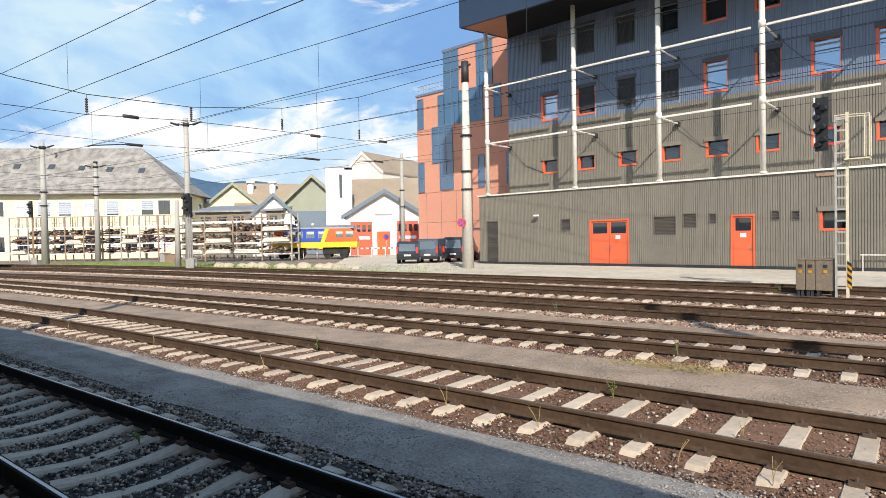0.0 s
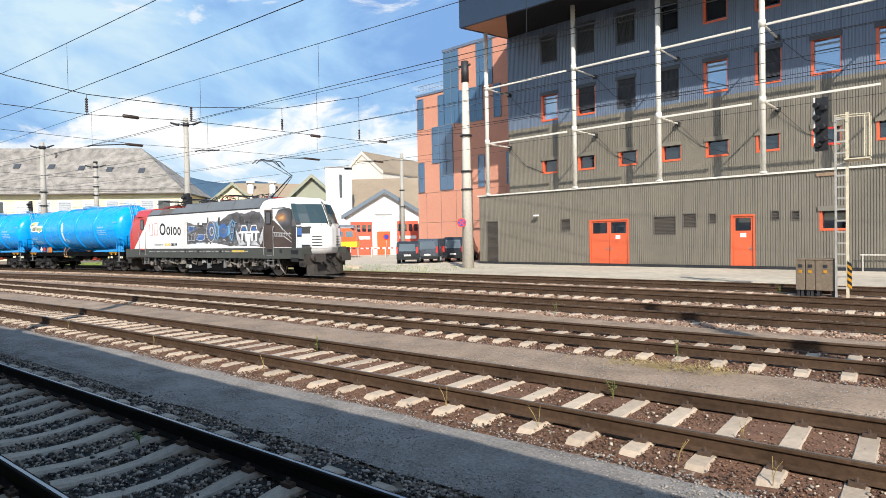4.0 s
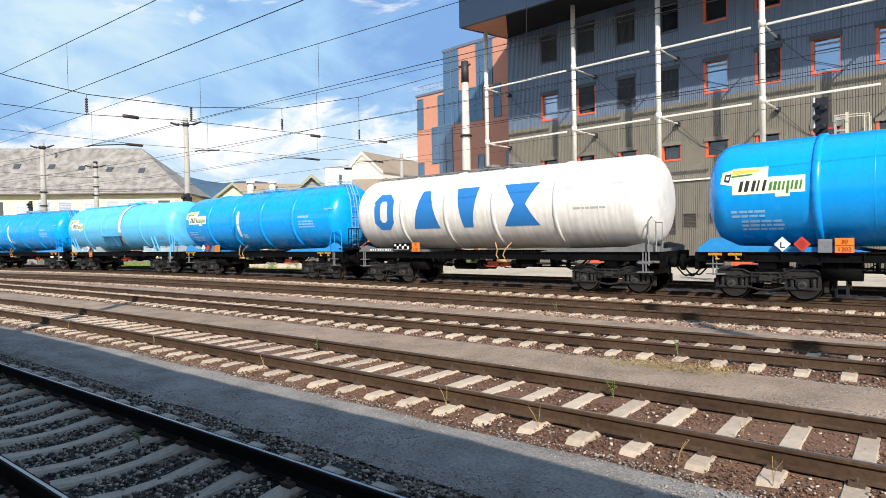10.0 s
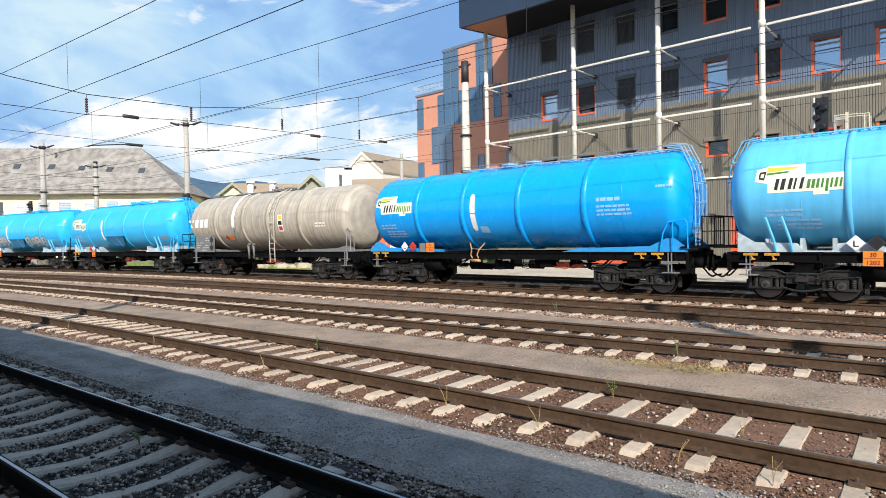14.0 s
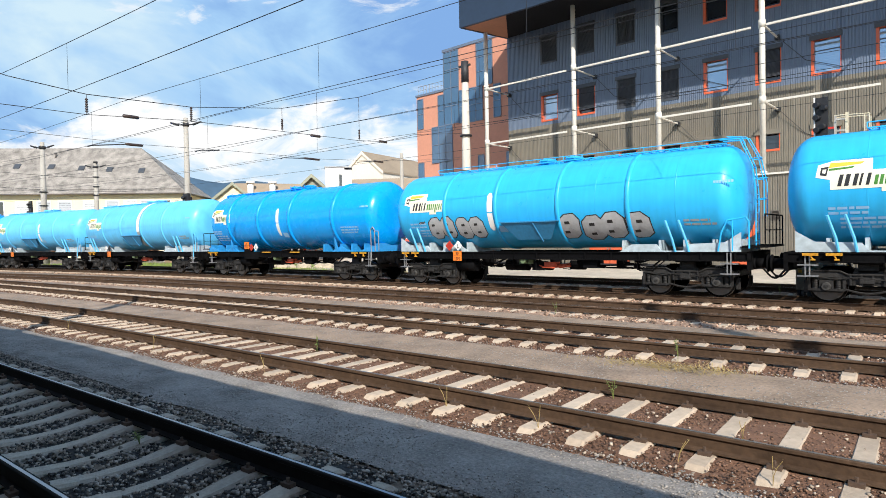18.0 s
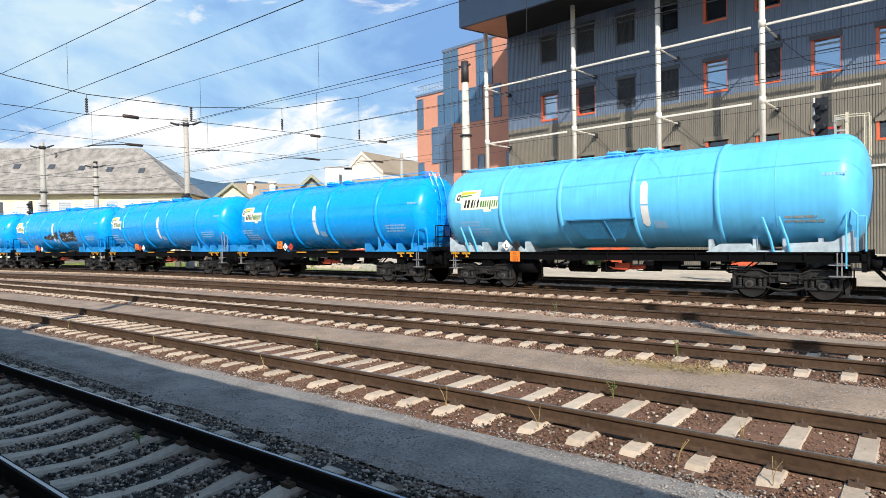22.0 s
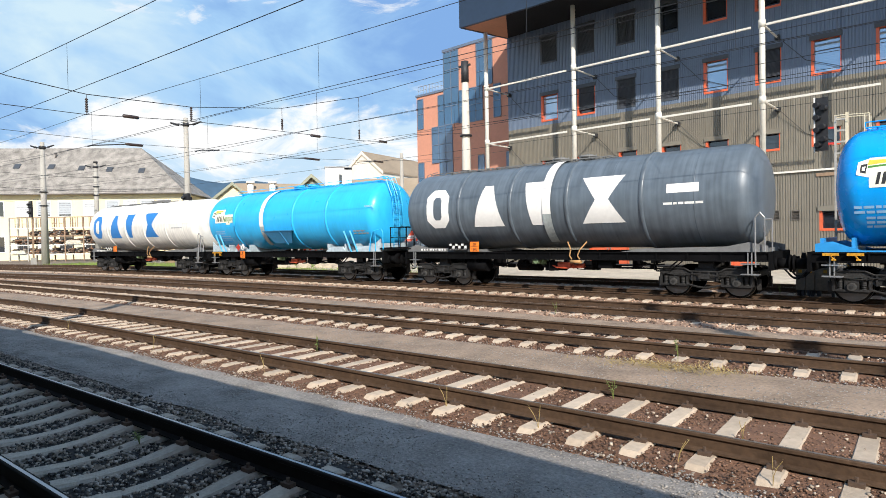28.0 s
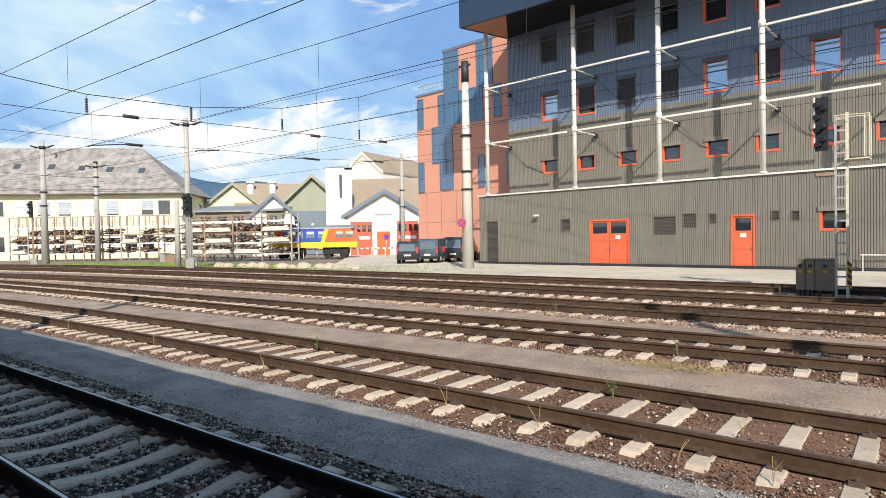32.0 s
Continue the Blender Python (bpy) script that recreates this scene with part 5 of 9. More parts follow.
for i in range(40):
    p, q = a.lerp(b, i / 40), a.lerp(b, (i + 1) / 40)
    quad(bm, [(p.x, p.y, 0.82), (q.x, q.y, 0.82), (q.x, q.y, 0.97), (p.x, p.y, 0.97)], i % 2)
part("rail", bm, ("red", "paint_white"), fence, "red and white barrier rail")
ns = thing("road_sign", "round red and blue road sign on a thin post", "road sign", Matrix.Translation((-48.5, 46.8, -0.2)))
bm = bmesh.new()
tube(bm, (0, 0, 0), (0, 0, 2.6), 0.035, n=8)
part("post", bm, "steel_grey", ns)
bm = bmesh.new()
tube(bm, (0, 0, 2.35), (0.04, -0.06, 2.35), 0.36, n=20)
part("disc", bm, "red", ns)
bm = bmesh.new()
tube(bm, (0.045, -0.066, 2.35), (0.05, -0.075, 2.35), 0.25, n=20)
part("disc_face", bm, "rail_blue", ns)
for p, s, c in (((-69.5, 31.5), (0.9, 0.9, 1.0), "concrete_mast"), ((-63.5, 29.4), (1.3, 0.9, 0.95), "rack_rust"), ((-47.3, 23.6), (0.6, 0.5, 0.8), "concrete_mast")):
    bm = bmesh.new()
    box(bm, -s[0] / 2, s[0] / 2, -s[1] / 2, s[1] / 2, 0, s[2])
    box(bm, -s[0] / 2 - 0.05, s[0] / 2 + 0.05, -s[1] / 2 - 0.05, s[1] / 2 + 0.05, s[2], s[2] + 0.06)
    ob = tagged(new("trackside_box", mesh_of("trackside_box", bm, c)), "small weathered trackside box in the grass", "box", "trackside boxes")
    ob.matrix_basis = Matrix.Translation((*p, -0.25))

# ---- platform behind the camera, with an unseen roof and wall added ----
bm = bmesh.new()
extrude(bm, [(-34, -2.4, -0.26), (-14, -0.35, -0.26), (14, 0.75, -0.26), (14, -6, -0.26), (-34, -8, -0.26)], (0, 0, 0.64))
tagged(new("pavement_platform", mesh_of("pavement_platform", bm, "concrete_yard")), "low concrete station platform", "platform", kind="structure")
# Unseen wall, put up to hold back sky light from behind.
bm = bmesh.new()
extrude(bm, [(-75, -11.1, -0.26), (50, -4.4, -0.26), (50, -4.9, -0.26), (-75, -11.6, -0.26)], (0, 0, 3.4))
tagged(new("wall_station", mesh_of("wall_station", bm, "concrete_mast")), "plain unseen wall added behind the platform to block sky", "wall", kind="structure")
# Roof out of view; its edge is fitted to cast the foreground shade line.
roof = thing("platform_roof", "unseen station platform roof on steel posts, added to cast shade", "canopy")
bm = bmesh.new()
extrude(bm, [(-40, -2.6, 4.2), (-13.3, 0.06, 4.2), (-9.4, 0.28, 4.2), (-5.5, 0.32, 4.2), (-2.5, 0.45, 4.2), (0.25, 0.62, 4.2), (16, 0.60, 4.2), (16, -6.0, 4.2), (-40, -9.0, 4.2)], (0, 0, -0.25))
part("roof_slab", bm, "louvre_brown", roof)
for i in range(6):
    bm = bmesh.new()
    x = -32 + i * 9
    y = -4.2 + 0.03 * x
    box(bm, x - 0.12, x + 0.12, y - 0.12, y + 0.12, 0.36, 4.2)
    part("post", bm, "steel_grey", roof)

# ---- the train ----
TANK_Z, TANK_R, TANK_H = 3.06, 1.565, 7.05
CACHE = {}


def shared(name, key, build, material, parent, m=None, label=""):
    """A part whose mesh is built once and shared by all the parts of that key."""
    if key not in CACHE:
        bm = bmesh.new()
        build(bm)
        mats = material if isinstance(material, (tuple, list)) else (material,)
        CACHE[key] = mesh_of(name, bm, *mats)
    return piece(name, CACHE[key], parent, m or Matrix(), label)


def on_tank(x, h, lift=0.006):
    """A point of the tank's near side: along it, and up its skin from the middle line."""
    r = TANK_R + lift
    t = h / TANK_R
    return Vector((x, -r * math.cos(t), TANK_Z + r * math.sin(t)))


def skin(bm, c, mi=0, lift=0.006, nu=2, nv=6):
    """A four-cornered mark laid on the tank's skin; c: corners (x, h) round about."""
    g = []
    for i in range(nu + 1):
        row = []
        for j in range(nv + 1):
            u, v = i / nu, j / nv
            x = (c[0][0] * (1 - u) + c[1][0] * u) * (1 - v) + (c[3][0] * (1 - u) + c[2][0] * u) * v
            h = (c[0][1] * (1 - u) + c[1][1] * u) * (1 - v) + (c[3][1] * (1 - u) + c[2][1] * u) * v
            row.append(bm.verts.new(on_tank(x, h, lift)))
        g.append(row)
    for a, b in zip(g, g[1:]):
        for j in range(nv):
            f = bm.faces.new((a[j], b[j], b[j + 1], a[j + 1]))
            f.material_index, f.smooth = mi, True


def rect(bm, x0, x1, h0, h1, mi=0, lift=0.006):
    skin(bm, [(x0, h0), (x1, h0), (x1, h1), (x0, h1)], mi, lift, 2, max(2, int(abs(h1 - h0) * 8)))


def tank_mesh(bm):
    prof = []
    for i in range(10):
        t = i / 9 * math.pi / 2
        prof.append((-TANK_H + 0.68 * (1 - math.cos(t)), max(0.02, TANK_R * math.sin(t) ** 0.62)))
    full = prof + [(x, TANK_R) for x in (-4, -2, 0, 2, 4)] + [(-x, r) for x, r in reversed(prof)]
    lathe(bm, full, 56, "X", 0, (0, 0, TANK_Z))


def ring_mesh(bm, w=0.075, up=0.05):
    lathe(bm, [(-w - 0.02, TANK_R - 0.01), (-w, TANK_R + up), (w, TANK_R + up), (w + 0.02, TANK_R - 0.01)], 56, "X", 0, (0, 0, TANK_Z))


def wheelset_mesh(bm, r=0.46):
    tube(bm, (0, -1.02, 0), (0, 1.02, 0), 0.085, n=10, mi=0)
    for s in (-1, 1):
        prof = [(s * 0.675, r * 1.03), (s * 0.705, r * 1.03), (s * 0.715, r), (s * 0.815, r * 0.985), (s * 0.815, r * 0.87), (s * 0.77, r * 0.85), (s * 0.765, r * 0.42), (s * 0.82, r * 0.36), (s * 0.82, 0.09)]
        lathe(bm, [(s * 0.675, r * 0.87), *prof], 28, "Y", 0)
        lathe(bm, [(s * 0.716, r + 0.002), (s * 0.813, r * 0.987 + 0.002)], 28, "Y", 1)
        for k in range(3):
            t = k * 2.1
            box(bm, -0.05, 0.05, s * 0.775 - 0.02, s * 0.775 + 0.02, r * 0.5, r * 0.72, 1, Matrix.Rotation(t, 4, "Y"))


def bogie_side(bm):
    for s in (-1, 1):
        y0, y1 = min(s * 0.93, s * 1.06), max(s * 0.93, s * 1.06)
        top = [(-1.34, 0.80), (-1.20, 0.88), (-0.62, 0.88), (-0.42, 0.78), (0.42, 0.78), (0.62, 0.88), (1.20, 0.88), (1.34, 0.80)]
        bot = [(1.34, 0.66), (1.16, 0.70), (0.66, 0.70), (0.40, 0.50), (-0.40, 0.50), (-0.66, 0.70), (-1.16, 0.70), (-1.34, 0.66)]
        extrude(bm, [(x, y0, z) for x, z in top + bot], (0, y1 - y0, 0))
        # flange along the frame's upper edge, ribs and tie below
        for (xa, za), (xb, zb) in zip(top, top[1:]):
            tube(bm, (xa, s * 1.08, za), (xb, s * 1.08, zb), 0.028, n=6)
        for x in (-0.36, -0.12, 0.12, 0.36):
            box(bm, x - 0.02, x + 0.02, s * 1.08 - 0.04, s * 1.08 + 0.04, 0.50, 0.78)
        for w in (-0.9, 0.9):
            for o in (-0.40, 0.40):
                box(bm, w + o - 0.035, w + o + 0.035, s * 1.02 - 0.08, s * 1.02 + 0.08, 0.36, 0.72)
            box(bm, w - 0.42, w + 0.42, s * 1.05 - 0.09, s * 1.05 + 0.09, 0.34, 0.40)
        arc = [(-0.50 + 1.0 * i / 8, s * 1.10, 0.40 - 0.10 * math.sin(math.pi * i / 8)) for i in range(9)]
        pipe(bm, arc, 0.03)
        pipe(bm, [(-1.30, s * 1.12, 0.74), (-0.7, s * 1.15, 0.66), (-0.2, s * 1.13, 0.72), (0.5, s * 1.15, 0.64), (1.3, s * 1.12, 0.72)], 0.016)
        box(bm, -0.16, 0.16, s * 1.10 - 0.05, s * 1.10 + 0.05, 0.56, 0.70)
    for x in (-1.30, 1.30):
        box(bm, x - 0.06, x + 0.06, -0.95, 0.95, 0.62, 0.78)
    box(bm, -0.32, 0.32, -0.95, 0.95, 0.50, 0.88)
    tube(bm, (0, 0, 0.84), (0, 0, 1.10), 0.30, n=16)
    for s in (-1, 1):
        box(bm, -0.22, 0.22, s * 0.85 - 0.1, s * 0.85 + 0.1, 0.84, 1.06)


def axle_box_mesh(bm):
    box(bm, -0.16, 0.16, -1.12, -0.90, -0.13, 0.17)
    tube(bm, (0, -1.10, 0), (0, -1.19, 0), 0.125, 0.10, n=14, mi=1)
    tube(bm, (0, -1.19, 0), (0, -1.20, 0), 0.05, n=8, mi=0)
    box(bm, -0.34, 0.34, -1.10, -0.92, -0.16, -0.09)


def spring_mesh(bm):
    prof = []
    for k in range(6):
        z = -0.08 + k * 0.048
        prof += [(z, 0.055), (z + 0.012, 0.078), (z + 0.03, 0.078)]
    lathe(bm, prof, 12, "Z", 0, (0, -1.03, 0))


def bogie(parent, x):
    b = shared("bogie", "bogie", bogie_side, "bogie_shaded", parent, Matrix.Translation((x, 0, 0)), "dusty cast bogie with coil springs, shade put into its dark colour")
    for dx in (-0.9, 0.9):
        ws = shared("wheelset", "wheelset", wheelset_mesh, ("wheel_shaded", "wheel_tread"), b, Matrix.Translation((dx, 0, 0.46)))
        SPIN.append((ws, 0.46))
        for rot in (0, math.pi):
            m = Matrix.Translation((dx, 0, 0.46)) @ Matrix.Rotation(rot, 4, "Z")
            shared("axle_box", "axle_box", axle_box_mesh, ("bogie_shaded", "axle_dust"), b, m)
            for o in (-0.26, 0.26):
                shared("coil_spring", "coil_spring", spring_mesh, "bogie_shaded", b, m @ Matrix.Translation((o, 0, 0)))
    for dx in (-1.42, 1.42):
        for s in (-1, 1):
            shared("brake_block", "brake_block", lambda bm: (box(bm, -0.05, 0.05, -0.06, 0.06, -0.16, 0.16), tube(bm, (0, 0, 0.1), (0, 0, 0.4), 0.02, n=6)), "bogie_shaded", b, Matrix.Translation((dx, s * 0.76, 0.42)))
    return b


def buffer_mesh(bm):
    tube(bm, (0, 0, 0), (0.08, 0, 0), 0.19, n=14)
    tube(bm, (0.08, 0, 0), (0.34, 0, 0), 0.145, n=14)
    tube(bm, (0.34, 0, 0), (0.46, 0, 0), 0.085, n=12)
    lathe(bm, [(0.46, 0.10), (0.47, 0.25), (0.50, 0.25), (0.515, 0.12)], 20, "X", 0)


def hook_mesh(bm):
    box(bm, 0.0, 0.30, -0.05, 0.05, -0.07, 0.07)
    tube(bm, (0.28, 0, -0.02), (0.42, 0, 0.05), 0.045, n=8)


def link_mesh(bm):
    pipe(bm, [(0.28, 0.09, -0.05), (0.55, 0.07, -0.14), (0.55, -0.07, -0.14), (0.28, -0.09, -0.05)], 0.025)


def brake_hose_mesh(bm):
    pipe(bm, [(0.05, 0, -0.05), (0.14, 0, -0.13), (0.25, 0, -0.26), (0.35, 0, -0.38), (0.43, 0.02, -0.43), (0.52, 0.08, -0.39)], 0.028, 8)


def coupling(parent, m):
    """Draw hook with its link, and an air hose on either side."""
    shared("draw_hook", "draw_hook", hook_mesh, "bogie_shaded", parent, m)
    shared("coupling_link", "coupling_link", link_mesh, "bogie_shaded", parent, m)
    for y in (-0.32, 0.32):
        shared("air_hose", "air_hose", brake_hose_mesh, "rubber", parent, m @ Matrix.Translation((0, y, 0)))


def solebar_mesh(bm):
    for s in (-1, 1):
        box(bm, -7.02, 7.02, s * 1.20 - 0.05, s * 1.20 + 0.05, 1.10, 1.38)
        box(bm, -7.02, 7.02, s * 1.27 - 0.03, s * 1.27 + 0.03, 1.34, 1.38)
        box(bm, -7.02, 7.02, s * 1.27 - 0.03, s * 1.27 + 0.03, 1.10, 1.14)
        for k in range(15):
            x = -6.6 + k * 0.943
            box(bm, x - 0.02, x + 0.02, s * 1.275 - 0.02, s * 1.275 + 0.02, 1.14, 1.34)
    for x in (-6.97, 6.97):
        box(bm, x - 0.05, x + 0.05, -1.30, 1.30, 0.86, 1.38)
    for x in (-5.15, 5.15):
        box(bm, x - 0.30, x + 0.30, -1.15, 1.15, 1.06, 1.36)
    box(bm, -7.0, 7.0, -0.22, 0.22, 1.12, 1.34)


def brake_gear_mesh(bm):
    tube(bm, (-1.7, -0.55, 0.86), (-0.75, -0.55, 0.86), 0.21, n=14)
    tube(bm, (0.9, -0.35, 0.88), (1.45, -0.35, 0.88), 0.17, n=14)
    box(bm, -0.35, 0.15, -1.0, -0.7, 0.70, 1.02)
    box(bm, 1.75, 2.25, -1.12, -0.85, 0.82, 1.10)
    pipe(bm, [(-3.8, -0.9, 0.98), (-2.0, -0.9, 0.90), (2.2, -0.9, 0.90), (3.9, -0.9, 0.98)], 0.022)
    pipe(bm, [(-3.8, -0.2, 0.80), (3.9, -0.2, 0.80)], 0.035)
    for x in (-2.6, -1.2, 0.4, 1.6, 2.9):
        box(bm, x - 0.03, x + 0.03, -0.95, -0.2, 0.84, 1.12)
    tube(bm, (0.15, -0.85, 0.84), (0.42, -0.85, 0.84), 0.14, n=12)
    pipe(bm, [(-0.1, -1.15, 1.10), (-0.1, -1.15, 0.72), (0.1, -1.15, 0.72)], 0.02)
    rng = random.Random(31)
    for i in range(26):
        x, y, z = rng.uniform(-3.7, 3.8), rng.uniform(-1.18, -0.6), rng.uniform(0.84, 1.08)
        if i % 2:
            w, h = rng.uniform(0.05, 0.16), rng.uniform(0.05, 0.14)
            box(bm, x - w, x + w, y - 0.06, y + 0.06, z - h, z + 0.04)
        else:
            pipe(bm, [(x, y, 1.12), (x + rng.uniform(-0.1, 0.1), y, z - 0.08), (x + rng.uniform(0.15, 0.6), y - 0.03, z - 0.10), (x + rng.uniform(0.6, 0.9), y, 1.10)], 0.017)


def valve_pipe_mesh(bm):
    for o in (-0.15, 0.15):
        pipe(bm, [(o, -1.28, 1.12), (o - 0.06, -1.33, 1.25), (o + 0.04 if o > 0 else o, -1.34, 1.45), (o * 2.4, -1.15, 1.72)], 0.024)
    tube(bm, (-0.2, -1.28, 1.04), (0.2, -1.28, 1.04), 0.06, n=8)


def walkway_mesh(bm, x0=-5.6, x1=6.9):
    z = TANK_Z + TANK_R + 0.05
    for y in (-0.42, -0.02, 0.38):
        box(bm, x0, x1, y - 0.015, y + 0.015, z - 0.035, z)
    n = int((x1 - x0) / 0.22)
    for i in range(n):
        x = x0 + (x1 - x0) * i / n
        box(bm, x, x + 0.05, -0.40, 0.36, z - 0.026, z - 0.010)
    for i in range(7):
        x = x0 + 0.3 + (x1 - x0 - 0.6) * i / 6
        box(bm, x - 0.02, x + 0.02, -0.42, 0.38, TANK_Z + TANK_R - 0.09, z - 0.03)


def top_rail_mesh(bm, x0=0.0, x1=6.9):
    z = TANK_Z + TANK_R + 0.075
    pipe(bm, [(x0, -0.44, z), (x0, -0.46, z + 0.10), (x1, -0.46, z + 0.10), (x1 + 0.12, -0.46, z - 0.12)], 0.014)
    for i in range(5):
        x = x0 + (x1 - x0) * i / 4
        tube(bm, (x, -0.44, z - 0.02), (x, -0.46, z + 0.10), 0.012, n=6)


def lid_mesh(bm):
    z = TANK_Z + TANK_R - 0.06
    lathe(bm, [(z, 0.27), (z + 0.16, 0.27), (z + 0.17, 0.33), (z + 0.21, 0.33), (z + 0.26, 0.18)], 20, "Z")
    for k in range(6):
        t = k * math.pi / 3
        tube(bm, (0.31 * math.cos(t), 0.31 * math.sin(t), z + 0.12), (0.31 * math.cos(t), 0.31 * math.sin(t), z + 0.27), 0.022, n=6)


def ladder_mesh(bm):
    top = TANK_Z + TANK_R + 0.10
    for y in (-0.62, -0.22):
        pipe(bm, [(7.18, y, 1.45), (7.18, y, 3.1), (7.10, y, 3.9), (6.75, y, top), (6.2, y, top + 0.02)], 0.020)
    for i in range(11):
        z = 1.7 + i * 0.27
        x = 7.18 if z < 3.1 else (7.18 - 0.08 * (z - 3.1) / 0.8 if z < 3.9 else 7.10 - 0.35 * (z - 3.9) / (top - 3.9))
        tube(bm, (x, -0.62, z), (x, -0.22, z), 0.014, n=6)
    # safety loops
    for z in (2.9, 3.5, 4.1):
        xo = 7.16 if z < 3.6 else 7.04
        pipe(bm, [(xo, -0.62, z), (xo + 0.21, -0.66, z + 0.02), (xo + 0.28, -0.42, z + 0.03), (xo + 0.21, -0.18, z + 0.02), (xo, -0.22, z)], 0.016)
    for y in (-0.62, -0.22):
        pipe(bm, [(7.40, y, 2.4), (7.40, y, 3.4), (7.26, y, 4.1), (6.95, y, top + 0.02), (6.4, y, top + 0.10)], 0.016)


def platform_mesh(bm):
    box(bm, 6.75, 7.42, -1.28, 1.28, 1.50, 1.54)
    for k in range(9):
        y = -1.2 + k * 0.3
        box(bm, 6.78, 7.40, y - 0.02, y + 0.02, 1.54, 1.56)


def railing_mesh(bm):
    pipe(bm, [(7.38, -1.22, 1.50), (7.38, -1.22, 2.45), (7.38, 1.22, 2.45), (7.38, 1.22, 1.50)], 0.022)
    pipe(bm, [(7.38, -1.22, 2.0), (7.38, 1.22, 2.0)], 0.016)


def rail_post_mesh(bm):
    tube(bm, (7.38, 0, 1.52), (7.38, 0, 2.45), 0.014, n=6)


def side_rail_mesh(bm):
    pipe(bm, [(6.15, -1.30, 1.40), (6.25, -1.34, 1.95), (6.42, -1.36, 2.30), (6.9, -1.33, 2.38), (6.98, -1.30, 2.25), (6.98, -1.28, 1.48)], 0.024)
    pipe(bm, [(6.55, -1.32, 1.42), (6.55, -1.35, 2.30)], 0.02)


def grab_mesh(bm):
    pipe(bm, [(6.60, -1.33, 0.95), (6.60, -1.36, 2.35), (6.72, -1.36, 2.50), (6.84, -1.36, 2.35), (6.84, -1.33, 1.40)], 0.022)
    pipe(bm, [(6.84, -1.33, 2.30), (7.02, -1.30, 2.30), (7.02, -1.28, 1.40)], 0.02)


def step_mesh(bm):
    box(bm, -0.24, 0.24, -1.36, -1.12, 0.72, 0.75)
    box(bm, -0.24, 0.24, -1.36, -1.12, 1.02, 1.05)
    for x in (-0.05, 0.05):
        box(bm, x - 0.015, x + 0.015, -1.33, -1.29, 0.70, 1.36)


def lash_mesh(bm):
    for x in (-0.45, 0.45):
        box(bm, x - 0.30, x + 0.30, -1.40, -1.32, 1.22, 1.36)
        tube(bm, (x, -1.36, 1.22), (x + 0.12, -1.38, 1.02), 0.035, n=6)
        box(bm, x + 0.02, x + 0.20, -1.41, -1.34, 0.98, 1.05)
        for k in range(3):
            tube(bm, (x - 0.22 + k * 0.2, -1.40, 1.22), (x - 0.12 + k * 0.2, -1.42, 1.36), 0.025, n=6)


def panel(bm, x0, x1, z0, z1, y=-1.36, t=0.02, mi=0):
    box(bm, x0, x1, y - t, y, z0, z1, mi)


def diamond(bm, x, z, r, y=-1.40, mi=0):
    extrude(bm, [(x - r, y, z), (x, y, z - r), (x + r, y, z), (x, y, z + r)], (0, 0.012, 0), mi)


def letters(txt, size, material):
    """A flat mesh of writing in the built-in font, centred on its foot."""
    cu = bpy.data.curves.new("writing", "FONT")
    cu.body, cu.size, cu.align_x, cu.extrude = txt, size, "CENTER", 0.002
    cu.resolution_u = 3
    ob = new("writing", cu)
    me = bpy.data.meshes.new_from_object(ob)
    bpy.data.objects.remove(ob)
    me.materials.clear()
    me.materials.append(M[material])
    return me


def hazard(parent, x, z, order, up=0.04):
    """Orange hazard board and two diamond placards on the frame's edge."""
    def board(bm):
        panel(bm, -0.21, 0.21, -0.20, 0.20, -1.37, 0.015)
        panel(bm, -0.20, 0.20, -0.006, 0.006, -1.385, 0.004, 1)
        for lo, hi, a, c in ((-0.20, 0.20, 0.190, 0.20), (-0.20, 0.20, -0.20, -0.190)):
            panel(bm, lo, hi, a, c, -1.385, 0.003, 1)
    shared("hazard_board", "hazard_board", board, ("hazard_orange", "black_paint"), parent, Matrix.Translation((x, 0, z)), "orange hazard board with a black code")
    for txt, dz in (("30", 0.10), ("1202", -0.10)):
        if "code" + txt not in CACHE:
            CACHE["code" + txt] = letters(txt, 0.155, "black_fine")
        piece("code", CACHE["code" + txt], parent, Matrix.Translation((x, -1.392, z + dz - 0.055)) @ Matrix.Rotation(math.pi / 2, 4, "X"))
    for dx, kind in order:
        def dia(bm, kind=kind):
            diamond(bm, 0, 0, 0.205)
            diamond(bm, 0, 0, 0.14, -1.404, 1)
        mats = {"r": ("red_placard", "red_dark"), "w": ("paint_white", "black_fine"), "k": ("steel_dark", "black_paint")}[kind]
        if kind == "w":
            def dia(bm):
                diamond(bm, 0, 0, 0.205)
                panel(bm, -0.05, -0.02, -0.10, 0.06, -1.402, 0.004, 1)
                panel(bm, -0.02, 0.07, -0.10, -0.07, -1.402, 0.004, 1)
        shared("placard", "placard" + kind, dia, mats, parent, Matrix.Translation((x + dx, 0, z + up)), {"r": "red diamond placard", "w": "white diamond placard", "k": "folded dark placard"}[kind])


mk("hazard_orange", (0.90, 0.22, 0.02), 0.5, vary=0.1, scale=3)
mk("red_placard", (0.55, 0.05, 0.02), 0.5, vary=0.15, scale=3)
mk("red_dark", (0.40, 0.03, 0.02), 0.5, vary=0.15, scale=3)
mk("black_fine", (0.02, 0.02, 0.02), 0.5, vary=0.1, scale=3)
mk("logo_cream", (0.80, 0.77, 0.62), 0.45, vary=0.05, scale=3)
mk("logo_green", (0.06, 0.22, 0.03), 0.45, vary=0.1, scale=3)
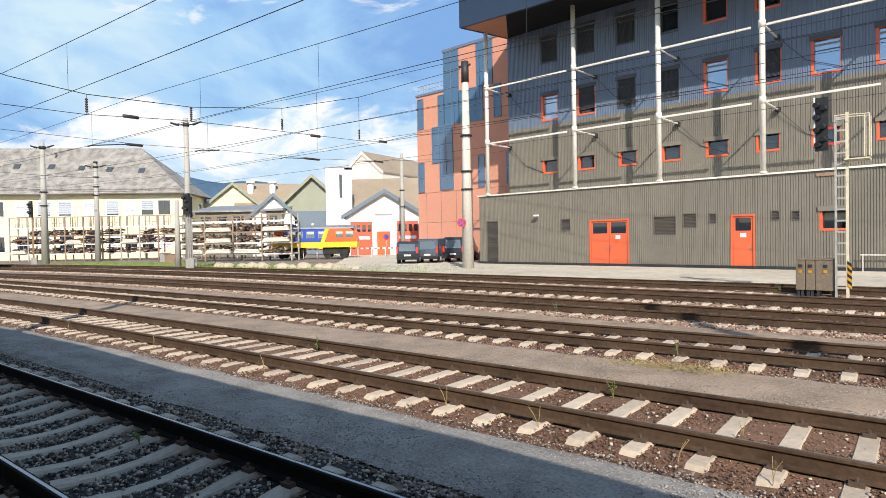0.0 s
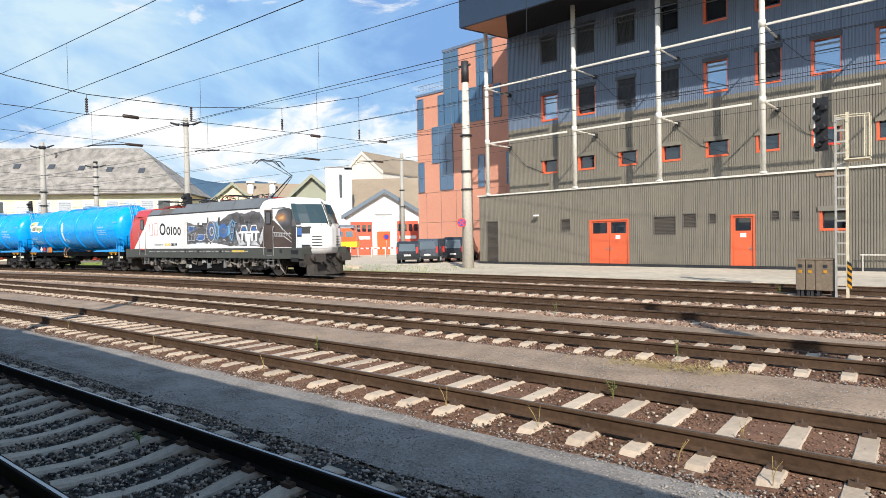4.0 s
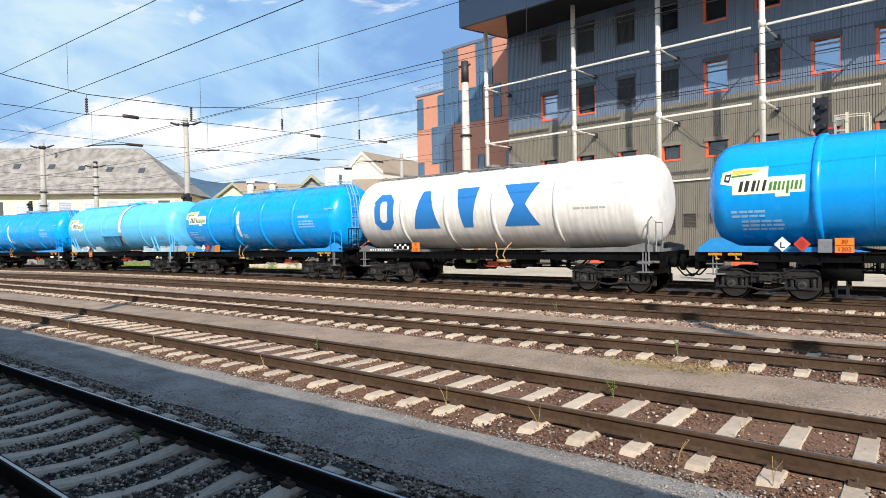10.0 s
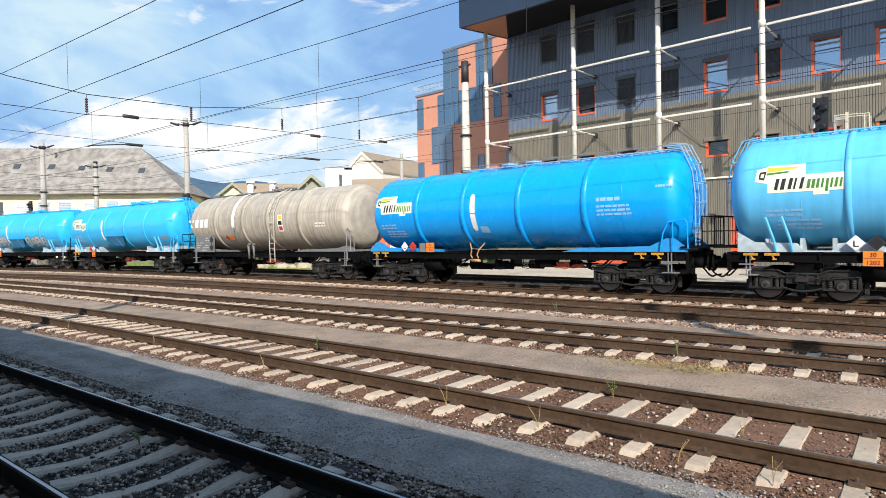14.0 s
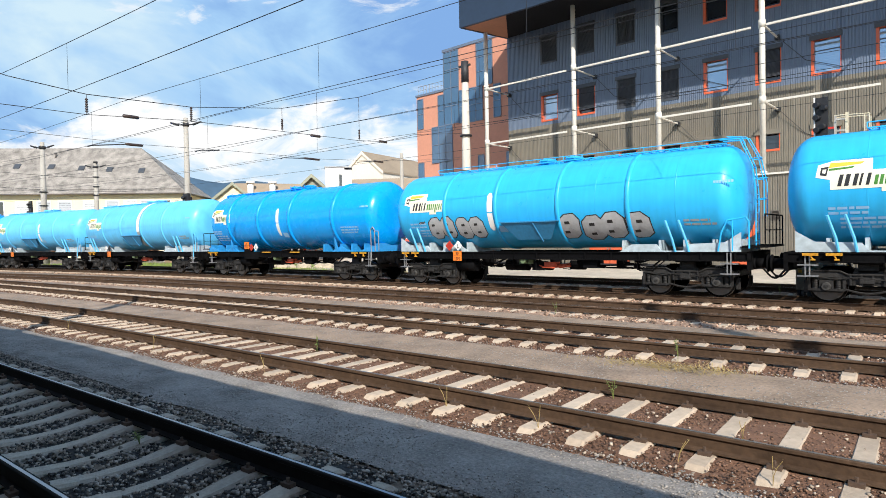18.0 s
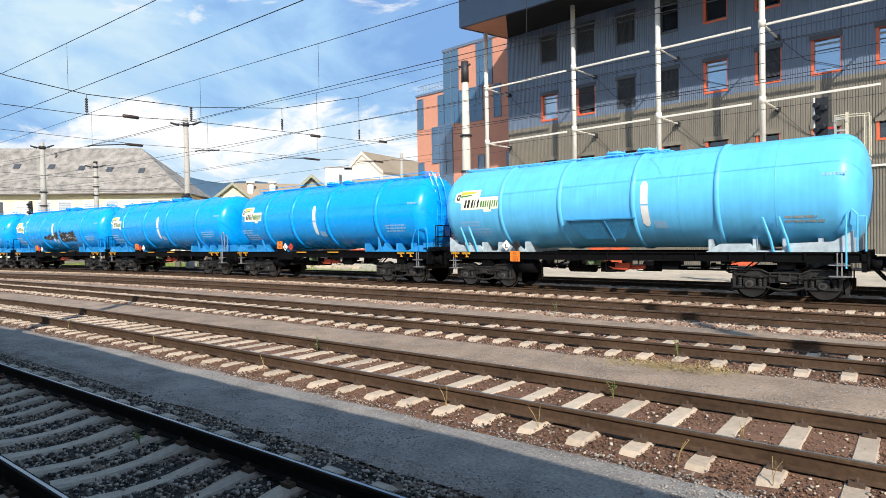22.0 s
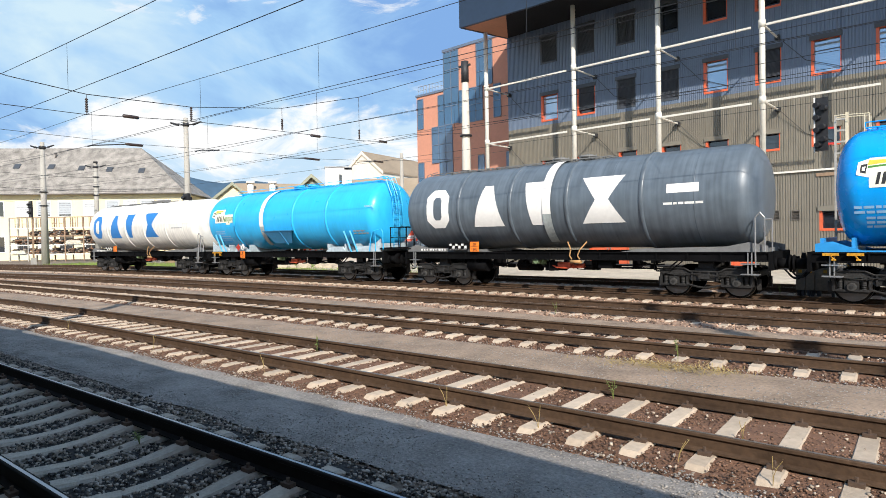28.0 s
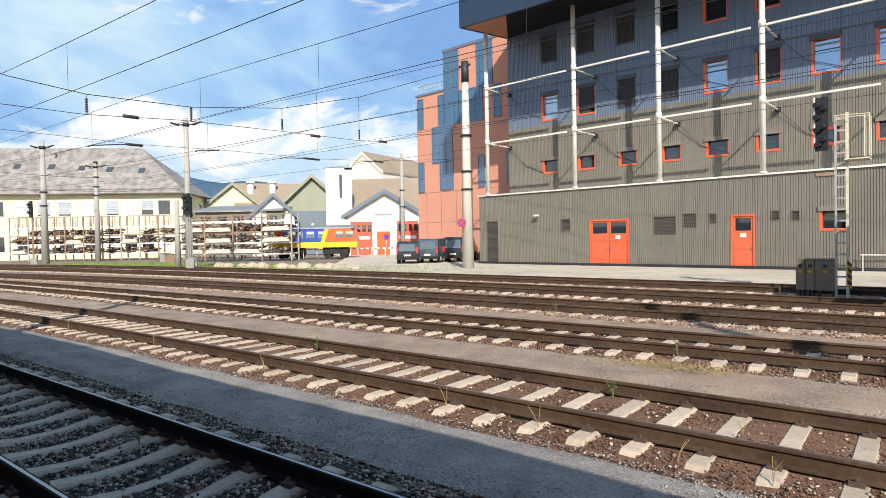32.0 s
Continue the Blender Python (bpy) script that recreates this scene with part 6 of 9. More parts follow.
mk("logo_yellow", (0.72, 0.50, 0.05), 0.45, vary=0.1, scale=3)
mk("pale_text", (0.26, 0.50, 0.74), 0.5, vary=0.1, scale=3)
mk("saddle_blue", (0.025, 0.27, 0.62), 0.4, vary=0.2, scale=2)
mk("saddle_dirty", (0.40, 0.47, 0.50), 0.6, vary=0.35, scale=2)
mk("saddle_pale", (0.48, 0.45, 0.38), 0.6, vary=0.3, scale=3)
mk("rail_pale_blue", (0.22, 0.40, 0.55), 0.5, vary=0.2, scale=3)
mk("saddle_grey", (0.16, 0.16, 0.155), 0.6, vary=0.3, scale=2)
mk("hose_ochre", (0.45, 0.25, 0.10), 0.6, vary=0.2, scale=4)
mk("gear_red", (0.55, 0.08, 0.03), 0.6, vary=0.35, scale=4)
mk("gear_green", (0.14, 0.20, 0.10), 0.6, vary=0.35, scale=4)
mk("graffiti_silver", (0.42, 0.42, 0.42), 0.45, vary=0.18, scale=3)
mk("mud_pale", (0.34, 0.37, 0.36), 0.8, vary=0.3, scale=3)


def tank_logo(parent, x, h, wide):
    """The owner's sign, as plain shapes in its colours."""
    def pl(bm):
        rect(bm, 0.05, 1.55, -0.36, 0.10, 0)
        skin(bm, [(-0.22, -0.02), (0.05, -0.10), (0.05, 0.40), (-0.18, 0.32)], 0)
        rect(bm, 0.05, 0.80, 0.10, 0.42, 0)
        rect(bm, 0.95, 1.25, -0.46, -0.36, 0)
    lg = shared("owner_sign", "owner_sign", pl, ("logo_cream",), parent, Matrix.Translation((x, 0, 0)) @ _tilt(h) @ Matrix.Diagonal((wide, 1.0, 1.0, 1.0)), "cream sign with dark, green and yellow shapes")
    marks = []
    for a, b in ((0.18, 0.25), (0.30, 0.38), (0.45, 0.52), (0.56, 0.60), (0.68, 0.74)):
        marks.append(([(a, -0.28), (b, -0.28), (b + 0.05, 0.02), (a + 0.05, 0.02)], "black_fine", 0.010))
    for a, b, l in ((0.82, 0.88, 0), (0.91, 0.97, 0), (1.00, 1.05, 0), (1.09, 1.13, 0), (1.17, 1.22, -0.10), (1.26, 1.30, 0), (1.34, 1.39, 0), (1.43, 1.47, 0)):
        marks.append(([(a, -0.28 + l), (b, -0.28 + l), (b + 0.03, -0.04), (a + 0.03, -0.04)], "logo_green", 0.010))
    marks.append(([(0.02, 0.22), (0.60, 0.28), (0.66, 0.34), (0.05, 0.36)], "logo_yellow", 0.010))
    marks.append(([(0.02, 0.14), (0.45, 0.18), (0.50, 0.23), (0.03, 0.20)], "logo_green", 0.010))
    marks.append(([(-0.14, 0.04), (-0.02, 0.00), (0.02, 0.26), (-0.12, 0.24)], "black_fine", 0.010))
    marks.append(([(-0.10, 0.09), (-0.04, 0.07), (-0.02, 0.19), (-0.09, 0.18)], "logo_cream", 0.013))
    for k, (q, m, lift) in enumerate(marks):
        shared("sign_mark", "sign_mark%d" % k, lambda bm, q=q, lift=lift: skin(bm, q, 0, lift), m, lg)


def _tilt(h):
    """Turns a mark about the tank's axis so that it sits h metres up the skin."""
    return Matrix.Translation((0, 0, TANK_Z)) @ Matrix.Rotation(-h / TANK_R, 4, "X") @ Matrix.Translation((0, 0, -TANK_Z))


def gauge_band(parent, x, broken=True, lean=0.0, material="paint_white"):
    def g(bm):
        skin(bm, [(0.0, -0.18), (0.24, -0.18), (0.24, 0.42), (0.0, 0.42)], 0, 0.008)
        skin(bm, [(0.0, 0.42), (0.24, 0.42), (0.17, 0.55), (0.07, 0.55)], 0, 0.008)
        skin(bm, [(0.03, -0.80), (0.26, -0.80), (0.24, -0.22), (0.0, -0.22)], 0, 0.008)
        skin(bm, [(0.12, -0.92), (0.20, -0.92), (0.26, -0.80), (0.03, -0.80)], 0, 0.008)
        skin(bm, [(0.38, -1.0), (0.78, -1.02), (0.74, -0.74), (0.36, -0.72)], 1, 0.008)
    shared("level_strip", "level_strip", g, ("paint_white", "pale_text"), parent, Matrix.Translation((x, 0, 0)), "white level strip on the tank")


def tank_text(parent, x, h, wide, lines, material="pale_text", first=True, z=0.10):
    def t(bm):
        rng = random.Random(int(x * 100) + lines)
        for k in range(lines):
            hh = h - k * z * 1.35
            a = x
            end = x + wide * rng.uniform(0.75, 1.0)
            while a < end:
                b = min(end, a + rng.uniform(0.10, 0.28))
                rect(bm, a, b, hh - z * 0.36, hh + z * 0.36, 0, 0.006)
                a = b + 0.035
    shared("lettering", "txt%.2f%.2f%.2f%d%s" % (x, h, wide, lines, material), t, (material,), parent, None, "lines of small pale marks")


def blobs(parent, x0, x1, h0, h1, count, seed, fill="graffiti_silver", label="silver and black spray-painted shapes", dark=False):
    """Spray-painted lettering as plain outlined blobs."""
    def round_box(a, b, lo, hi, s):
        c, d = (b - a) * 0.28, (hi - lo) * 0.22
        q = [(a + c, lo), (b - c, lo + 0.02), (b, lo + d), (b + s * 0.6, hi - d), (b - c + s, hi), (a + c + s, hi - 0.03), (a + s * 0.6, hi - d), (a, lo + d)]
        return q

    def fan(bm, q, mi, lift):
        cx, ch = sum(p[0] for p in q) / len(q), sum(p[1] for p in q) / len(q)
        for k in range(0, len(q), 2):
            skin(bm, [(cx, ch), q[k], q[(k + 1) % len(q)], q[(k + 2) % len(q)]], mi, lift)

    def g(bm):
        rng = random.Random(seed)
        w = (x1 - x0) / count
        for i in range(count):
            a = x0 + i * w + rng.uniform(-0.05, 0.05)
            lo, hi = h0 + rng.uniform(0, 0.14), h1 - rng.uniform(0, 0.16)
            s = rng.uniform(-0.14, 0.14)
            if dark:
                fan(bm, round_box(a - 0.08, a + w * 1.05, lo - 0.06, hi + 0.06, s), 1, 0.007 + 0.0004 * i)
                for k in range(7):
                    p, q = rng.uniform(0.0, 0.8), rng.uniform(0.05, 0.85)
                    bx, by, bw, bh = a + w * p, lo + (hi - lo) * q, w * rng.uniform(0.10, 0.5), (hi - lo) * rng.uniform(0.05, 0.13)
                    t = rng.uniform(-0.18, 0.18)
                    skin(bm, [(bx, by), (bx + bw, by + t), (bx + bw, by + t + bh), (bx, by + bh)], 0, 0.011 + 0.0006 * k)
                for k in range(2):
                    tx = a + w * rng.uniform(0.1, 0.8)
                    skin(bm, [(tx, hi), (tx + 0.10, hi), (tx + 0.22 + s, hi + rng.uniform(0.10, 0.24)), (tx + 0.16 + s, hi + 0.10)], 1, 0.006)
            else:
                fan(bm, round_box(a - 0.035, a + w * 0.92 + 0.035, lo - 0.035, hi + 0.035, s), 1, 0.007)
                fan(bm, round_box(a, a + w * 0.92, lo, hi, s), 0, 0.011)
                for k in range(2):
                    cx, ch = a + w * rng.uniform(0.30, 0.55) + s * (0.3 + 0.4 * k), lo + (hi - lo) * (0.30 + 0.38 * k)
                    r = w * 0.12
                    skin(bm, [(cx - r, ch - r * 0.6), (cx + r, ch - r * 0.5), (cx + r * 0.8, ch + r * 0.6), (cx - r, ch + r * 0.5)], 1, 0.015)
    part_bm = bmesh.new()
    g(part_bm)
    part("graffiti", part_bm, (fill, "black_fine"), parent, label)


def big_shapes(parent, x0, step, material, size=0.80):
    """The owner's four large signs as plain shapes: eight-sided ring, triangle, bar, hourglass."""
    hs = 0.05
    def ring8(bm):
        out = [(0.30, -1), (0.85, -1), (1.15, -0.6), (1.15, 0.6), (0.85, 1), (0.30, 1), (0.0, 0.6), (0.0, -0.6)]
        inn = [(0.46, -0.58), (0.68, -0.58), (0.78, -0.42), (0.78, 0.42), (0.68, 0.58), (0.46, 0.58), (0.36, 0.42), (0.36, -0.42)]
        for i in range(8):
            j = (i + 1) % 8
            skin(bm, [(a, hs + b * size) for a, b in (out[i], out[j], inn[j], inn[i])], 0, 0.008, 3, 3)
        bmesh.ops.remove_doubles(bm, verts=bm.verts, dist=0.004)
    def tri(bm):
        skin(bm, [(0.0, hs - size), (1.40, hs - size), (0.90, hs + size), (0.50, hs + size)], 0, 0.008, 4, 8)
    def bar(bm):
        skin(bm, [(0.40, hs - size), (0.86, hs - size), (1.16, hs + size), (0.10, hs + size)], 0, 0.008, 4, 8)
    def glass8(bm):
        skin(bm, [(0.0, hs - size), (1.5, hs - size), (0.98, hs), (0.52, hs)], 0, 0.008, 4, 6)
        skin(bm, [(0.52, hs), (0.98, hs), (1.5, hs + size), (0.0, hs + size)], 0, 0.008, 4, 6)
    for i, fn in enumerate((ring8, tri, bar, glass8)):
        shared("emblem", "emblem%d%s" % (i, material), fn, material, parent, Matrix.Translation((x0[i], 0, 0)), ("blue" if material == "blue_mark" else "white") + " plain painted emblem")


def wagon(kind, ladder, label, tank_mat, extra=None, swap=False):
    w = thing("tank_wagon", label, "tank wagon", group="wagons of the tank train")
    blue = kind in "RT"
    sad = {"R": "saddle_blue", "T": "saddle_blue", "P": "saddle_dirty", "G": "saddle_grey", "V": "saddle_grey"}[kind]
    tank = shared("tank", "tank" + tank_mat, tank_mesh, tank_mat, w, {"G": Matrix.Translation((-0.12, 0, 0)) @ Matrix.Diagonal((0.977, 1.0, 1.0, 1.0)), "R": Matrix.Translation((0.10, 0, 0)) @ Matrix.Diagonal((0.975, 1.0, 1.0, 1.0)), "T": Matrix.Translation((0.295, 0, 0)) @ Matrix.Diagonal((0.958, 1.0, 1.0, 1.0))}.get(kind, Matrix.Translation((-0.12, 0, 0)) @ Matrix.Diagonal((0.982, 1.0, 1.0, 1.0)) if ladder == "R" else None), "welded cylindrical tank")
    rings = {"R": (-3.85, -1.45, 1.10, 3.70), "P": (-4.05, -1.60, 1.00, 3.50), "T": (-4.3, -1.6, 1.0, 4.25), "G": (-3.9, -1.5, 0.8, 3.4), "V": (-4.0, -1.35, 0.85, 3.40)}[kind]
    if swap:
        rings = (-3.8, *rings[1:])
    for x in rings:
        if kind == "G":
            shared("stiffening_ring", "ring" + tank_mat + kind, lambda bm: ring_mesh(bm, 0.06, 0.035), tank_mat, w, Matrix.Translation((x, 0, 0)))
        else:
            shared("stiffening_ring", "ring" + tank_mat + kind, lambda bm: ring_mesh(bm, 0.085 if kind != "P" else 0.06, 0.055 if kind != "P" else 0.04), tank_mat, w, Matrix.Translation((x, 0, 0)))
    # weld seams between the shells
    for x in (-5.1, -2.6, -0.2, 2.4, 5.0):
        shared("weld_seam", "seam" + tank_mat, lambda bm: ring_mesh(bm, 0.012, 0.004), tank_mat, w, Matrix.Translation((x, 0, 0)))

    def saddle(bm, s):
        # skirt between tank and frame
        if kind == "R":
            outl = [(6.95, 1.38), (2.70, 1.38), (3.30, 1.50), (5.8, 1.56), (6.30, 1.80), (6.55, 1.80), (6.95, 1.50)]
        elif kind == "T":
            outl = [(6.85, 1.38), (3.85, 1.38), (4.15, 1.56), (4.50, 1.64), (4.80, 1.50), (5.2, 1.42), (5.8, 1.42), (6.15, 1.54), (6.45, 1.66), (6.85, 1.60)]
        elif kind == "P":
            outl = [(6.75, 1.38), (3.1, 1.38), (3.5, 1.62), (4.3, 1.62), (4.45, 1.42), (5.1, 1.42), (5.25, 1.62), (6.3, 1.66), (6.75, 1.95)]
        else:
            outl = [(6.9, 1.38), (2.6, 1.38), (3.2, 1.48), (5.8, 1.54), (6.4, 1.66), (6.9, 1.55)]
        for y0, y1 in ((-1.22, -1.16), (1.16, 1.22)):
            extrude(bm, [(s * x, y0, z) for x, z in outl], (0, y1 - y0, 0))
        for x in (3.2, 4.4, 5.15, 6.0, 6.7):
            box(bm, s * x - 0.04, s * x + 0.04, -1.16, 1.16, 1.36, 1.75 if kind in "TP" else 1.47)
    for s in (-1, 1):
        shared("saddle", "saddle%s%d" % (kind, s), lambda bm, s=s: saddle(bm, s), sad, w, None, "skirt plate carrying the tank")
    if kind == "P":
        for x in (-5.75, -5.35, 4.9, 5.3):
            shared("strap", "strap", lambda bm: pipe(bm, [(0, -1.24, 1.38), (-0.05, -1.36, 1.75), (-0.22, -1.50, 2.35)], 0.04), tank_mat, w, Matrix.Translation((x, 0, 0)))

        def cabin(bm):
            box(bm, -1.35, 1.05, -1.66, -1.42, 2.44, 2.48)
            extrude(bm, [(-1.30, -1.62, 2.44), (-0.75, -1.26, 1.82), (0.6, -1.26, 1.82), (1.0, -1.62, 2.44)], (0, 0.03, 0))
            for x in (0.05,):
                tube(bm, (x, -1.62, 2.42), (x + 0.22, -1.22, 1.75), 0.03, n=6)
        shared("drip_ledge", "drip_ledge", cabin, "ledge_blue", w, None, "blue ledge and shield over the valves")
    if kind == "T":
        for x in (-4.3, 4.25):
            shared("brace", "braceT", lambda bm: extrude(bm, [(-0.10, -1.30, 1.38), (0.12, -1.30, 1.38), (0.06, -1.36, 1.80), (0.0, -1.42, 2.05)], (0, 0.05, 0)), "saddle_blue", w, Matrix.Translation((x, 0, 0)))
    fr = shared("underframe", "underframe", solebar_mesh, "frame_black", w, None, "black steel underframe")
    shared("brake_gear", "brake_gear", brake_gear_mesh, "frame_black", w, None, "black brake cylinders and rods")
    shared("brake_valve", "brake_valve", lambda bm: (box(bm, -0.25, 0.25, -1.0, -0.75, 0.80, 1.0), tube(bm, (0.3, -0.9, 0.85), (0.75, -0.9, 0.9), 0.07, n=8), pipe(bm, [(-0.6, -0.95, 0.95), (-0.3, -1.0, 0.82), (0.2, -1.02, 0.80)], 0.03)), "gear_red", w, Matrix.Translation((0.4 if kind != "R" else 2.6, 0, 0)), "red-painted brake valve")
    shared("discharge_valve", "discharge", lambda bm: (tube(bm, (0, -1.0, 1.05), (0, -1.25, 1.05), 0.10, n=10), box(bm, -0.3, 0.3, -1.0, -0.8, 0.92, 1.12)), "gear_green", w, Matrix.Translation((-0.6, 0, 0)))
    if kind in "RG":
        shared("hose", "hose" + kind, valve_pipe_mesh, "hose_ochre", w, Matrix.Translation((-1.0 if kind == "R" else 1.0, 0, 0)), "ochre bent pipes")
    if kind == "T":
        for x in (-0.9, 0.9):
            shared("yellow_handle", "yhandle", lambda bm: box(bm, -0.35, 0.35, -1.36, -1.30, 1.33, 1.38), "yellow", w, Matrix.Translation((x * 1.3, 0, 0)), "yellow bar on the frame")
    bogie(w, -5.15)
    bogie(w, 5.15)
    tube_tank = lambda bm: (tube(bm, (-0.45, -0.9, 0.86), (0.45, -0.9, 0.86), 0.26, n=16), box(bm, -0.3, -0.24, -1.0, -0.8, 0.86, 1.2), box(bm, 0.24, 0.3, -1.0, -0.8, 0.86, 1.2))
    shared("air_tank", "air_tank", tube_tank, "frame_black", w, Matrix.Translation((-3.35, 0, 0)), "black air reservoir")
    for s in (-1, 1):
        rot = Matrix.Rotation(0 if s > 0 else math.pi, 4, "Z")
        for y in (-0.875, 0.875):
            shared("buffer", "buffer", buffer_mesh, "frame_black", w, Matrix.Translation((s * 7.0, y, 1.05)) @ rot, "greasy black buffer")
        coupling(w, Matrix.Translation((s * 6.98, 0, 1.02)) @ rot)
        shared("step", "step", step_mesh, "steel_grey", w, Matrix.Translation((s * 6.45, 0, 0)), "grey step")
    if kind in "RTP":
        for x in ((-6.25, 5.9) if kind == "R" else ((-6.2,) if kind == "P" else (-6.3, 5.9))):
            shared("lashing_hook", "lash", lash_mesh, "yellow", w, Matrix.Translation((x * 0.985, 0, 1.30)) @ Matrix.Diagonal((0.6, 1.0, 0.5, 1.0)) @ Matrix.Translation((0, 0, -1.25)), "yellow lashing hook")
    # fittings on top
    wk = "saddle_grey" if kind in "GV" else ("rail_pale_blue" if kind == "R" else tank_mat)
    span = {"R": (-2.2, 6.6), "P": (-5.2, 6.2), "T": (-5.8, 6.4), "G": (-5.4, 2.0), "V": (-5.4, 5.0)}[kind]
    if ladder == "L":
        span = (-6.4, 1.8) if kind != "G" else span
    shared("walkway", "walk%s%s%.1f" % (kind, wk, span[0]), lambda bm: walkway_mesh(bm, *span), wk, w, None, "grating walkway along the tank's top")
    if ladder == "R" and kind != "G":
        shared("top_rail", "trail" + kind, lambda bm: top_rail_mesh(bm, span[0], 6.6), "steel_grey" if kind == "R" else wk, w, None, "thin handrail along the walkway")
    for x in (-0.2, 0.9):
        shared("lid", "lid" + wk, lid_mesh, wk, w, Matrix.Translation((x, 0, 0)))
    if ladder == "R":
        shared("ladder", "ladder" + wk, ladder_mesh, wk, w, Matrix.Translation((-0.16, 0, 0)), "end ladder with safety hoops")
        shared("platform", "platform", platform_mesh, "frame_black", w, None, "grated end platform")
        rl = shared("railing", "railing", railing_mesh, "frame_black", w, None, "black end railing")
        for y in (-0.7, -0.2, 0.3, 0.8):
            shared("post", "rail_post", rail_post_mesh, "frame_black", rl, Matrix.Translation((0, y, 0)))
        shared("side_rail", "srail" + wk, side_rail_mesh, tank_mat, w)
    else:
        shared("grab_rail", "grab" + kind, grab_mesh, "steel_grey" if kind in "GVT" else wk, w, None, "bent grab rail at the corner")
        m = Matrix.Rotation(math.pi, 4, "Z")
        shared("ladder", "ladder" + wk, ladder_mesh, wk, w, m, "end ladder with safety hoops")
        rl = shared("railing", "railing", railing_mesh, "frame_black", w, m, "black end railing")
        for y in (-0.7, -0.2, 0.3, 0.8):
            shared("post", "rail_post", rail_post_mesh, "frame_black", rl, Matrix.Translation((0, y, 0)))
        shared("platform", "platform", platform_mesh, "frame_black", w, m, "grated end platform")
    if kind in "RTP":
        tank_logo(w, -5.95 if kind != "T" else -5.68, 0.30, 1.2 if kind != "T" else 1.0)
        tank_text(w, -5.95, -0.55, 0.9, 2)
        tank_text(w, -5.7, -0.85, 1.3, 3)
        shared("end_number", "endnum", lambda bm: [rect(bm, 6.10 + 0.08 * i, 6.16 + 0.08 * i, 0.33, 0.41) for i in range(7)], "pale_text", w)
    if kind == "R":
        gauge_band(w, -1.05)
        tank_text(w, 4.15, 0.05, 1.0, 1, z=0.16)
        tank_text(w, 4.15, -0.18, 1.35, 3)
        hazard(w, -3.25, 1.56, ((-0.95, "r"), (-1.42, "w")))
        shared("notice_plate", "nplate", lambda bm: panel(bm, -0.16, 0.16, -0.18, 0.18), "steel_grey", w, Matrix.Translation((-3.68, 0, 1.55)))
    if kind == "T":
        gauge_band(w, 0.0)
        tank_text(w, 4.75, -0.55, 1.2, 3)
        hazard(w, -2.85, 1.72, ((0.48, "w"), (0.92, "r")) if swap else ((0.45, "r"), (0.86, "w")), -0.10)
        shared("equipment_box", "ebox", lambda bm: (box(bm, -0.25, 0.25, -1.36, -1.1, 1.36, 1.75), box(bm, -0.25, 0.95, -1.34, -1.1, 0.98, 1.36)), "frame_black", w, Matrix.Translation((-2.85, 0, 0)))
    if kind == "P":
        hazard(w, -3.55, 1.22, ((-0.36, "w"), (0.08, "k")) if ladder == "L" else ((-0.38, "r"), (0.06, "w")), 0.40)
        tank_text(w, 5.2, -0.75, 1.0, 2, "mud_pale")
    if extra:
        extra(w)
    return w


SPIN = []


def wide_band(x, half=0.17):
    def f(w):
        def b(bm):
            n = 30
            r = TANK_R + 0.046
            for i in range(n):
                t0, t1 = -0.62 * math.pi * 0.5 + i / n * math.pi * 0.90, -0.62 * math.pi * 0.5 + (i + 1) / n * math.pi * 0.90
                q = [(x - half, -r * math.cos(t0), TANK_Z + r * math.sin(t0)), (x + half, -r * math.cos(t0), TANK_Z + r * math.sin(t0)), (x + half, -r * math.cos(t1), TANK_Z + r * math.sin(t1)), (x - half, -r * math.cos(t1), TANK_Z + r * math.sin(t1))]
                quad(bm, q, 0 if t0 > -0.30 else 1).smooth = True
        part_bm = bmesh.new()
        b(part_bm)
        part("level_band", part_bm, ("paint_white", "mud_pale"), w, "white band round the tank, muddy below")
    return f


def four_emblems(material, xs, band=None):
    def f(w):
        big_shapes(w, xs, 0, material)
        hazard(w, -3.25, 1.58, ())
        shared("notice_plate", "nplateG", lambda bm: (panel(bm, -4.55, -3.55, 1.44, 1.74), [panel(bm, -4.48 + 0.15 * i, -4.37 + 0.15 * i, 1.62 - 0.11 * (i % 2), 1.70 - 0.08 * (i % 2), -1.395, 0.004, 1) for i in range(6)], panel(bm, -4.48, -3.62, 1.48, 1.49, -1.395, 0.004, 1)), ("frame_black", "paint_white"), w, None, "black notice plate with white writing")
        shared("skirt_writing", "skirtG", lambda bm: [panel(bm, -6.15 + 0.16 * i, -6.04 + 0.16 * i - 0.03 * (i % 3), 1.42, 1.50, -1.24, 0.004) for i in range(9)], "paint_white", w)
        tank_text(w, 4.1, -0.2, 1.5, 1, "graffiti_silver" if material == "blue_mark" else "paint_white")
        if band is not None:
            wide_band(band)(w)
            bmx = bmesh.new()
            rect(bmx, 4.2, 5.15, 0.12, 0.40)
            part("white_panel", bmx, "paint_white", w)
    return f


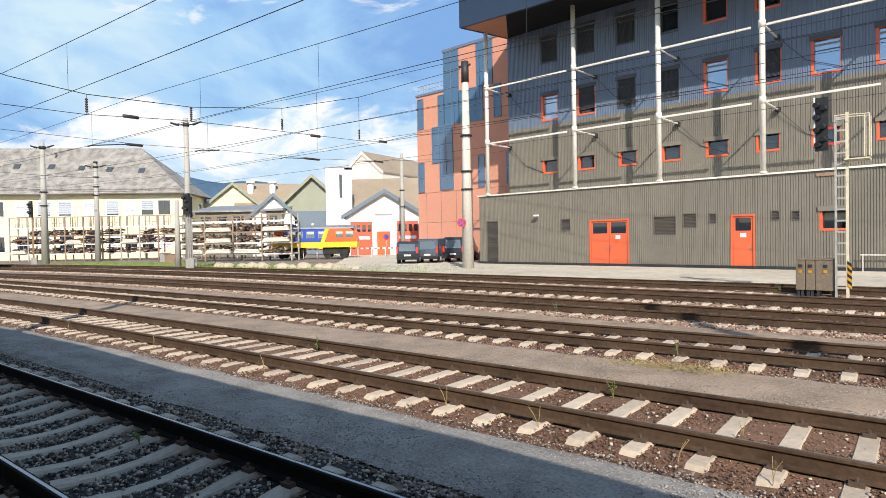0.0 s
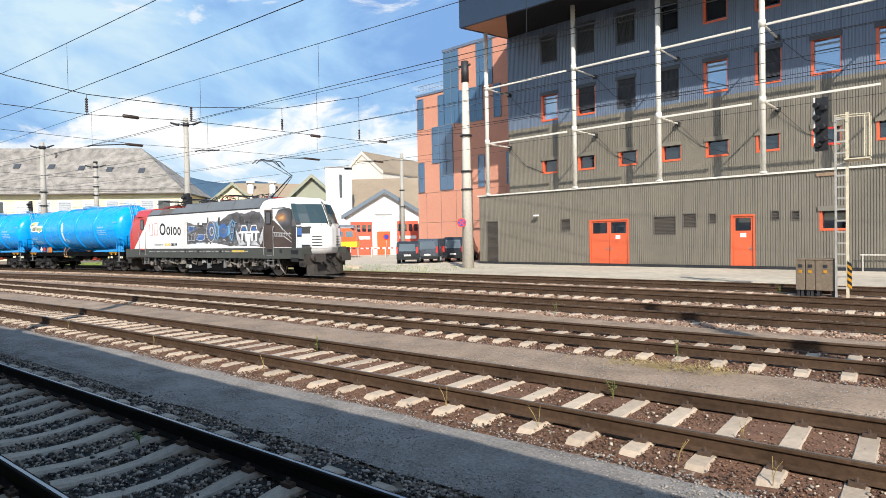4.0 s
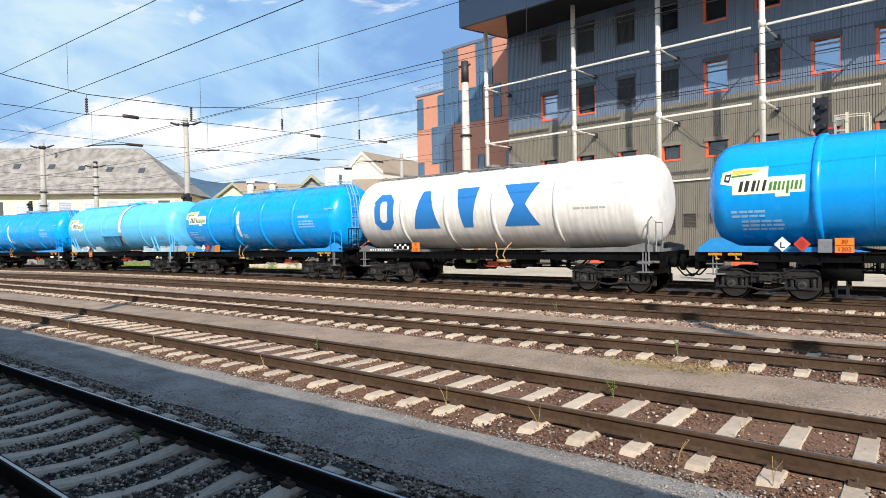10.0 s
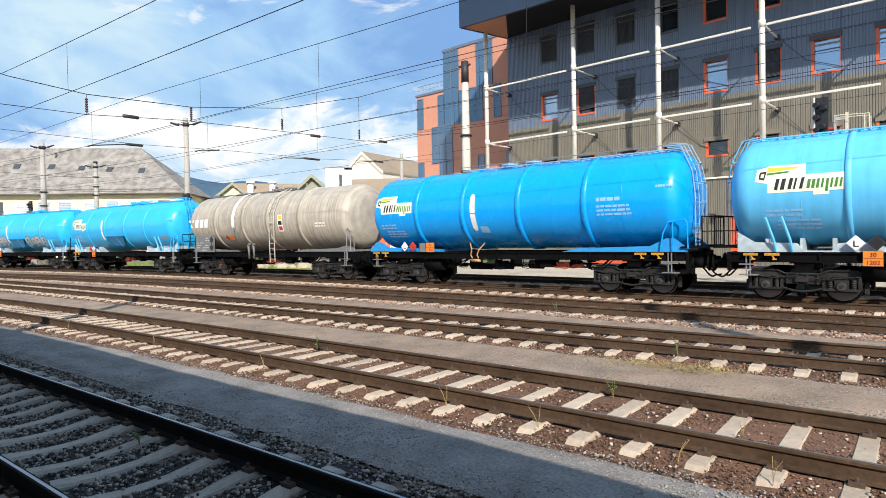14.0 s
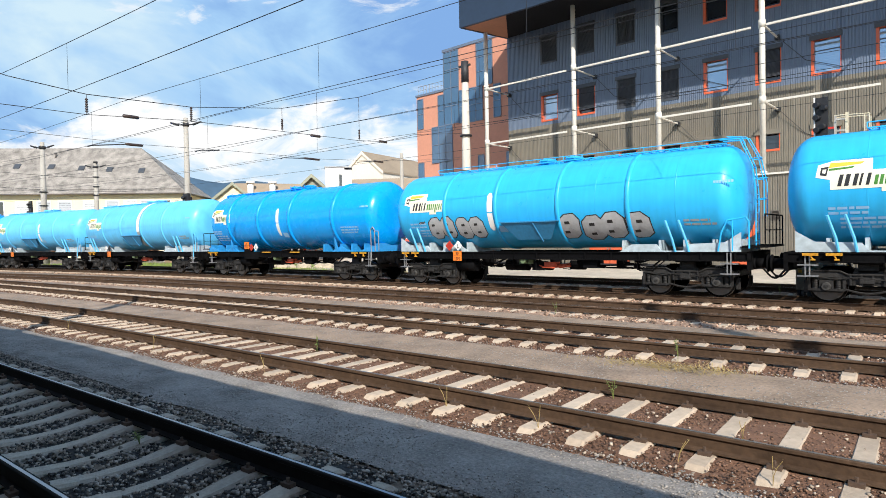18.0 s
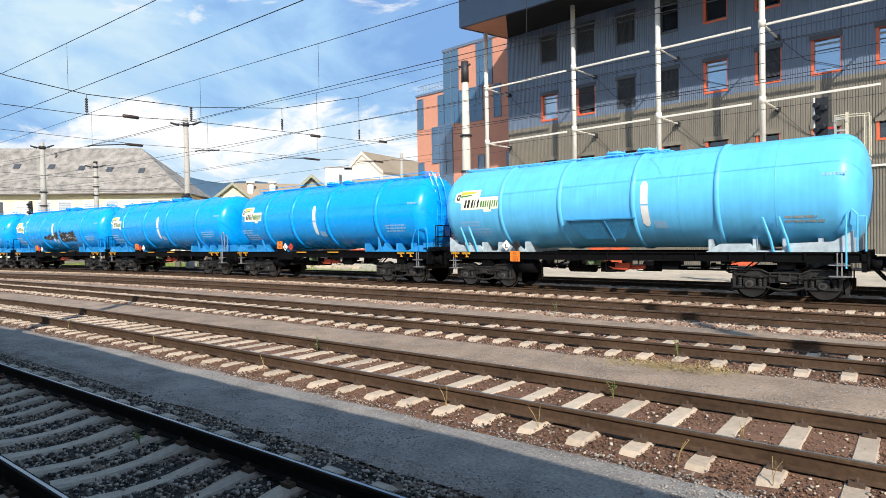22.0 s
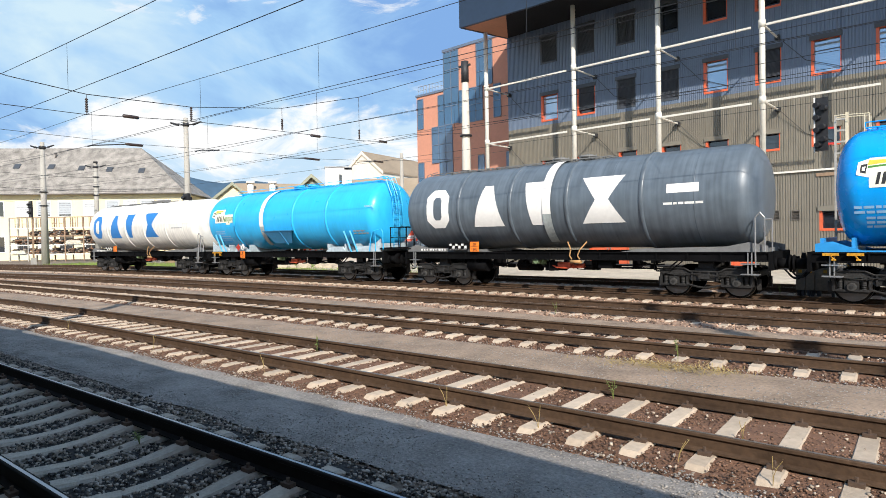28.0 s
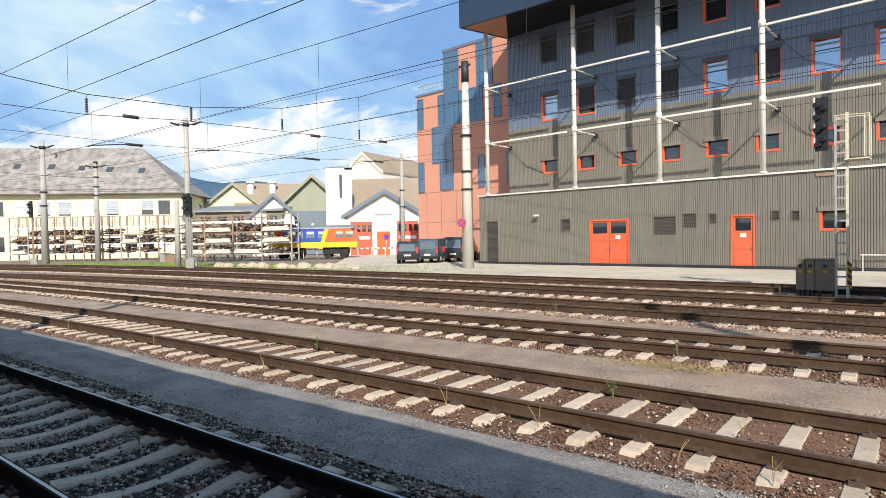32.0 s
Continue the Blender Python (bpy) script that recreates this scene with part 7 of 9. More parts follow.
def white_emblem_set(w):
    wide_band(-2.15, 0.15)(w)
    bmx = bmesh.new()
    for k in range(3):
        t = k * 2.094 + 0.5
        c, s = math.cos(t), math.sin(t)
        skin(bmx, [(-6.42 + 0.05 * c, 0.02 + 0.05 * s), (-6.42 + 0.25 * c - 0.09 * s, 0.02 + 0.25 * s + 0.09 * c), (-6.42 + 0.30 * c, 0.02 + 0.30 * s), (-6.42 + 0.25 * c + 0.09 * s, 0.02 + 0.25 * s - 0.09 * c)], 0, 0.008)
    for x0 in (-6.08, -5.58, -5.10):
        skin(bmx, [(x0, -0.28), (x0 + 0.36, -0.28), (x0 + 0.44, 0.20), (x0 + 0.08, 0.20)], 0, 0.008)
    part("owner_sign", bmx, "paint_white", w, "white plain emblem and blocks")
    bmx = bmesh.new()
    box(bmx, -6.25, -4.32, -1.42, -1.38, 1.36, 2.34, 0)
    rng = random.Random(5)
    for i in range(15):
        x, z = -6.15 + rng.random() * 1.2, 1.45 + (i % 6) * 0.14
        box(bmx, x, x + rng.uniform(0.1, 0.35), -1.426, -1.42, z, z + 0.05, 1)
    part("data_board", bmx, ("saddle_grey", "graffiti_silver"), w, "grey data board with pale marks")
    for z in (1.62, 2.06):
        bmx = bmesh.new()
        diamond(bmx, -4.60, z, 0.21, -1.436)
        part("placard", bmx, "steel_dark", w, "folded dark placard")
    for x, m in ((-3.62, "steel_grey"), (-3.12, "red_placard")):
        bmx = bmesh.new()
        skin(bmx, [(x, -1.12), (x + 0.18, -0.94), (x, -0.76), (x - 0.18, -0.94)], 0, 0.010)
        part("placard", bmx, m, w)
    bmx = bmesh.new()
    rect(bmx, -2.86, -2.46, -1.10, -0.80, 0, 0.010)
    part("hazard_patch", bmx, "hazard_orange", w, "worn orange hazard patch")
    # side ladder up to the lids, and its warning notice
    bmx = bmesh.new()
    for x in (1.16, 1.56):
        pipe(bmx, [(x, -1.62, 0.85), (x, -1.66, 2.2), (x, -1.64, 3.4), (x, -1.30, 4.15), (x + 0.25, -0.62, 4.66)], 0.022)
    for k in range(13):
        z = 1.0 + k * 0.27
        y = -1.64 if z < 3.4 else -1.64 + 0.34 * (z - 3.4) / 0.75
        tube(bmx, (1.16, y, z), (1.56, y, z), 0.014, n=6)
    part("side_ladder", bmx, "saddle_pale", w, "pale steel ladder up the tank's side")
    bmx = bmesh.new()
    rect(bmx, 1.74, 2.14, -0.66, 0.22, 0, 0.012)
    rect(bmx, 1.80, 2.08, -0.02, 0.16, 1, 0.016)
    rect(bmx, 1.80, 2.08, -0.30, -0.10, 2, 0.016)
    rect(bmx, 1.80, 2.08, -0.58, -0.38, 3, 0.016)
    part("notice", bmx, ("paint_white", "logo_yellow", "black_fine", "red"), w, "white warning notice beside the ladder")
    tank_text(w, 4.6, -0.30, 0.8, 2, "paint_white")
    bmx = bmesh.new()
    pipe(bmx, [(0.1, -0.55, 4.62), (0.1, -0.55, 4.85), (2.9, -0.55, 4.85), (2.9, -0.55, 4.62)], 0.018)
    part("top_rail", bmx, "saddle_pale", w)
    for x in (-1.1, -0.65):
        bmx = bmesh.new()
        pipe(bmx, [(x, -1.30, 1.0), (x, -1.36, 1.75), (x + 0.12, -1.36, 1.80)], 0.06, 8)
        part("drain_pipe", bmx, "saddle_grey", w)
    bmx = bmesh.new()
    tube(bmx, (-6.1, -1.0, 0.62), (-4.2, -1.0, 0.62), 0.05)
    part("brake_rod", bmx, "gear_red", w)


SLACK = [0.1, 0.09, 0.04, -0.01, -0.17, -0.32, -0.36, -0.9, -0.8, -0.94, -0.93, -0.89, -0.83, -0.7, -0.23, -0.01, 0.08, -0.3, -0.05]
CENTRES = [109.3 - 14.99 * i + SLACK[i] for i in range(19)]
R_LABEL = "glossy bright blue bogie tank wagon with end ladder"
T_LABEL = "bright blue bogie tank wagon on angular saddles"
P_LABEL = "faded sky-blue bogie tank wagon with grimy saddles"
P_BAND = "faded sky-blue bogie tank wagon with a white band"
TRAIN = [
    wagon("R", "R", R_LABEL + " behind the locomotive", "tank_blue"),
    wagon("R", "R", R_LABEL, "tank_blue"),
    wagon("G", "L", "dusty white bogie tank wagon with large blue emblems", "tank_white", four_emblems("blue_mark", (-5.50, -3.25, -1.05, 1.25))),
    wagon("R", "R", R_LABEL, "tank_blue"),
    wagon("P", "L", P_BAND, "tank_pale", wide_band(0.98)),
    wagon("R", "R", R_LABEL, "tank_blue"),
    wagon("V", "L", "weathered brown-grey bogie tank wagon with white emblem", "tank_grey", white_emblem_set),
    wagon("P", "R", P_LABEL, "tank_mid", lambda w: gauge_band(w, -2.05)),
    wagon("P", "R", "faded sky-blue tank wagon with silver graffiti", "tank_mid", lambda w: (blobs(w, -4.92, -2.10, -1.36, -0.24, 4, 3), blobs(w, 1.0, 4.3, -1.50, -0.36, 4, 8), blobs(w, -5.45, -5.2, -0.62, -0.34, 1, 5), gauge_band(w, -1.95))),
    wagon("T", "L", T_LABEL, "tank_blue"),
    wagon("P", "L", P_BAND, "tank_pale", wide_band(0.75)),
    wagon("P", "L", P_LABEL, "tank_pale", lambda w: gauge_band(w, 1.25)),
    wagon("T", "R", T_LABEL, "tank_blue", None, True),
    wagon("T", "L", T_LABEL, "tank_blue"),
    wagon("T", "R", "bright blue tank wagon with black and silver graffiti", "tank_blue", lambda w: (blobs(w, 0.4, 3.4, -0.95, -0.10, 6, 12, dark=True), blobs(w, -1.3, 0.2, -0.75, -0.35, 4, 17, dark=True))),
    wagon("T", "R", "bright blue tank wagon with a white scrawl", "tank_blue", lambda w: blobs(w, -2.7, -1.4, -0.05, 0.22, 3, 2, "paint_white", "white scrawl")),
    wagon("G", "L", "dark anthracite bogie tank wagon with large white emblems", "tank_anthracite", four_emblems("paint_white", (-5.52, -3.2, -1.0, 1.35), 0.05)),
    wagon("P", "R", "sky-blue bogie tank wagon with a broad white band", "tank_mid", wide_band(-1.5)),
    wagon("G", "L", "dusty white last tank wagon with large blue emblems", "tank_white", four_emblems("blue_mark", (-5.85, -3.58, -1.60, 0.88))),
]
VEH = [(w, c, 5.15) for w, c in zip(TRAIN, CENTRES)]

# ---- the locomotive ----
mk("loco_white", (0.80, 0.79, 0.77), 0.35, vary=0.06, scale=1.2, coat=0.3)
mk("loco_grey", (0.060, 0.064, 0.056), 0.5, vary=0.25, scale=2)
mk("roof_panel_brown", (0.13, 0.105, 0.085), 0.6, 0.1, vary=0.3, scale=3)
mk("loco_roof", (0.17, 0.18, 0.185), 0.5, 0.2, vary=0.2, scale=2)
mk("loco_red", (0.52, 0.04, 0.03), 0.35, vary=0.08, scale=2, coat=0.3)
mk("mural_dark", (0.045, 0.046, 0.052), 0.4, vary=0.5, scale=7, tint=(0.16, 0.155, 0.16))
mk("mural_mid", (0.09, 0.085, 0.085), 0.4, vary=0.6, scale=8)
mk("mural_blue", (0.05, 0.13, 0.34), 0.4, vary=0.5, scale=8)
mk("mural_pale", (0.52, 0.53, 0.54), 0.4, vary=0.4, scale=8)
mk("mural_glow", (0.16, 0.40, 0.66), 0.4, vary=0.3, scale=8)


def flare():
    """Paint that runs from pale gold through brown to near black, away from one point of the cab side."""
    m = mat("mural_flare", (0.05, 0.045, 0.042), 0.35, vary=0.4, scale=3, coat=0.2)
    n, l = m.node_tree.nodes, m.node_tree.links
    co = n.new("ShaderNodeTexCoord")
    mp = n.new("ShaderNodeMapping")
    mp.inputs["Location"].default_value = (-7.42, 1.5, -3.12)
    mp.vector_type = "POINT"
    l.new(co.outputs["Object"], mp.inputs["Vector"])
    sc = n.new("ShaderNodeVectorMath"); sc.operation = "MULTIPLY"
    sc.inputs[1].default_value = (0.85, 0.3, 1.7)
    l.new(mp.outputs[0], sc.inputs[0])
    ln = n.new("ShaderNodeVectorMath"); ln.operation = "LENGTH"
    l.new(sc.outputs[0], ln.inputs[0])
    no = n.new("ShaderNodeTexNoise"); no.inputs["Scale"].default_value = 2.2
    l.new(co.outputs["Object"], no.inputs["Vector"])
    ad = n.new("ShaderNodeMath"); ad.operation = "MULTIPLY_ADD"; ad.inputs[1].default_value = 0.5
    l.new(no.outputs["Fac"], ad.inputs[0]); l.new(ln.outputs["Value"], ad.inputs[2])
    rp = n.new("ShaderNodeValToRGB")
    e = rp.color_ramp.elements
    e[0].position, e[0].color = 0.22, (0.85, 0.52, 0.20, 1)
    e[1].position, e[1].color = 1.0, (0.045, 0.042, 0.042, 1)
    k = e.new(0.46); k.color = (0.36, 0.17, 0.06, 1)
    k = e.new(0.70); k.color = (0.11, 0.11, 0.12, 1)
    l.new(ad.outputs[0], rp.inputs["Fac"])
    l.new(rp.outputs["Color"], n["Principled BSDF"].inputs["Base Color"])
    M["mural_flare"] = m


flare()
mk("door_brown", (0.075, 0.052, 0.042), 0.35, vary=0.4, scale=4, coat=0.2)
mk("mural_steel", (0.10, 0.14, 0.20), 0.4, vary=0.5, scale=3)
mk("insulator_red", (0.26, 0.03, 0.025), 0.35, vary=0.2, scale=5)
mk("loco_dust", (0.24, 0.22, 0.19), 0.8, vary=0.5, scale=6)
mk("soot", (0.05, 0.043, 0.037), 0.8, vary=0.5, scale=4)

loco = thing("locomotive", "white electric freight locomotive with dark machinery mural", "locomotive")
# nose: front line (height, reach), and half width at each height
NOSE = [(1.25, 9.36), (1.70, 9.46), (2.62, 9.45), (2.80, 9.40), (3.30, 9.17), (3.80, 8.92), (3.98, 8.75), (4.12, 8.40), (4.20, 7.6)]
HALF = {1.25: 1.49, 1.70: 1.50, 2.62: 1.50, 2.80: 1.50, 3.30: 1.48, 3.80: 1.40, 3.98: 1.28, 4.12: 1.08, 4.20: 0.9}


def nose_reach(z):
    for (z0, x0), (z1, x1) in zip(NOSE, NOSE[1:]):
        if z0 <= z <= z1:
            return x0 + (x1 - x0) * (z - z0) / (z1 - z0)
    return NOSE[-1][1]


def nose_half(z):
    ks = sorted(HALF)
    for a, b in zip(ks, ks[1:]):
        if a <= z <= b:
            return HALF[a] + (HALF[b] - HALF[a]) * (z - a) / (b - a)
    return HALF[ks[-1]]


def nose_ring(z):
    x, h = nose_reach(z), nose_half(z)
    f = h * 0.80
    half = [(x - 1.25, 0.995), (x - 0.98, 0.96), (x - 0.72, 0.86), (x - 0.40, 0.62), (x - 0.14, 0.32)]
    return [(6.6, h), *[(a, b * h) for a, b in half], (x, 0), *[(a, -b * h) for a, b in reversed(half)], (6.6, -h)]


def nose(bm, s):
    prev = None
    for z, _ in NOSE:
        ring = [bm.verts.new((s * x, y, z)) for x, y in nose_ring(z)]
        if prev:
            for i in range(len(ring) - 1):
                f = bm.faces.new((prev[i], prev[i + 1], ring[i + 1], ring[i]))
                f.smooth = True
        else:
            bm.faces.new(ring)
        prev = ring
    bm.faces.new(prev)


for s, colour, lab in ((1, "loco_white", "white driver's cab with a raked nose"), (-1, "loco_red", "red driver's cab at the rear")):
    bm = bmesh.new()
    nose(bm, s)
    cab = part("cab", bm, colour, loco, lab)
    # windscreen panes, laid on the rake
    for side in (-1, 1):
        def facet(ya, yb, z0, z1, lift):
            """A panel laid on the swept nose between two half-widths."""
            at = {0.06: -0.02, 0.10: -0.04, 0.32: -0.14, 0.62: -0.40, 0.66: -0.44, 0.86: -0.72, 0.95: -0.93, 0.96: -0.96, 0.995: -1.24}
            q = []
            for y, z in ((ya, z0), (yb, z0), (yb, z1), (ya, z1)):
                q.append((s * (nose_reach(z) + at[y] + lift), side * (y * nose_half(z) + lift * (0.75 if y > 0.8 else 0.3)), z))
            b2 = bmesh.new()
            extrude(b2, q, (-s * 0.04, -side * 0.03, 0))
            return b2
        bm = bmesh.new()
        g = []
        for k in range(5):
            z = 2.80 + (3.80 - 2.80) * k / 4
            x, h = nose_reach(z), nose_half(z)
            g.append([bm.verts.new((s * (x + dx + 0.015), side * y * h, z)) for dx, y in ((-0.02, 0.06), (-0.14, 0.32), (-0.40, 0.625), (-0.72, 0.868), (-0.95, 0.96))])
        for a, b in zip(g, g[1:]):
            for j in range(4):
                bm.faces.new((a[j], a[j + 1], b[j + 1], b[j]))
        part("windscreen", bm, "glass_screen", cab, "raked windscreen pane")
        for ya, yb in ((0.06, 0.10), (0.86, 0.95)):
            part("screen_pillar", facet(ya, yb, 2.74, 3.84, 0.030), "black_paint", cab, "black edge of the windscreen")
        bm = bmesh.new()
        pipe(bm, [(s * (nose_reach(2.68) - 0.12), side * 0.45, 2.68), (s * (nose_reach(3.5) - 0.20), side * 0.62, 3.5)], 0.014)
        part("wiper", bm, "black_paint", cab)

        part("headlight", facet(0.66, 0.86, 1.72, 2.28, 0.05), "lamp_glass", cab, "clear headlight cluster")
        part("headlight_housing", facet(0.62, 0.86, 1.50, 2.64, 0.03), "mural_flare" if s > 0 else "loco_red", cab)
        for ya, yb in ((0.86, 0.95), (0.95, 0.995)):
            part("nose_side", facet(ya, yb, 1.48, 2.66, 0.045), "mural_flare" if s > 0 else "loco_red", cab, "dark painted flank of the nose" if s > 0 else "")
        part("nose_side", facet(0.95, 0.995, 2.62, 3.55, 0.035), "mural_mid" if s > 0 else "loco_red", cab)
        if s > 0:
            part("headlight", facet(0.86, 0.95, 1.58, 2.12, 0.075), "lamp_glass", cab, "clear headlight glass on the nose's flank")
            part("lamp_frame", facet(0.95, 0.96, 1.50, 2.60, 0.070), "loco_white", cab)
            part("lamp_frame", facet(0.86, 0.95, 1.50, 1.56, 0.070), "loco_white", cab)
            part("nose_mural", facet(0.86, 0.95, 2.20, 2.58, 0.060), "mural_blue", cab, "blue painted field over the headlight")
            part("lamp_frame", facet(0.62, 0.66, 1.58, 2.55, 0.055), "loco_white", cab)
        part("nose_panel", facet(0.32, 0.62, 1.55, 2.55, 0.03), "loco_white" if s > 0 else "loco_red", cab)
        part("nose_panel", facet(0.06, 0.32, 1.55, 2.55, 0.03), "loco_white" if s > 0 else "loco_red", cab)
        for k in range(4):
            z = 1.66 + k * 0.15
            part("grille_bar", facet(0.32, 0.62, z, z + 0.04, 0.045), "loco_grey", cab)
        # side door with window, and grab rails
        bm = bmesh.new()
        x0, x1 = (6.07, 6.72) if s > 0 else (6.40, 7.04)
        box(bm, min(s * x0, s * x1), max(s * x0, s * x1), side * 1.505 - 0.012, side * 1.505 + 0.012, 1.52, 3.58)
        dr = part("cab_door", bm, {1: "door_brown", -1: "loco_red"}[s], cab)
        bm = bmesh.new()
        wa, wb = x0 + 0.11, x1 - 0.09
        extrude(bm, [(s * a, side * 1.515, z) for a, z in ((wa, 2.88), (wa + 0.08, 2.80), (wb - 0.08, 2.80), (wb, 2.88), (wb, 3.42), (wb - 0.08, 3.50), (wa + 0.08, 3.50), (wa, 3.42))], (0, side * 0.022, 0))
        wf = part("window_frame", bm, "black_paint", dr)
        bm = bmesh.new()
        box(bm, min(s * (wa + 0.06), s * (wb - 0.06)), max(s * (wa + 0.06), s * (wb - 0.06)), side * 1.54 - 0.004, side * 1.54 + 0.004, 2.86, 3.44)
        part("pane", bm, "glass_dark", dr)
        for xx in (x0 - 0.08, x1 + 0.08):
            bm = bmesh.new()
            pipe(bm, [(s * xx, side * 1.52, 1.15), (s * xx, side * 1.56, 1.25), (s * xx, side * 1.56, 2.6), (s * xx, side * 1.52, 2.7)], 0.018)
            part("grab_rail", bm, "steel_grey", cab)
        bm = bmesh.new()
        for z in (0.62, 0.90, 1.18):
            box(bm, min(s * 6.18, s * 6.62), max(s * 6.18, s * 6.62), side * 1.42 - 0.1, side * 1.42 + 0.1, z, z + 0.03)
        for xx in (6.18, 6.60):
            box(bm, min(s * xx, s * (xx + 0.03)), max(s * xx, s * (xx + 0.03)), side * 1.44 - 0.03, side * 1.44 + 0.03, 0.60, 1.25)
        part("step", bm, "steel_grey", cab, "grey cab steps")
    for y in (-0.875, 0.875):
        bm = bmesh.new()
        for a, b, r in ((9.0, 9.30, 0.20), (9.30, 9.62, 0.15)):
            tube(bm, (s * a, y, 1.06), (s * b, y, 1.06), r, n=14)
        box(bm, min(s * 9.62, s * 9.67), max(s * 9.62, s * 9.67), y - 0.31, y + 0.31, 0.86, 1.26)
        part("buffer", bm, "soot", cab, "sooty buffer with a broad plate")
    bm = bmesh.new()
    extrude(bm, [(s * 8.0, -1.40, 1.25), (s * 9.05, -1.40, 1.25), (s * 9.02, -1.40, 0.60), (s * 8.66, -1.40, 0.62), (s * 8.60, -1.40, 0.86), (s * 8.0, -1.40, 0.98)], (0, 0.10, 0))
    extrude(bm, [(s * 8.0, 1.40, 1.25), (s * 9.05, 1.40, 1.25), (s * 9.02, 1.40, 0.60), (s * 8.66, 1.40, 0.62), (s * 8.60, 1.40, 0.86), (s * 8.0, 1.40, 0.98)], (0, -0.10, 0))
    box(bm, min(s * 8.95, s * 9.05), max(s * 8.95, s * 9.05), -1.30, 1.30, 0.72, 1.26)
    extrude(bm, [(s * 9.0, -1.25, 0.72), (s * 9.15, -0.9, 0.72), (s * 9.22, 0, 0.72), (s * 9.15, 0.9, 0.72), (s * 9.0, 1.25, 0.72), (s * 8.8, 0, 0.72)], (0, 0, -0.55))
    part("snow_plough", bm, "soot", cab, "sooty buffer beam and rail guard")
    # Black plates paint the shade of two step openings; nothing is hollowed out.
    for z in (0.72, 0.98):
        bm = bmesh.new()
        box(bm, min(s * 8.70, s * 8.96), max(s * 8.70, s * 8.96), -1.41, -1.385, z - 0.06, z + 0.08)
        part("step_recess", bm, "black_paint", cab)
    rot = Matrix.Rotation(0 if s > 0 else math.pi, 4, "Z")
    coupling(cab, Matrix.Translation((s * 9.0, 0, 1.02)) @ rot)
    bm = bmesh.new()
    pipe(bm, [(s * nose_reach(3.93), 0, 3.93), (s * nose_reach(3.3), 0, 3.3), (s * nose_reach(2.62), 0, 2.64)], 0.05)
    part("screen_post", bm, "loco_grey", cab)

# body between the cabs
bm = bmesh.new()
prof = [(-1.49, 1.25), (1.49, 1.25), (1.50, 1.7), (1.50, 3.66), (-1.50, 3.66), (-1.50, 1.7)]
extrude(bm, [(-6.6, y, z) for y, z in prof], (13.2, 0, 0))
part("side_wall", bm, "loco_white", loco, "white side wall")
bm = bmesh.new()
prof = [(-1.50, 3.662), (1.50, 3.662), (1.46, 3.72), (1.18, 4.06), (-1.18, 4.06), (-1.46, 3.72)]
extrude(bm, [(-6.0, y, z) for y, z in prof], (11.65, 0, 0))
rf = part("roof", bm, "loco_roof", loco, "grey sloped roof panels")
for x0, x1, up, m in ((-5.98, -4.66, 0.012, "loco_roof"), (-4.62, -3.32, 0.012, "roof_panel_brown"), (-3.28, -1.97, 0.012, "loco_roof"), (-1.92, 0.55, 0.20, "loco_roof"), (0.60, 3.1, 0.20, "loco_roof"), (3.15, 5.62, 0.20, "loco_roof")):
    bm = bmesh.new()
    extrude(bm, [(x0, y, z) for y, z in ((-1.475, 3.735), (-1.19, 4.065 + up), (1.19, 4.065 + up), (1.475, 3.735))], (x1 - x0, 0, 0))
    part("roof_panel", bm, m, rf, "dusty brown roof panel" if m != "loco_roof" else "")
bm = bmesh.new()
box(bm, -6.0, 5.64, -1.512, -1.478, 3.665, 3.73)
gt = part("gutter", bm, "black_fine", loco, "black gutter strip below the roof")
for i in range(27):
    shared("bolt", "gutter_bolt", lambda bm: box(bm, -0.04, 0.04, -1.522, -1.513, 3.685, 3.712), "steel_grey", gt, Matrix.Translation((-5.85 + i * 0.44, 0, 0)))
bm = bmesh.new()
prof = [(-1.50, 3.662), (1.50, 3.662), (1.46, 3.74), (1.22, 4.08), (0.9, 4.20), (-0.9, 4.20), (-1.22, 4.08), (-1.46, 3.74)]
extrude(bm, [(5.66, y, z) for y, z in prof], (2.05, 0, 0))
part("roof_end", bm, "loco_white", loco, "white roof over the front cab")
bm = bmesh.new()
extrude(bm, [(-7.7, y, z) for y, z in prof], (1.69, 0, 0))
part("roof_end", bm, "loco_red", loco, "red roof over the rear cab")
bm = bmesh.new()
box(bm, -9.0, 9.0, -1.515, 1.515, 1.02, 1.58)
part("sill", bm, "loco_grey", loco, "dark grey sill along the body")


def side_shape(name, pts, material, lift, label=""):
    bm = bmesh.new()
    extrude(bm, [(x, -1.50 - lift, z) for x, z in pts], (0, 0.006, 0))
    return part(name, bm, material, loco, label)


# ragged mural on the side, and its machinery as plain shapes
rng = random.Random(4)


def ragged(pts, amount):
    out = []
    for (xa, za), (xb, zb) in zip(pts, pts[1:]):
        for k in range(4):
            out.append((xa + (xb - xa) * k / 4, za + (zb - za) * k / 4 + rng.uniform(-amount, amount)))
    return out + [pts[-1]]


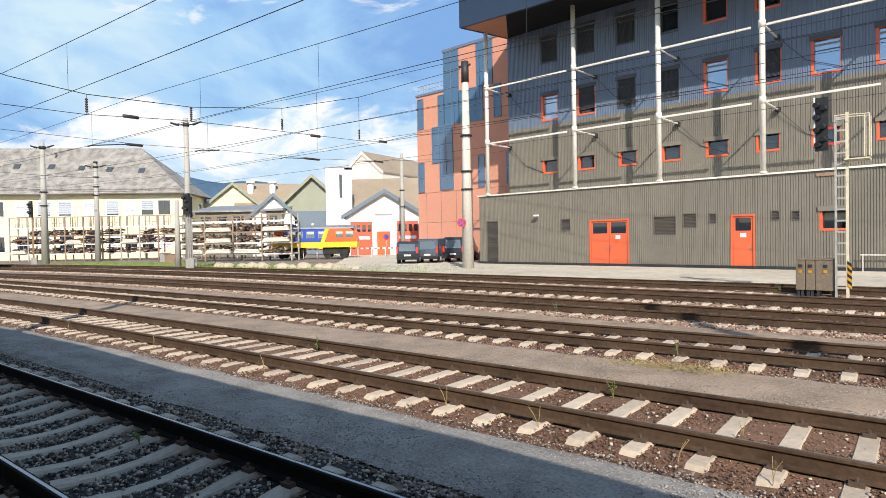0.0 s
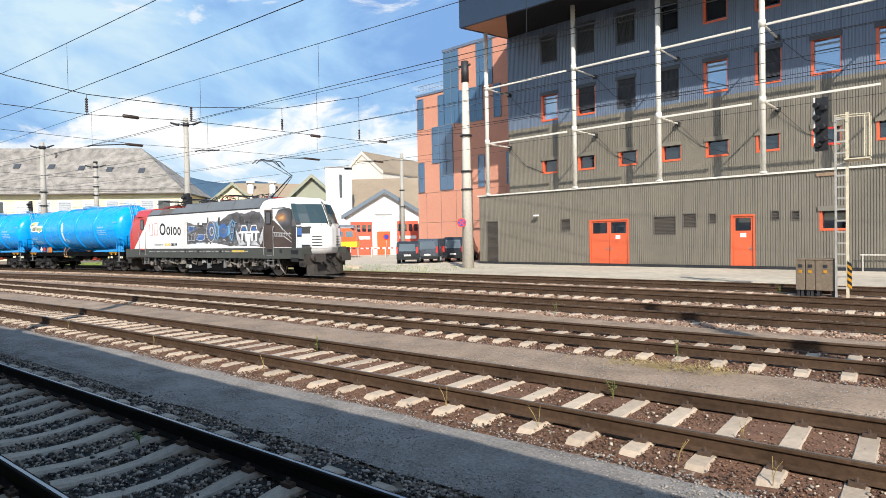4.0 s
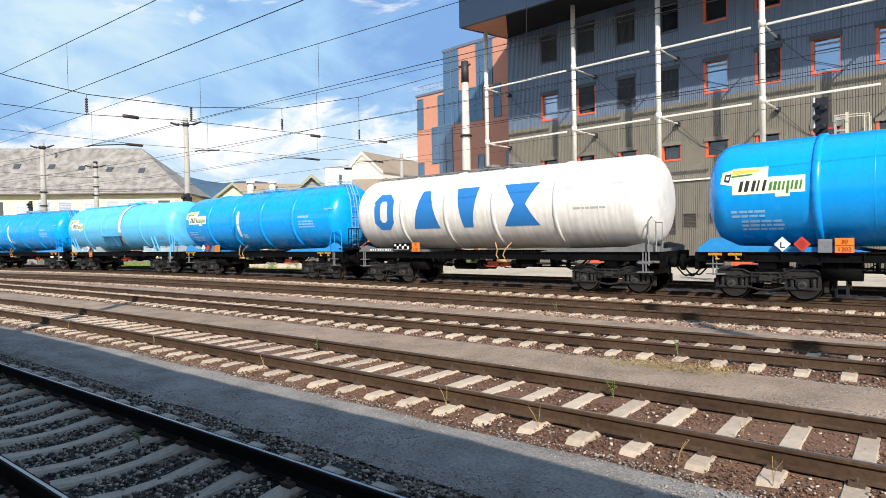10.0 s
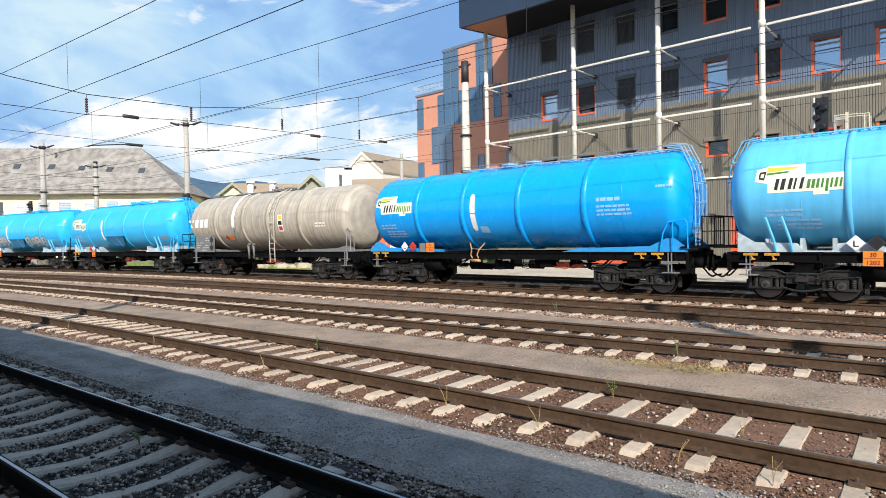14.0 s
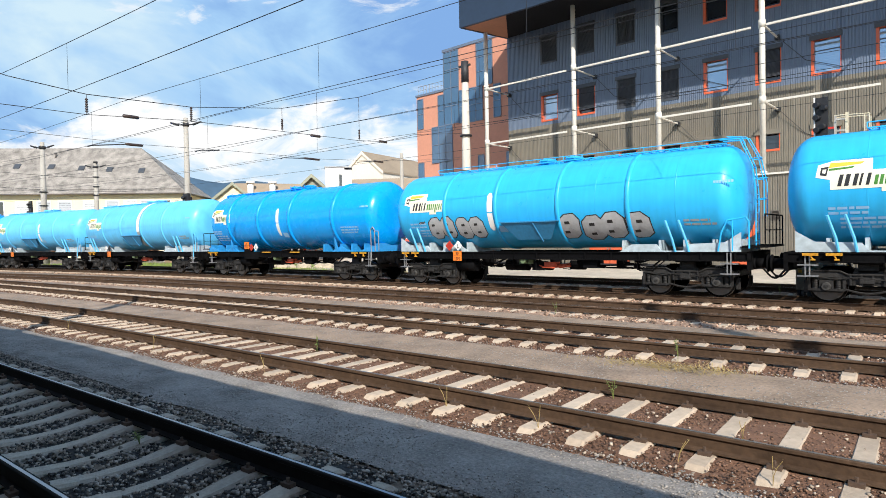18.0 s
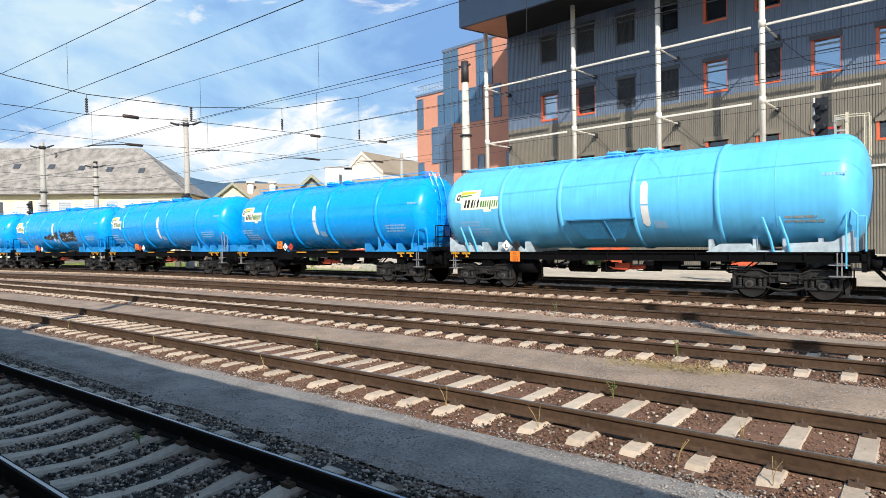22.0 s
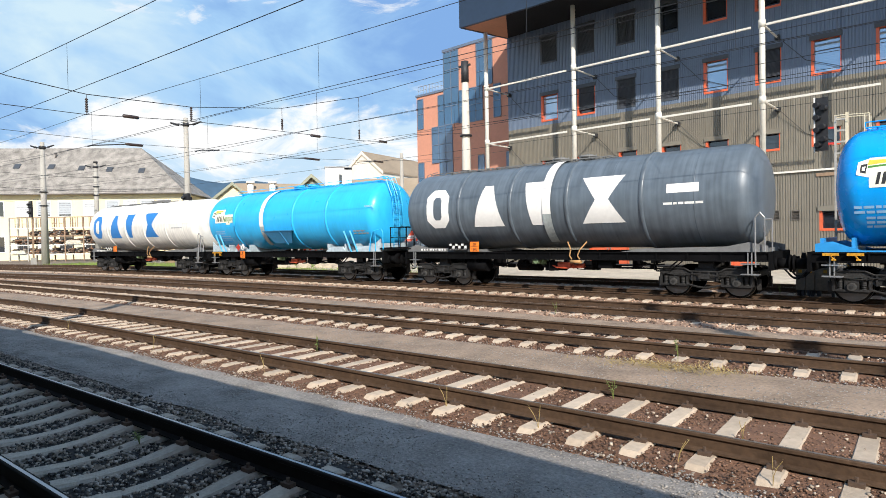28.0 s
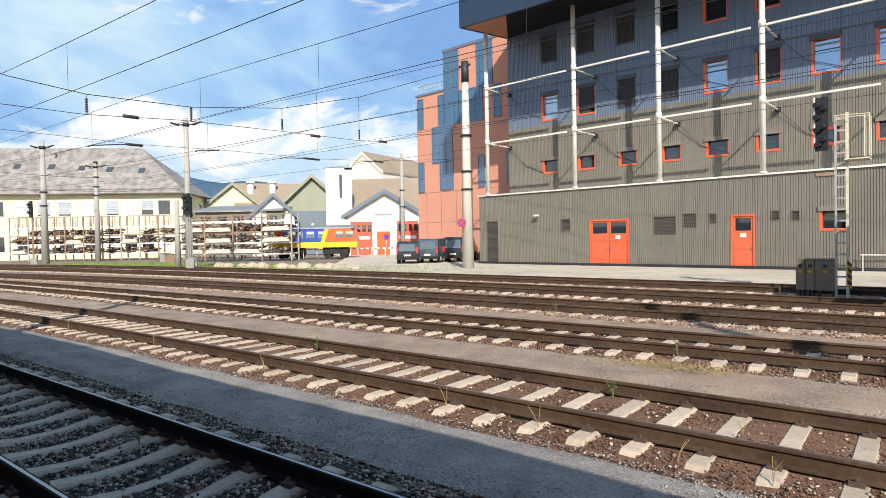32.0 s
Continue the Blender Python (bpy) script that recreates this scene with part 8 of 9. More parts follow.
upper = ragged([(-1.42, 3.20), (-0.62, 3.0), (0.22, 2.88), (1.14, 3.18), (2.01, 3.07), (2.73, 3.45), (3.71, 3.55), (4.26, 3.45), (4.98, 3.57), (5.65, 3.48), (6.02, 3.05)], 0.035)
lower = ragged([(-1.45, 1.83), (0.56, 1.95), (1.67, 1.89), (2.91, 1.69), (3.69, 1.73), (6.05, 1.66)], 0.03)
side_shape("mural", upper + lower[::-1], "mural_dark", 0.004, "dark machinery mural with a ragged edge")
for x, z, w, h, m in ((-0.95, 2.75, 0.7, 0.32, "mural_blue"), (-1.05, 2.25, 0.6, 0.45, "mural_mid"), (0.05, 2.62, 0.6, 0.3, "mural_mid"), (0.0, 2.22, 0.85, 0.34, "mural_blue"), (2.4, 2.1, 0.7, 0.3, "mural_mid"), (3.6, 3.2, 0.7, 0.5, "mural_mid"), (4.4, 3.1, 1.0, 0.45, "mural_mid"), (5.3, 3.15, 0.7, 0.5, "mural_mid")):
    side_shape("mural_block", [(x - w / 2, z - h / 2), (x + w / 2, z - h / 2), (x + w / 2 + 0.05, z + h / 2), (x - w / 2 - 0.03, z + h / 2)], m, 0.008)


def frame_line(pts, material, lift, thick=0.025):
    """A closed painted outline."""
    bm = bmesh.new()
    for (xa, za), (xb, zb) in zip(pts, pts[1:] + pts[:1]):
        dx, dz = xb - xa, zb - za
        n = math.hypot(dx, dz)
        ox, oz = -dz / n * thick / 2, dx / n * thick / 2
        quad(bm, [(xa + ox, -1.504 - lift, za + oz), (xb + ox, -1.504 - lift, zb + oz), (xb - ox, -1.504 - lift, zb - oz), (xa - ox, -1.504 - lift, za - oz)])
    return part("mural_outline", bm, material, loco)


for x0, x1, z0, z1 in ((-1.3, -0.95, 2.05, 2.45), (-0.9, -0.62, 2.05, 2.45), (-1.25, -0.65, 2.62, 2.88)):
    frame_line([(x0, z0), (x1, z0), (x1, z1), (x0, z1)], "mural_pale", 0.012)
frame_line([(-0.45, 2.12), (0.0, 2.02), (0.45, 2.12), (0.45, 2.36), (0.0, 2.42), (-0.45, 2.36)], "mural_pale", 0.012)
def oval(x, z, rx, rz, thick, material, lift, name="mural_ring"):
    """A painted elliptical ring on the side wall."""
    bm = bmesh.new()
    n = 30
    out = [(x + rx * math.cos(2 * math.pi * k / n), z + rz * math.sin(2 * math.pi * k / n)) for k in range(n)]
    inn = [(x + (rx - thick) * math.cos(2 * math.pi * k / n), z + (rz - thick) * math.sin(2 * math.pi * k / n)) for k in range(n)]
    for k in range(n):
        q = (k + 1) % n
        quad(bm, [(a, -1.504 - lift, b) for a, b in (out[k], out[q], inn[q], inn[k])])
    part(name, bm, material, loco)


for k, (x, rx, rz, th, m) in enumerate(((1.10, 0.46, 0.61, 0.045, "mural_pale"), (1.16, 0.34, 0.44, 0.10, "mural_blue"), (1.18, 0.20, 0.26, 0.05, "mural_pale"), (1.62, 0.22, 0.54, 0.05, "mural_glow"), (1.76, 0.17, 0.44, 0.05, "mural_glow"), (1.94, 0.12, 0.30, 0.04, "mural_glow"), (2.36, 0.40, 0.42, 0.38, "mural_blue"), (2.36, 0.30, 0.16, 0.12, "mural_steel"), (2.78, 0.10, 0.28, 0.04, "mural_glow"), (2.96, 0.15, 0.40, 0.05, "mural_glow"), (3.12, 0.20, 0.52, 0.05, "mural_glow"), (3.22, 0.28, 0.60, 0.04, "mural_glow"))):
    oval(x, 2.56, rx, rz, th, m, 0.010 + 0.0012 * k)
# engraved line work of the mural
rng = random.Random(12)
for tone, count, seed in (("mural_pale", 46, 1), ("mural_mid", 70, 2), ("black_fine", 60, 3), ("mural_glow", 14, 4)):
    rng = random.Random(seed)
    bm = bmesh.new()
    for k in range(count):
        x, z = rng.uniform(-1.7, 5.2), rng.uniform(1.78, 3.0)
        w, h = (rng.uniform(0.10, 0.5), rng.uniform(0.012, 0.03)) if rng.random() < 0.55 else (rng.uniform(0.012, 0.03), rng.uniform(0.08, 0.35))
        if tone == "mural_mid":
            w, h = w + 0.12, h + 0.10
        sl = rng.uniform(-0.06, 0.06)
        y = -1.5075 - 0.0006 * seed
        quad(bm, [(x, y, z), (x + w, y, z + sl), (x + w, y, z + sl + h), (x, y, z + h)])
    tagged(part("mural_line_work", bm, tone, loco), "fine painted line work of the mural", kind="stuff")
for x0 in (3.95, 4.83):
    frame_line([(x0, 2.48), (x0 + 0.62, 2.48), (x0 + 0.52, 2.80), (x0 + 0.12, 2.80)], "loco_white", 0.020, 0.055)
    side_shape("mural_truck", [(x0 + 0.13, 2.52), (x0 + 0.50, 2.52), (x0 + 0.45, 2.70), (x0 + 0.18, 2.70)], "mural_blue", 0.018)
    for pts in ([(0.05, 1.95), (0.16, 1.95), (0.24, 2.40), (0.06, 2.40)], [(0.42, 1.95), (0.55, 1.95), (0.58, 2.40), (0.40, 2.40)]):
        side_shape("mural_truck", [(x0 + x, z) for x, z in pts], "loco_white", 0.012)
side_shape("mural_truck", [(3.74, 2.38), (5.62, 2.38), (5.58, 2.49), (3.78, 2.49)], "loco_white", 0.016)
side_shape("mural_truck", [(4.50, 1.70), (4.72, 1.70), (4.86, 2.34), (4.40, 2.34)], "loco_white", 0.014)
for pts in ([(3.50, 2.55), (3.62, 2.50), (3.95, 2.0), (3.80, 1.75), (3.62, 2.05)], [(5.98, 2.62), (5.86, 2.55), (5.55, 2.0), (5.70, 1.75), (5.92, 2.05)], [(3.7, 1.72), (4.4, 1.78), (4.1, 2.02)], [(4.85, 1.78), (5.6, 1.70), (5.15, 2.02)]):
    side_shape("mural_wing", pts, "mural_pale", 0.015)
# cab side: dark lower field, and a dark sweep with a golden flare above it
side_shape("cab_mural", [(5.62, 1.62), (8.24, 1.62), (8.24, 2.60), (7.58, 2.50), (6.80, 3.02), (6.06, 3.02), (6.0, 2.70), (5.62, 2.62)], "door_brown", 0.008, "brown-black lower field of the cab side")
side_shape("cab_mural", [(6.92, 3.14), (7.58, 2.50), (8.24, 2.56), (8.24, 3.50), (8.10, 3.60), (7.69, 3.60), (7.21, 3.54)], "mural_flare", 0.012, "dark sweep with a golden flare on the cab side")
for pts in ([(6.92, 3.16), (6.90, 3.12), (7.57, 2.46), (7.60, 2.50)], [(7.6, 2.50), (8.22, 2.02), (8.22, 2.06), (7.64, 2.52)], [(6.75, 2.36), (8.2, 2.28), (8.2, 2.31), (6.75, 2.40)], [(6.80, 2.18), (7.6, 2.16), (8.2, 1.86), (8.2, 1.90), (7.62, 2.20), (6.80, 2.21)]):
    side_shape("cab_mural", pts, "mural_pale", 0.020)
for k in range(7):
    x = 6.82 + k * 0.20
    side_shape("cab_mural", [(x, 2.20), (x + 0.03, 2.20), (x + 0.07, 2.37), (x + 0.04, 2.37)], "mural_pale", 0.019)
# owner's name as plain shapes, thin frames and bold rings
for a, b in ((-5.82, -5.42), (-5.26, -4.86)):
    for q in ([(a, 2.44), (b, 2.44), (b, 2.475), (a, 2.475)], [(a, 3.16), (b, 3.16), (b, 3.195), (a, 3.195)], [(a, 2.48), (a + 0.035, 2.48), (a + 0.035, 3.155), (a, 3.155)], [(b - 0.035, 2.48), (b, 2.48), (b, 3.155), (b - 0.035, 3.155)]):
        side_shape("thin_mark", q, "loco_red", 0.006)
for x0, x1, z0, z1, th in ((-4.58, -3.86, 2.42, 3.18, 0.14), (-3.76, -3.32, 2.42, 2.96, 0.11), (-2.98, -2.56, 2.40, 2.92, 0.11), (-2.50, -2.10, 2.38, 2.90, 0.11)):
    oval((x0 + x1) / 2, (z0 + z1) / 2, (x1 - x0) / 2, (z1 - z0) / 2, th, "black_fine", 0.006, "bold_mark")
side_shape("bold_mark", [(-3.24, 2.42), (-3.10, 2.42), (-3.10, 2.94), (-3.24, 2.94)], "black_fine", 0.010, "black plain bar of the owner's sign")
for x0, x1, n, z0, z1, m in ((-3.98, -3.36, 4, 1.75, 1.91, "logo_yellow"), (-3.32, -2.56, 5, 1.75, 1.91, "black_fine")):
    for k in range(n):
        w = (x1 - x0) / n
        side_shape("small_mark", [(x0 + k * w, z0), (x0 + (k + 0.7) * w, z0), (x0 + (k + 0.8) * w, z1), (x0 + (k + 0.1) * w, z1)], m, 0.006)
piece("writing", letters("Operated by", 0.21, "loco_grey"), loco, Matrix.Translation((-4.72, -1.508, 1.78)) @ Matrix.Rotation(math.pi / 2, 4, "X"), "grey words on the white side wall")
side_shape("red_edge", [(-6.62, 2.80), (-6.38, 3.06), (-6.02, 3.62), (-6.0, 3.655), (-6.62, 3.655)], "loco_red", 0.004, "red slanting edge of the livery")
side_shape("white_slant", [(-7.83, 1.59), (-6.30, 1.59), (-6.30, 3.14), (-6.37, 3.06)], "loco_white", 0.022, "white slanting edge of the livery")
side_shape("folded_flap", [(-2.02, 1.66), (-1.90, 1.62), (-1.45, 1.74), (-1.40, 3.36), (-1.52, 3.45), (-1.95, 3.46)], "tank_white", 0.02, "white painted fold beside the mural")
# Flat black shapes stand in for the shade inside the step holes.
for x, z in ((8.42, 1.36), (8.42, 0.98)):
    side_shape("step_recess", [(x - 0.26, z - 0.10), (x + 0.26, z - 0.12), (x + 0.30, z + 0.10), (x - 0.30, z + 0.11)], "black_paint", 0.02)
side_shape("step_recess", [(-6.95, 1.36), (-6.55, 1.36), (-6.55, 1.52), (-6.95, 1.52)], "black_paint", 0.02)
side_shape("step_recess", [(6.24, 1.36), (6.64, 1.36), (6.64, 1.52), (6.24, 1.52)], "black_paint", 0.02)
bm = bmesh.new()
for i in range(34):
    x = -5.9 + i * 0.31
    box(bm, x, x + (0.10 if i % 3 else 0.25), -1.522, -1.515, 1.385, 1.43, 0)
part("sill_marks", bm, "graffiti_silver", loco, "small pale marks along the sill")
for x in (-7.2, -1.62, 2.0, -0.2, 7.35):
    bm = bmesh.new()
    tube(bm, (x, -1.515, 1.42), (x, -1.535, 1.42), 0.10, n=14)
    part("filler_cap", bm, "black_fine", loco)
side_shape("striped_mark", [(3.1, 1.36), (4.25, 1.36), (4.25, 1.46), (3.1, 1.46)], "logo_yellow", 0.02)

# underframe equipment between the bogies
bm = bmesh.new()
box(bm, -2.6, 2.6, -1.25, 1.25, 0.30, 1.02)
part("transformer", bm, "frame_black", loco, "black transformer box under the body")
for x0, x1, z0, z1, m in ((-2.45, -2.0, 0.62, 1.0, "loco_dust"), (-1.95, -1.72, 0.40, 0.62, "loco_dust"), (-1.62, -1.42, 0.38, 0.60, "graffiti_silver"), (-1.3, -0.8, 0.72, 0.95, "soot"), (-0.6, -0.2, 0.55, 0.80, "soot"), (-0.15, 0.2, 0.70, 0.92, "graffiti_silver"), (0.35, 0.7, 0.40, 0.70, "loco_roof"), (0.9, 1.2, 0.66, 0.86, "soot"), (1.35, 1.75, 0.72, 0.98, "loco_roof"), (2.0, 2.2, 0.45, 0.95, "steel_grey"), (2.3, 2.55, 0.60, 0.85, "soot")):
    bm = bmesh.new()
    extrude(bm, [(x0, -1.34, z0), (x1, -1.34, z0 + 0.04), (x1 - 0.05, -1.34, z1), (x0 + 0.04, -1.34, z1)], (0, 0.10, 0))
    part("equipment_cover", bm, m, loco)


rng = random.Random(8)
for k in range(34):
    bm = bmesh.new()
    x, z = rng.uniform(-7.4, 7.6), rng.uniform(0.55, 0.98)
    if k % 3:
        w = rng.uniform(0.15, 0.5)
        pipe(bm, [(x, -1.30, 1.02), (x + rng.uniform(-0.05, 0.05), -1.34, z), (x + w, -1.36, z - rng.uniform(-0.05, 0.12)), (x + w + 0.1, -1.30, 1.02)], rng.uniform(0.014, 0.03))
        part("hose", bm, rng.choice(("rubber", "soot", "loco_dust")), loco)
    else:
        tube(bm, (x, -1.28, z), (x + rng.uniform(0.15, 0.4), -1.28, z + rng.uniform(-0.04, 0.04)), rng.uniform(0.05, 0.10), n=10)
        part("cylinder", bm, rng.choice(("frame_black", "loco_dust", "soot")), loco)


def loco_bogie(bm):
    for s in (-1, 1):
        y = s * 1.02
        extrude(bm, [(x, y - 0.06, z) for x, z in ((-2.3, 1.0), (-2.3, 0.66), (-2.0, 0.52), (-1.0, 0.52), (-0.7, 0.40), (0.7, 0.40), (1.0, 0.52), (2.0, 0.52), (2.3, 0.66), (2.3, 1.0))], (0, 0.12, 0))
        for x in (-0.75, 0.75):
            tube(bm, (x, s * 1.16, 0.55), (x, s * 1.16, 1.0), 0.11, n=12)
        tube(bm, (-0.6, s * 1.22, 0.82), (0.7, s * 1.22, 0.88), 0.045, n=8)
        for x in (-2.1, -1.0, 1.0, 2.1):
            pipe(bm, [(x, s * 1.18, 1.0), (x + 0.1, s * 1.2, 0.7), (x + 0.25, s * 1.2, 0.5)], 0.03)
    for x in (-2.15, 0, 2.15):
        box(bm, x - 0.12, x + 0.12, -1.0, 1.0, 0.6, 0.9)


def loco_axle_box(bm):
    box(bm, -0.22, 0.22, -1.16, -0.96, -0.20, 0.20)
    tube(bm, (0, -1.14, 0), (0, -1.24, 0), 0.17, 0.13, n=16, mi=1)
    pipe(bm, [(0, -1.24, 0), (0.15, -1.28, -0.12), (0.35, -1.22, 0.10)], 0.02, mi=1)


for bx in (-4.75, 4.75):
    b = shared("bogie", "loco_bogie", loco_bogie, "bogie_shaded", loco, Matrix.Translation((bx, 0, 0)), "dark powered bogie")
    for dx in (-1.5, 1.5):
        ws = shared("wheelset", "loco_wheelset", lambda bm: wheelset_mesh(bm, 0.625), ("wheel_shaded", "wheel_tread"), b, Matrix.Translation((dx, 0, 0.625)))
        SPIN.append((ws, 0.625))
        for rot in (0, math.pi):
            shared("axle_box", "loco_axle_box", loco_axle_box, ("bogie_shaded", "loco_dust"), b, Matrix.Translation((dx, 0, 0.625)) @ Matrix.Rotation(rot, 4, "Z"))
    for dx in (-1.5, 1.5):
        for o in (-0.42, 0.42):
            shared("coil_spring", "loco_spring", lambda bm: lathe(bm, [(0.62 + 0.02 * k, 0.085 if k % 3 else 0.06) for k in range(19)], 12, "Z", 0, (0, -1.14, 0)), "loco_dust", b, Matrix.Translation((dx + o, 0, 0)))
        shared("link_rod", "loco_link", lambda bm: (pipe(bm, [(-0.75, -1.22, 0.80), (-0.15, -1.24, 0.66)], 0.045, 8), box(bm, -0.86, -0.66, -1.26, -1.12, 0.66, 0.98)), "loco_dust", b, Matrix.Translation((dx, 0, 0)))
        shared("sand_pipe", "loco_sand", lambda bm: pipe(bm, [(0.62, -1.18, 1.0), (0.66, -1.20, 0.55), (0.82, -1.0, 0.16)], 0.03, 8), "loco_dust", b, Matrix.Translation((dx, 0, 0)))
    shared("sand_box", "loco_sand_box", lambda bm: (box(bm, -0.16, 0.16, -1.30, -1.08, 0.60, 0.98), tube(bm, (-0.5, -1.25, 0.9), (0.55, -1.25, 0.86), 0.055, n=10)), "loco_dust", b)
    for x in (-0.9, 0.9):
        shared("damper", "loco_damper", lambda bm: (tube(bm, (0, -1.24, 0.52), (0, -1.24, 1.02), 0.06, n=10), tube(bm, (0, -1.24, 0.7), (0, -1.24, 1.0), 0.085, n=10)), "steel_grey", b, Matrix.Translation((x, 0, 0)))

# roof gear
for x in (-5.3, -4.4, -3.2, -2.2, -0.8, 0.4, 1.8, 2.7, 3.6, 4.6):
    bm = bmesh.new()
    for k in range(4):
        z = 4.02 + k * 0.07
        lathe(bm, [(z, 0.05), (z + 0.02, 0.085), (z + 0.05, 0.085), (z + 0.07, 0.05)], 12, "Z", 0, (x, -0.45 if int(x * 10) % 2 else 0.3, 0))
    part("insulator", bm, "insulator_red", loco, "dark red roof insulator")
bm = bmesh.new()
pipe(bm, [(-5.2, -0.45, 4.33), (-3.2, -0.4, 4.36), (-0.8, 0.0, 4.33), (1.8, -0.3, 4.36), (4.6, -0.45, 4.33)], 0.025)
part("roof_cable", bm, "steel_dark", loco)
rng = random.Random(77)
for k in range(26):
    x = -5.6 + k * 0.43 + rng.uniform(-0.15, 0.15)
    bm = bmesh.new()
    y, z = rng.uniform(-0.9, 0.2), 4.08 if x < -2.0 else 4.26
    if k % 3 == 0:
        for j in range(3):
            lathe(bm, [(z + 0.06 * j, 0.04), (z + 0.06 * j + 0.03, 0.075), (z + 0.06 * j + 0.06, 0.04)], 10, "Z", 0, (x, y, 0))
        part("insulator", bm, "paint_white" if k % 2 else "insulator_red", loco)
    else:
        x2 = x + rng.uniform(0.4, 1.1)
        pipe(bm, [(x, y, z), (x + 0.08, y, z + rng.uniform(0.15, 0.32)), (x2 - 0.08, y + rng.uniform(-0.2, 0.2), z + rng.uniform(0.15, 0.34)), (x2, y, z)], 0.022)
        part("roof_pipe", bm, "insulator_red" if k % 5 == 1 else "steel_dark", loco)
for x0, x1, y0, y1, z1 in ((-1.5, -0.2, -0.5, 0.6, 4.32), (0.6, 1.4, -0.6, 0.2, 4.28)):
    bm = bmesh.new()
    box(bm, x0, x1, y0, y1, 4.02, z1 + 0.12)
    part("roof_box", bm, "steel_dark", loco)


def pantograph(x, up, fold):
    bm = bmesh.new()
    for y in (-0.55, 0.55):
        box(bm, x - 0.75, x + 0.75, y - 0.04, y + 0.04, 4.24, 4.30)
    box(bm, x - 0.75, x - 0.65, -0.55, 0.55, 4.24, 4.32)
    box(bm, x + 0.65, x + 0.75, -0.55, 0.55, 4.24, 4.32)
    p = part("pantograph", bm, "insulator_red", loco, "raised red pantograph" if up else "folded red pantograph")
    el = (x + 1.45, 5.45) if up else (x + 1.35, 4.52)
    hd = (x - 0.45, 6.38) if up else (x - 0.65, 4.60)
    bm = bmesh.new()
    tube(bm, (x - 0.4, 0, 4.32), (el[0], 0, el[1]), 0.036, n=8)
    tube(bm, (x - 0.2, 0.25, 4.32), (el[0] - 0.05, 0.1, el[1] - 0.05), 0.016, n=6)
    part("lower_arm", bm, "steel_dark", p)
    bm = bmesh.new()
    for y in (-0.35, 0.35):
        tube(bm, (el[0], y * 0.3, el[1]), (hd[0], y, hd[1]), 0.02, n=6)
    part("upper_arm", bm, "steel_dark", p)
    bm = bmesh.new()
    for dx in (-0.18, 0.18):
        pipe(bm, [(hd[0] + dx, -0.95, hd[1] - 0.18), (hd[0] + dx, -0.65, hd[1] + 0.06), (hd[0] + dx, 0.65, hd[1] + 0.06), (hd[0] + dx, 0.95, hd[1] - 0.18)], 0.025)
    part("contact_bow", bm, "steel_dark", p)


pantograph(5.0, True, 0)
pantograph(2.2, False, 0)
pantograph(-2.2, False, 0)
pantograph(-5.0, False, 0)
VEH.append((loco, 126.15, 4.75))

# ---- loose stones, grit and weeds ----
def stones(name, label, material, pts, lo, hi, seed, flat=0.7):
    """Thousands of angular stones as one mesh."""
    rs = np.random.RandomState(seed)
    n = len(pts)
    cube = np.array([(x, y, z) for x in (-1, 1) for y in (-1, 1) for z in (-1, 1)], float)
    v = cube[None] * (1 + rs.uniform(-0.38, 0.38, (n, 8, 3)))
    v *= rs.uniform(lo, hi, (n, 1, 1)) * rs.uniform(0.7, 1.25, (n, 1, 3))
    v[:, :, 2] *= flat
    a, b = rs.uniform(0, 6.283, n), rs.uniform(-0.5, 0.5, n)
    ca, sa, cb, sb = np.cos(a), np.sin(a), np.cos(b), np.sin(b)
    y, z = v[:, :, 1] * cb[:, None] - v[:, :, 2] * sb[:, None], v[:, :, 1] * sb[:, None] + v[:, :, 2] * cb[:, None]
    x = v[:, :, 0].copy()
    v[:, :, 0], v[:, :, 1], v[:, :, 2] = x * ca[:, None] - y * sa[:, None], x * sa[:, None] + y * ca[:, None], z
    v += np.array(pts, float)[:, None, :]
    q = np.array([(0, 1, 3, 2), (4, 6, 7, 5), (0, 4, 5, 1), (2, 3, 7, 6), (0, 2, 6, 4), (1, 5, 7, 3)])
    f = (q[None] + 8 * np.arange(n)[:, None, None]).reshape(-1, 4)
    me = bpy.data.meshes.new(name)
    me.vertices.add(n * 8)
    me.vertices.foreach_set("co", v.reshape(-1))
    me.loops.add(len(f) * 4)
    me.loops.foreach_set("vertex_index", f.reshape(-1))
    me.polygons.add(len(f))
    me.polygons.foreach_set("loop_start", np.arange(len(f)) * 4)
    me.materials.append(M[material])
    me.update(calc_edges=True)
    return tagged(new(name, me), label, "gravel", kind="stuff")


def bed_points(key, s0, s1, half, count, z0, z1, seed, clear=0.15, offset=0.0):
    """Places in a ballast bed, off the rails and mostly off the sleepers."""
    rng = random.Random(seed)
    at = sorted(SLEEPERS.get(key, []))
    arr = np.array(at) if at else np.array([1e9])
    pts = []
    while len(pts) < count:
        # thicker towards the camera
        s = s1 - (s1 - s0) * rng.random() ** 1.5
        n = rng.uniform(-half, half) + offset
        if abs(abs(n) - 0.7535) < 0.10:
            continue
        if abs(n) < 1.34 and np.abs(arr - s).min() < clear and rng.random() < 0.96:
            continue
        edge = max(0.0, abs(n) - 1.3)
        p = on_line(key, s, n, rng.uniform(z0, z1) - edge * 0.08)
        pts.append(p)
    return pts


